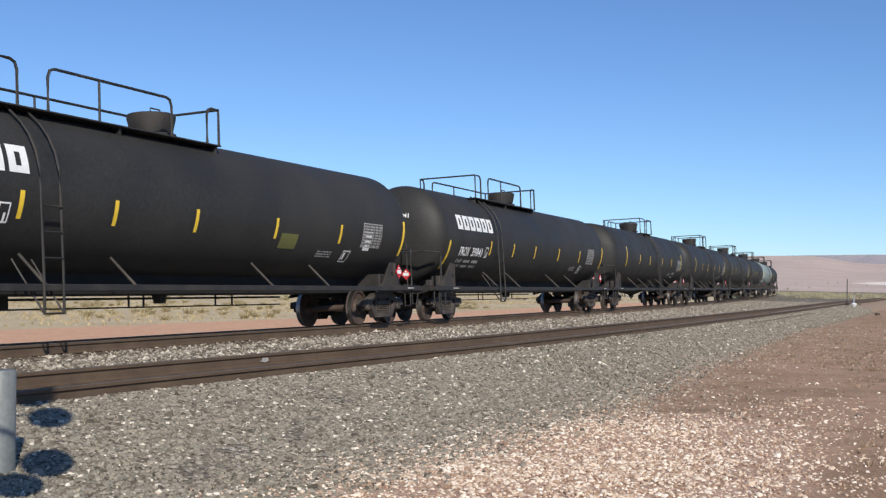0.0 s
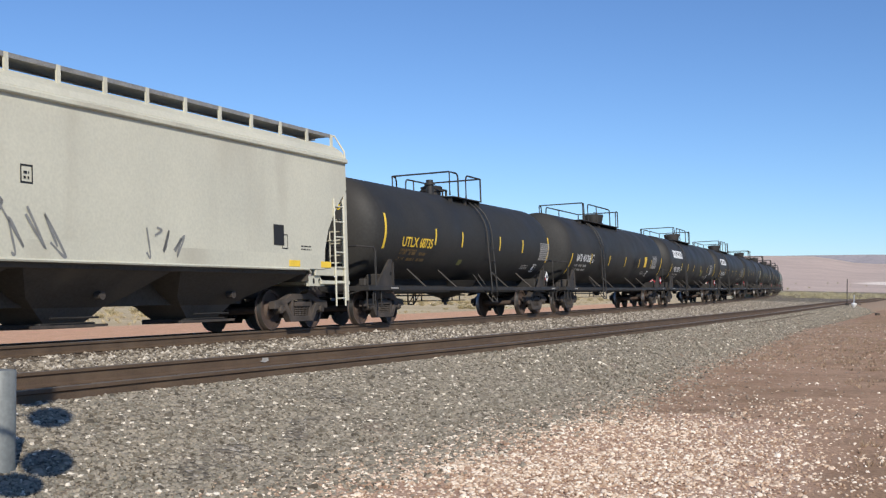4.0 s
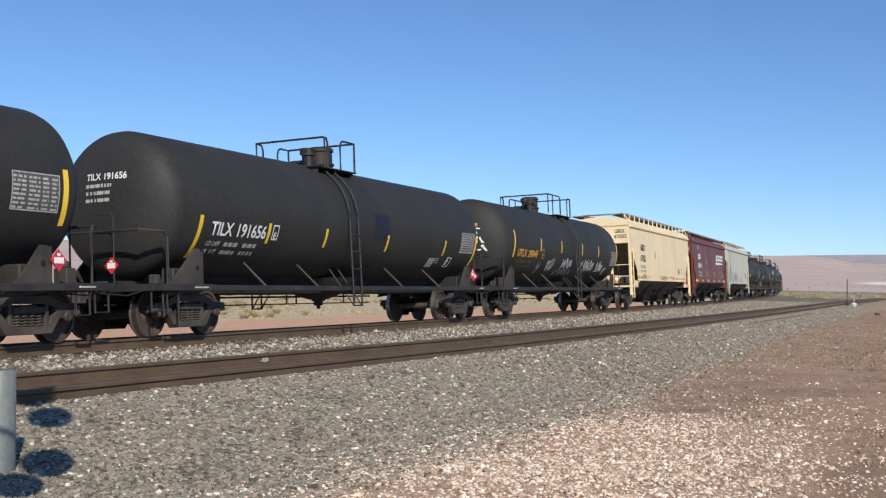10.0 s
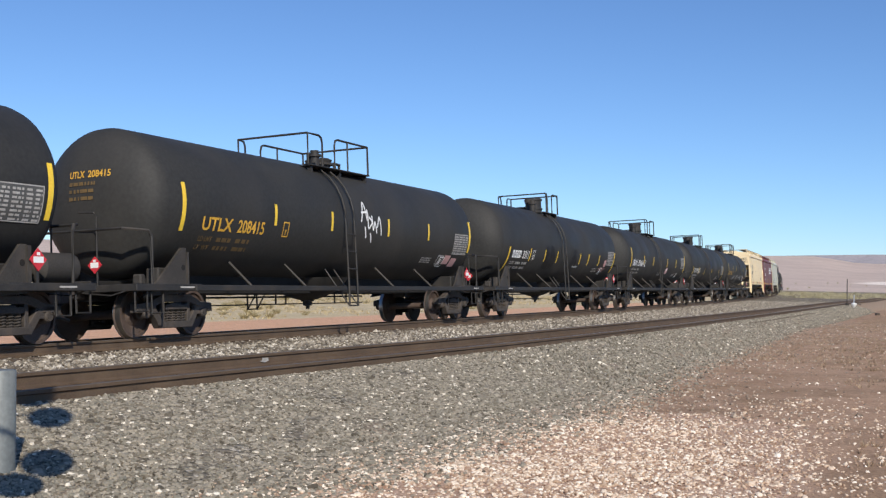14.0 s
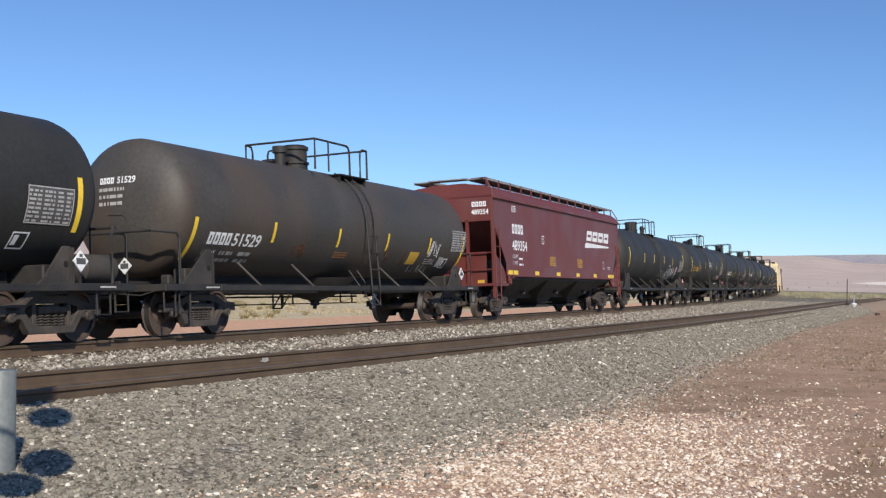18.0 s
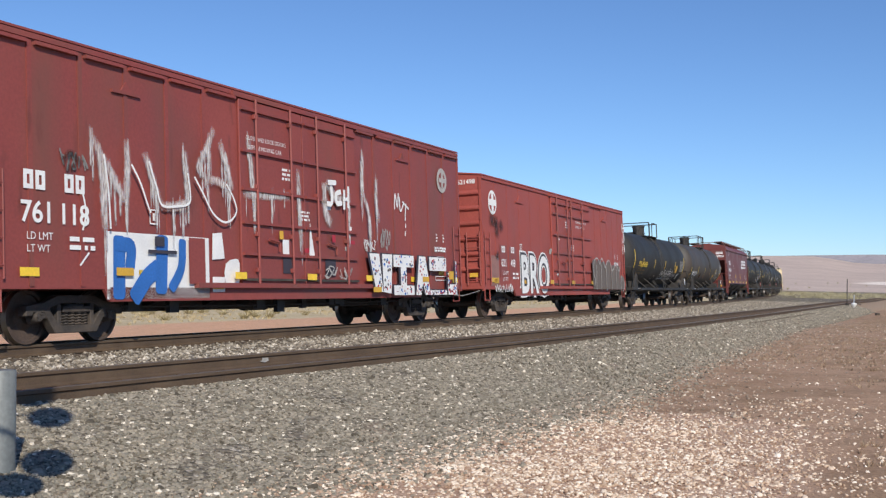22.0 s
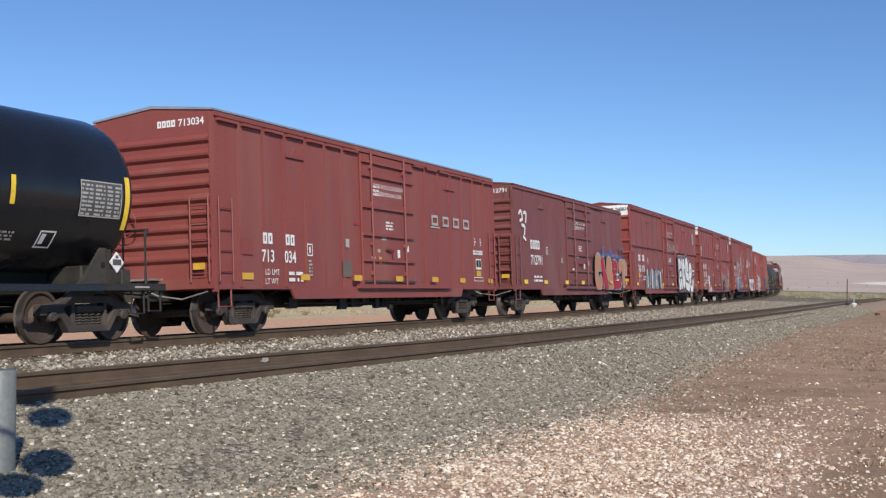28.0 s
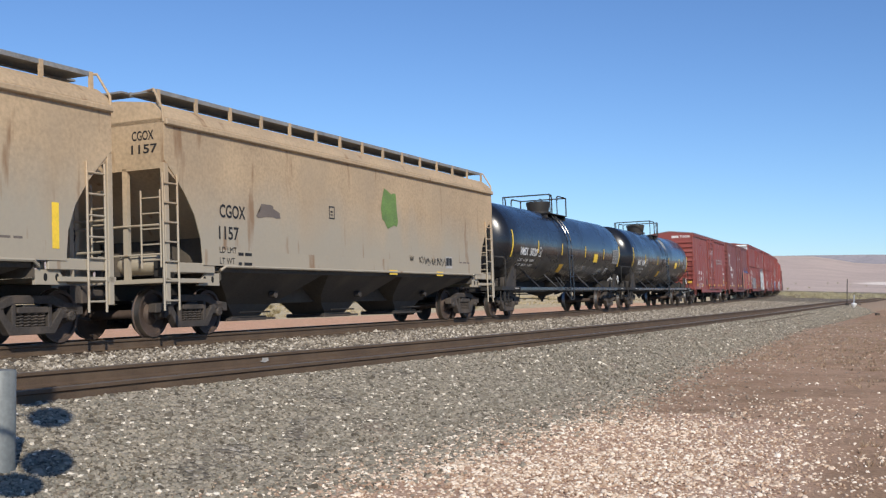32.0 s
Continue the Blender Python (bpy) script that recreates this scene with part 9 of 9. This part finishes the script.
# unseen mast added beside the camera; its targets throw the shadows on the stones
signal = tagged(new("shadow_mast"), "unseen steel mast with oval targets, added to cast shadows", "signal")
signal.matrix_basis = pose(-2.75, 3.95, -0.45)
part("mast", lathe(bmesh.new(), [(0.0, 0.0), (0.0, 0.07), (6.4, 0.052), (6.4, 0.0)], 12, Matrix.Rotation(-math.pi / 2, 4, "Y")), M_GALV, signal)
part("footing", boxes((-0.2, 0.2, -0.2, 0.2, -0.1, 0.1), bevel=0.01), M_GALV, signal)
for x, z, hh in ((0.87, 2.86, 0.22), (1.06, 3.39, 0.30), (0.98, 4.62, 0.34), (0.76, 5.32, 0.36)):
    part("arm", tube(bmesh.new(), [(0, 0, z), (x - 0.2, 0.13, z)], 0.02, 6), M_GALV, signal)
    bm = slab(bmesh.new(), [(0.20 * math.cos(a), hh * math.sin(a)) for a in (i * math.pi / 12 for i in range(24))], "y", -0.02, 0.02)
    part("target", bm, M_FRAME, signal, at=pose(x, 0.15, z, 0, 0, 15))

# a few old ties and rail ends left beside the siding
for i, (s, u, ln, rot) in enumerate(((84, 3.4, 0.8, 8), (90, 5.2, 0.6, 50))):
    x, y, h = line(s, -siding(s) - u)
    old = tagged(new("old_tie", mesh_of("old_tie", boxes((-ln / 2, ln / 2, -0.12, 0.12, -0.03, 0.15), bevel=0.015), M_TIE)), "old dark wooden tie lying on the ground", "railway tie", "old ties by the siding")
    old.matrix_basis = pose(float(x), float(y), float(ground_z(np.float64(x), np.float64(y))) + 0.03, 0, 0, math.degrees(h) + rot)


def motions():
    steps = [i / 2 for i in range(65)]
    for car, s0, half in TRAIN:
        walk(car, [(t, car_pose(s0 + run(t), half)) for t in steps])
    # every wheelset rolls without slipping; those at the same place on their trucks share one set of keys
    first = {}
    for w, a in WHEELS:
        if a not in first:
            walk(w, [(i / 30, pose(a, 0, 0.457, 0, math.degrees(run(i / 30) / 0.457) % 360, 0)) for i in range(961)])
            first[a] = w
        else:
            w.rotation_mode = "QUATERNION"
            w.animation_data_create()
            w.animation_data.action = first[a].animation_data.action
            w.animation_data.action_slot = first[a].animation_data.action_slot


motions()
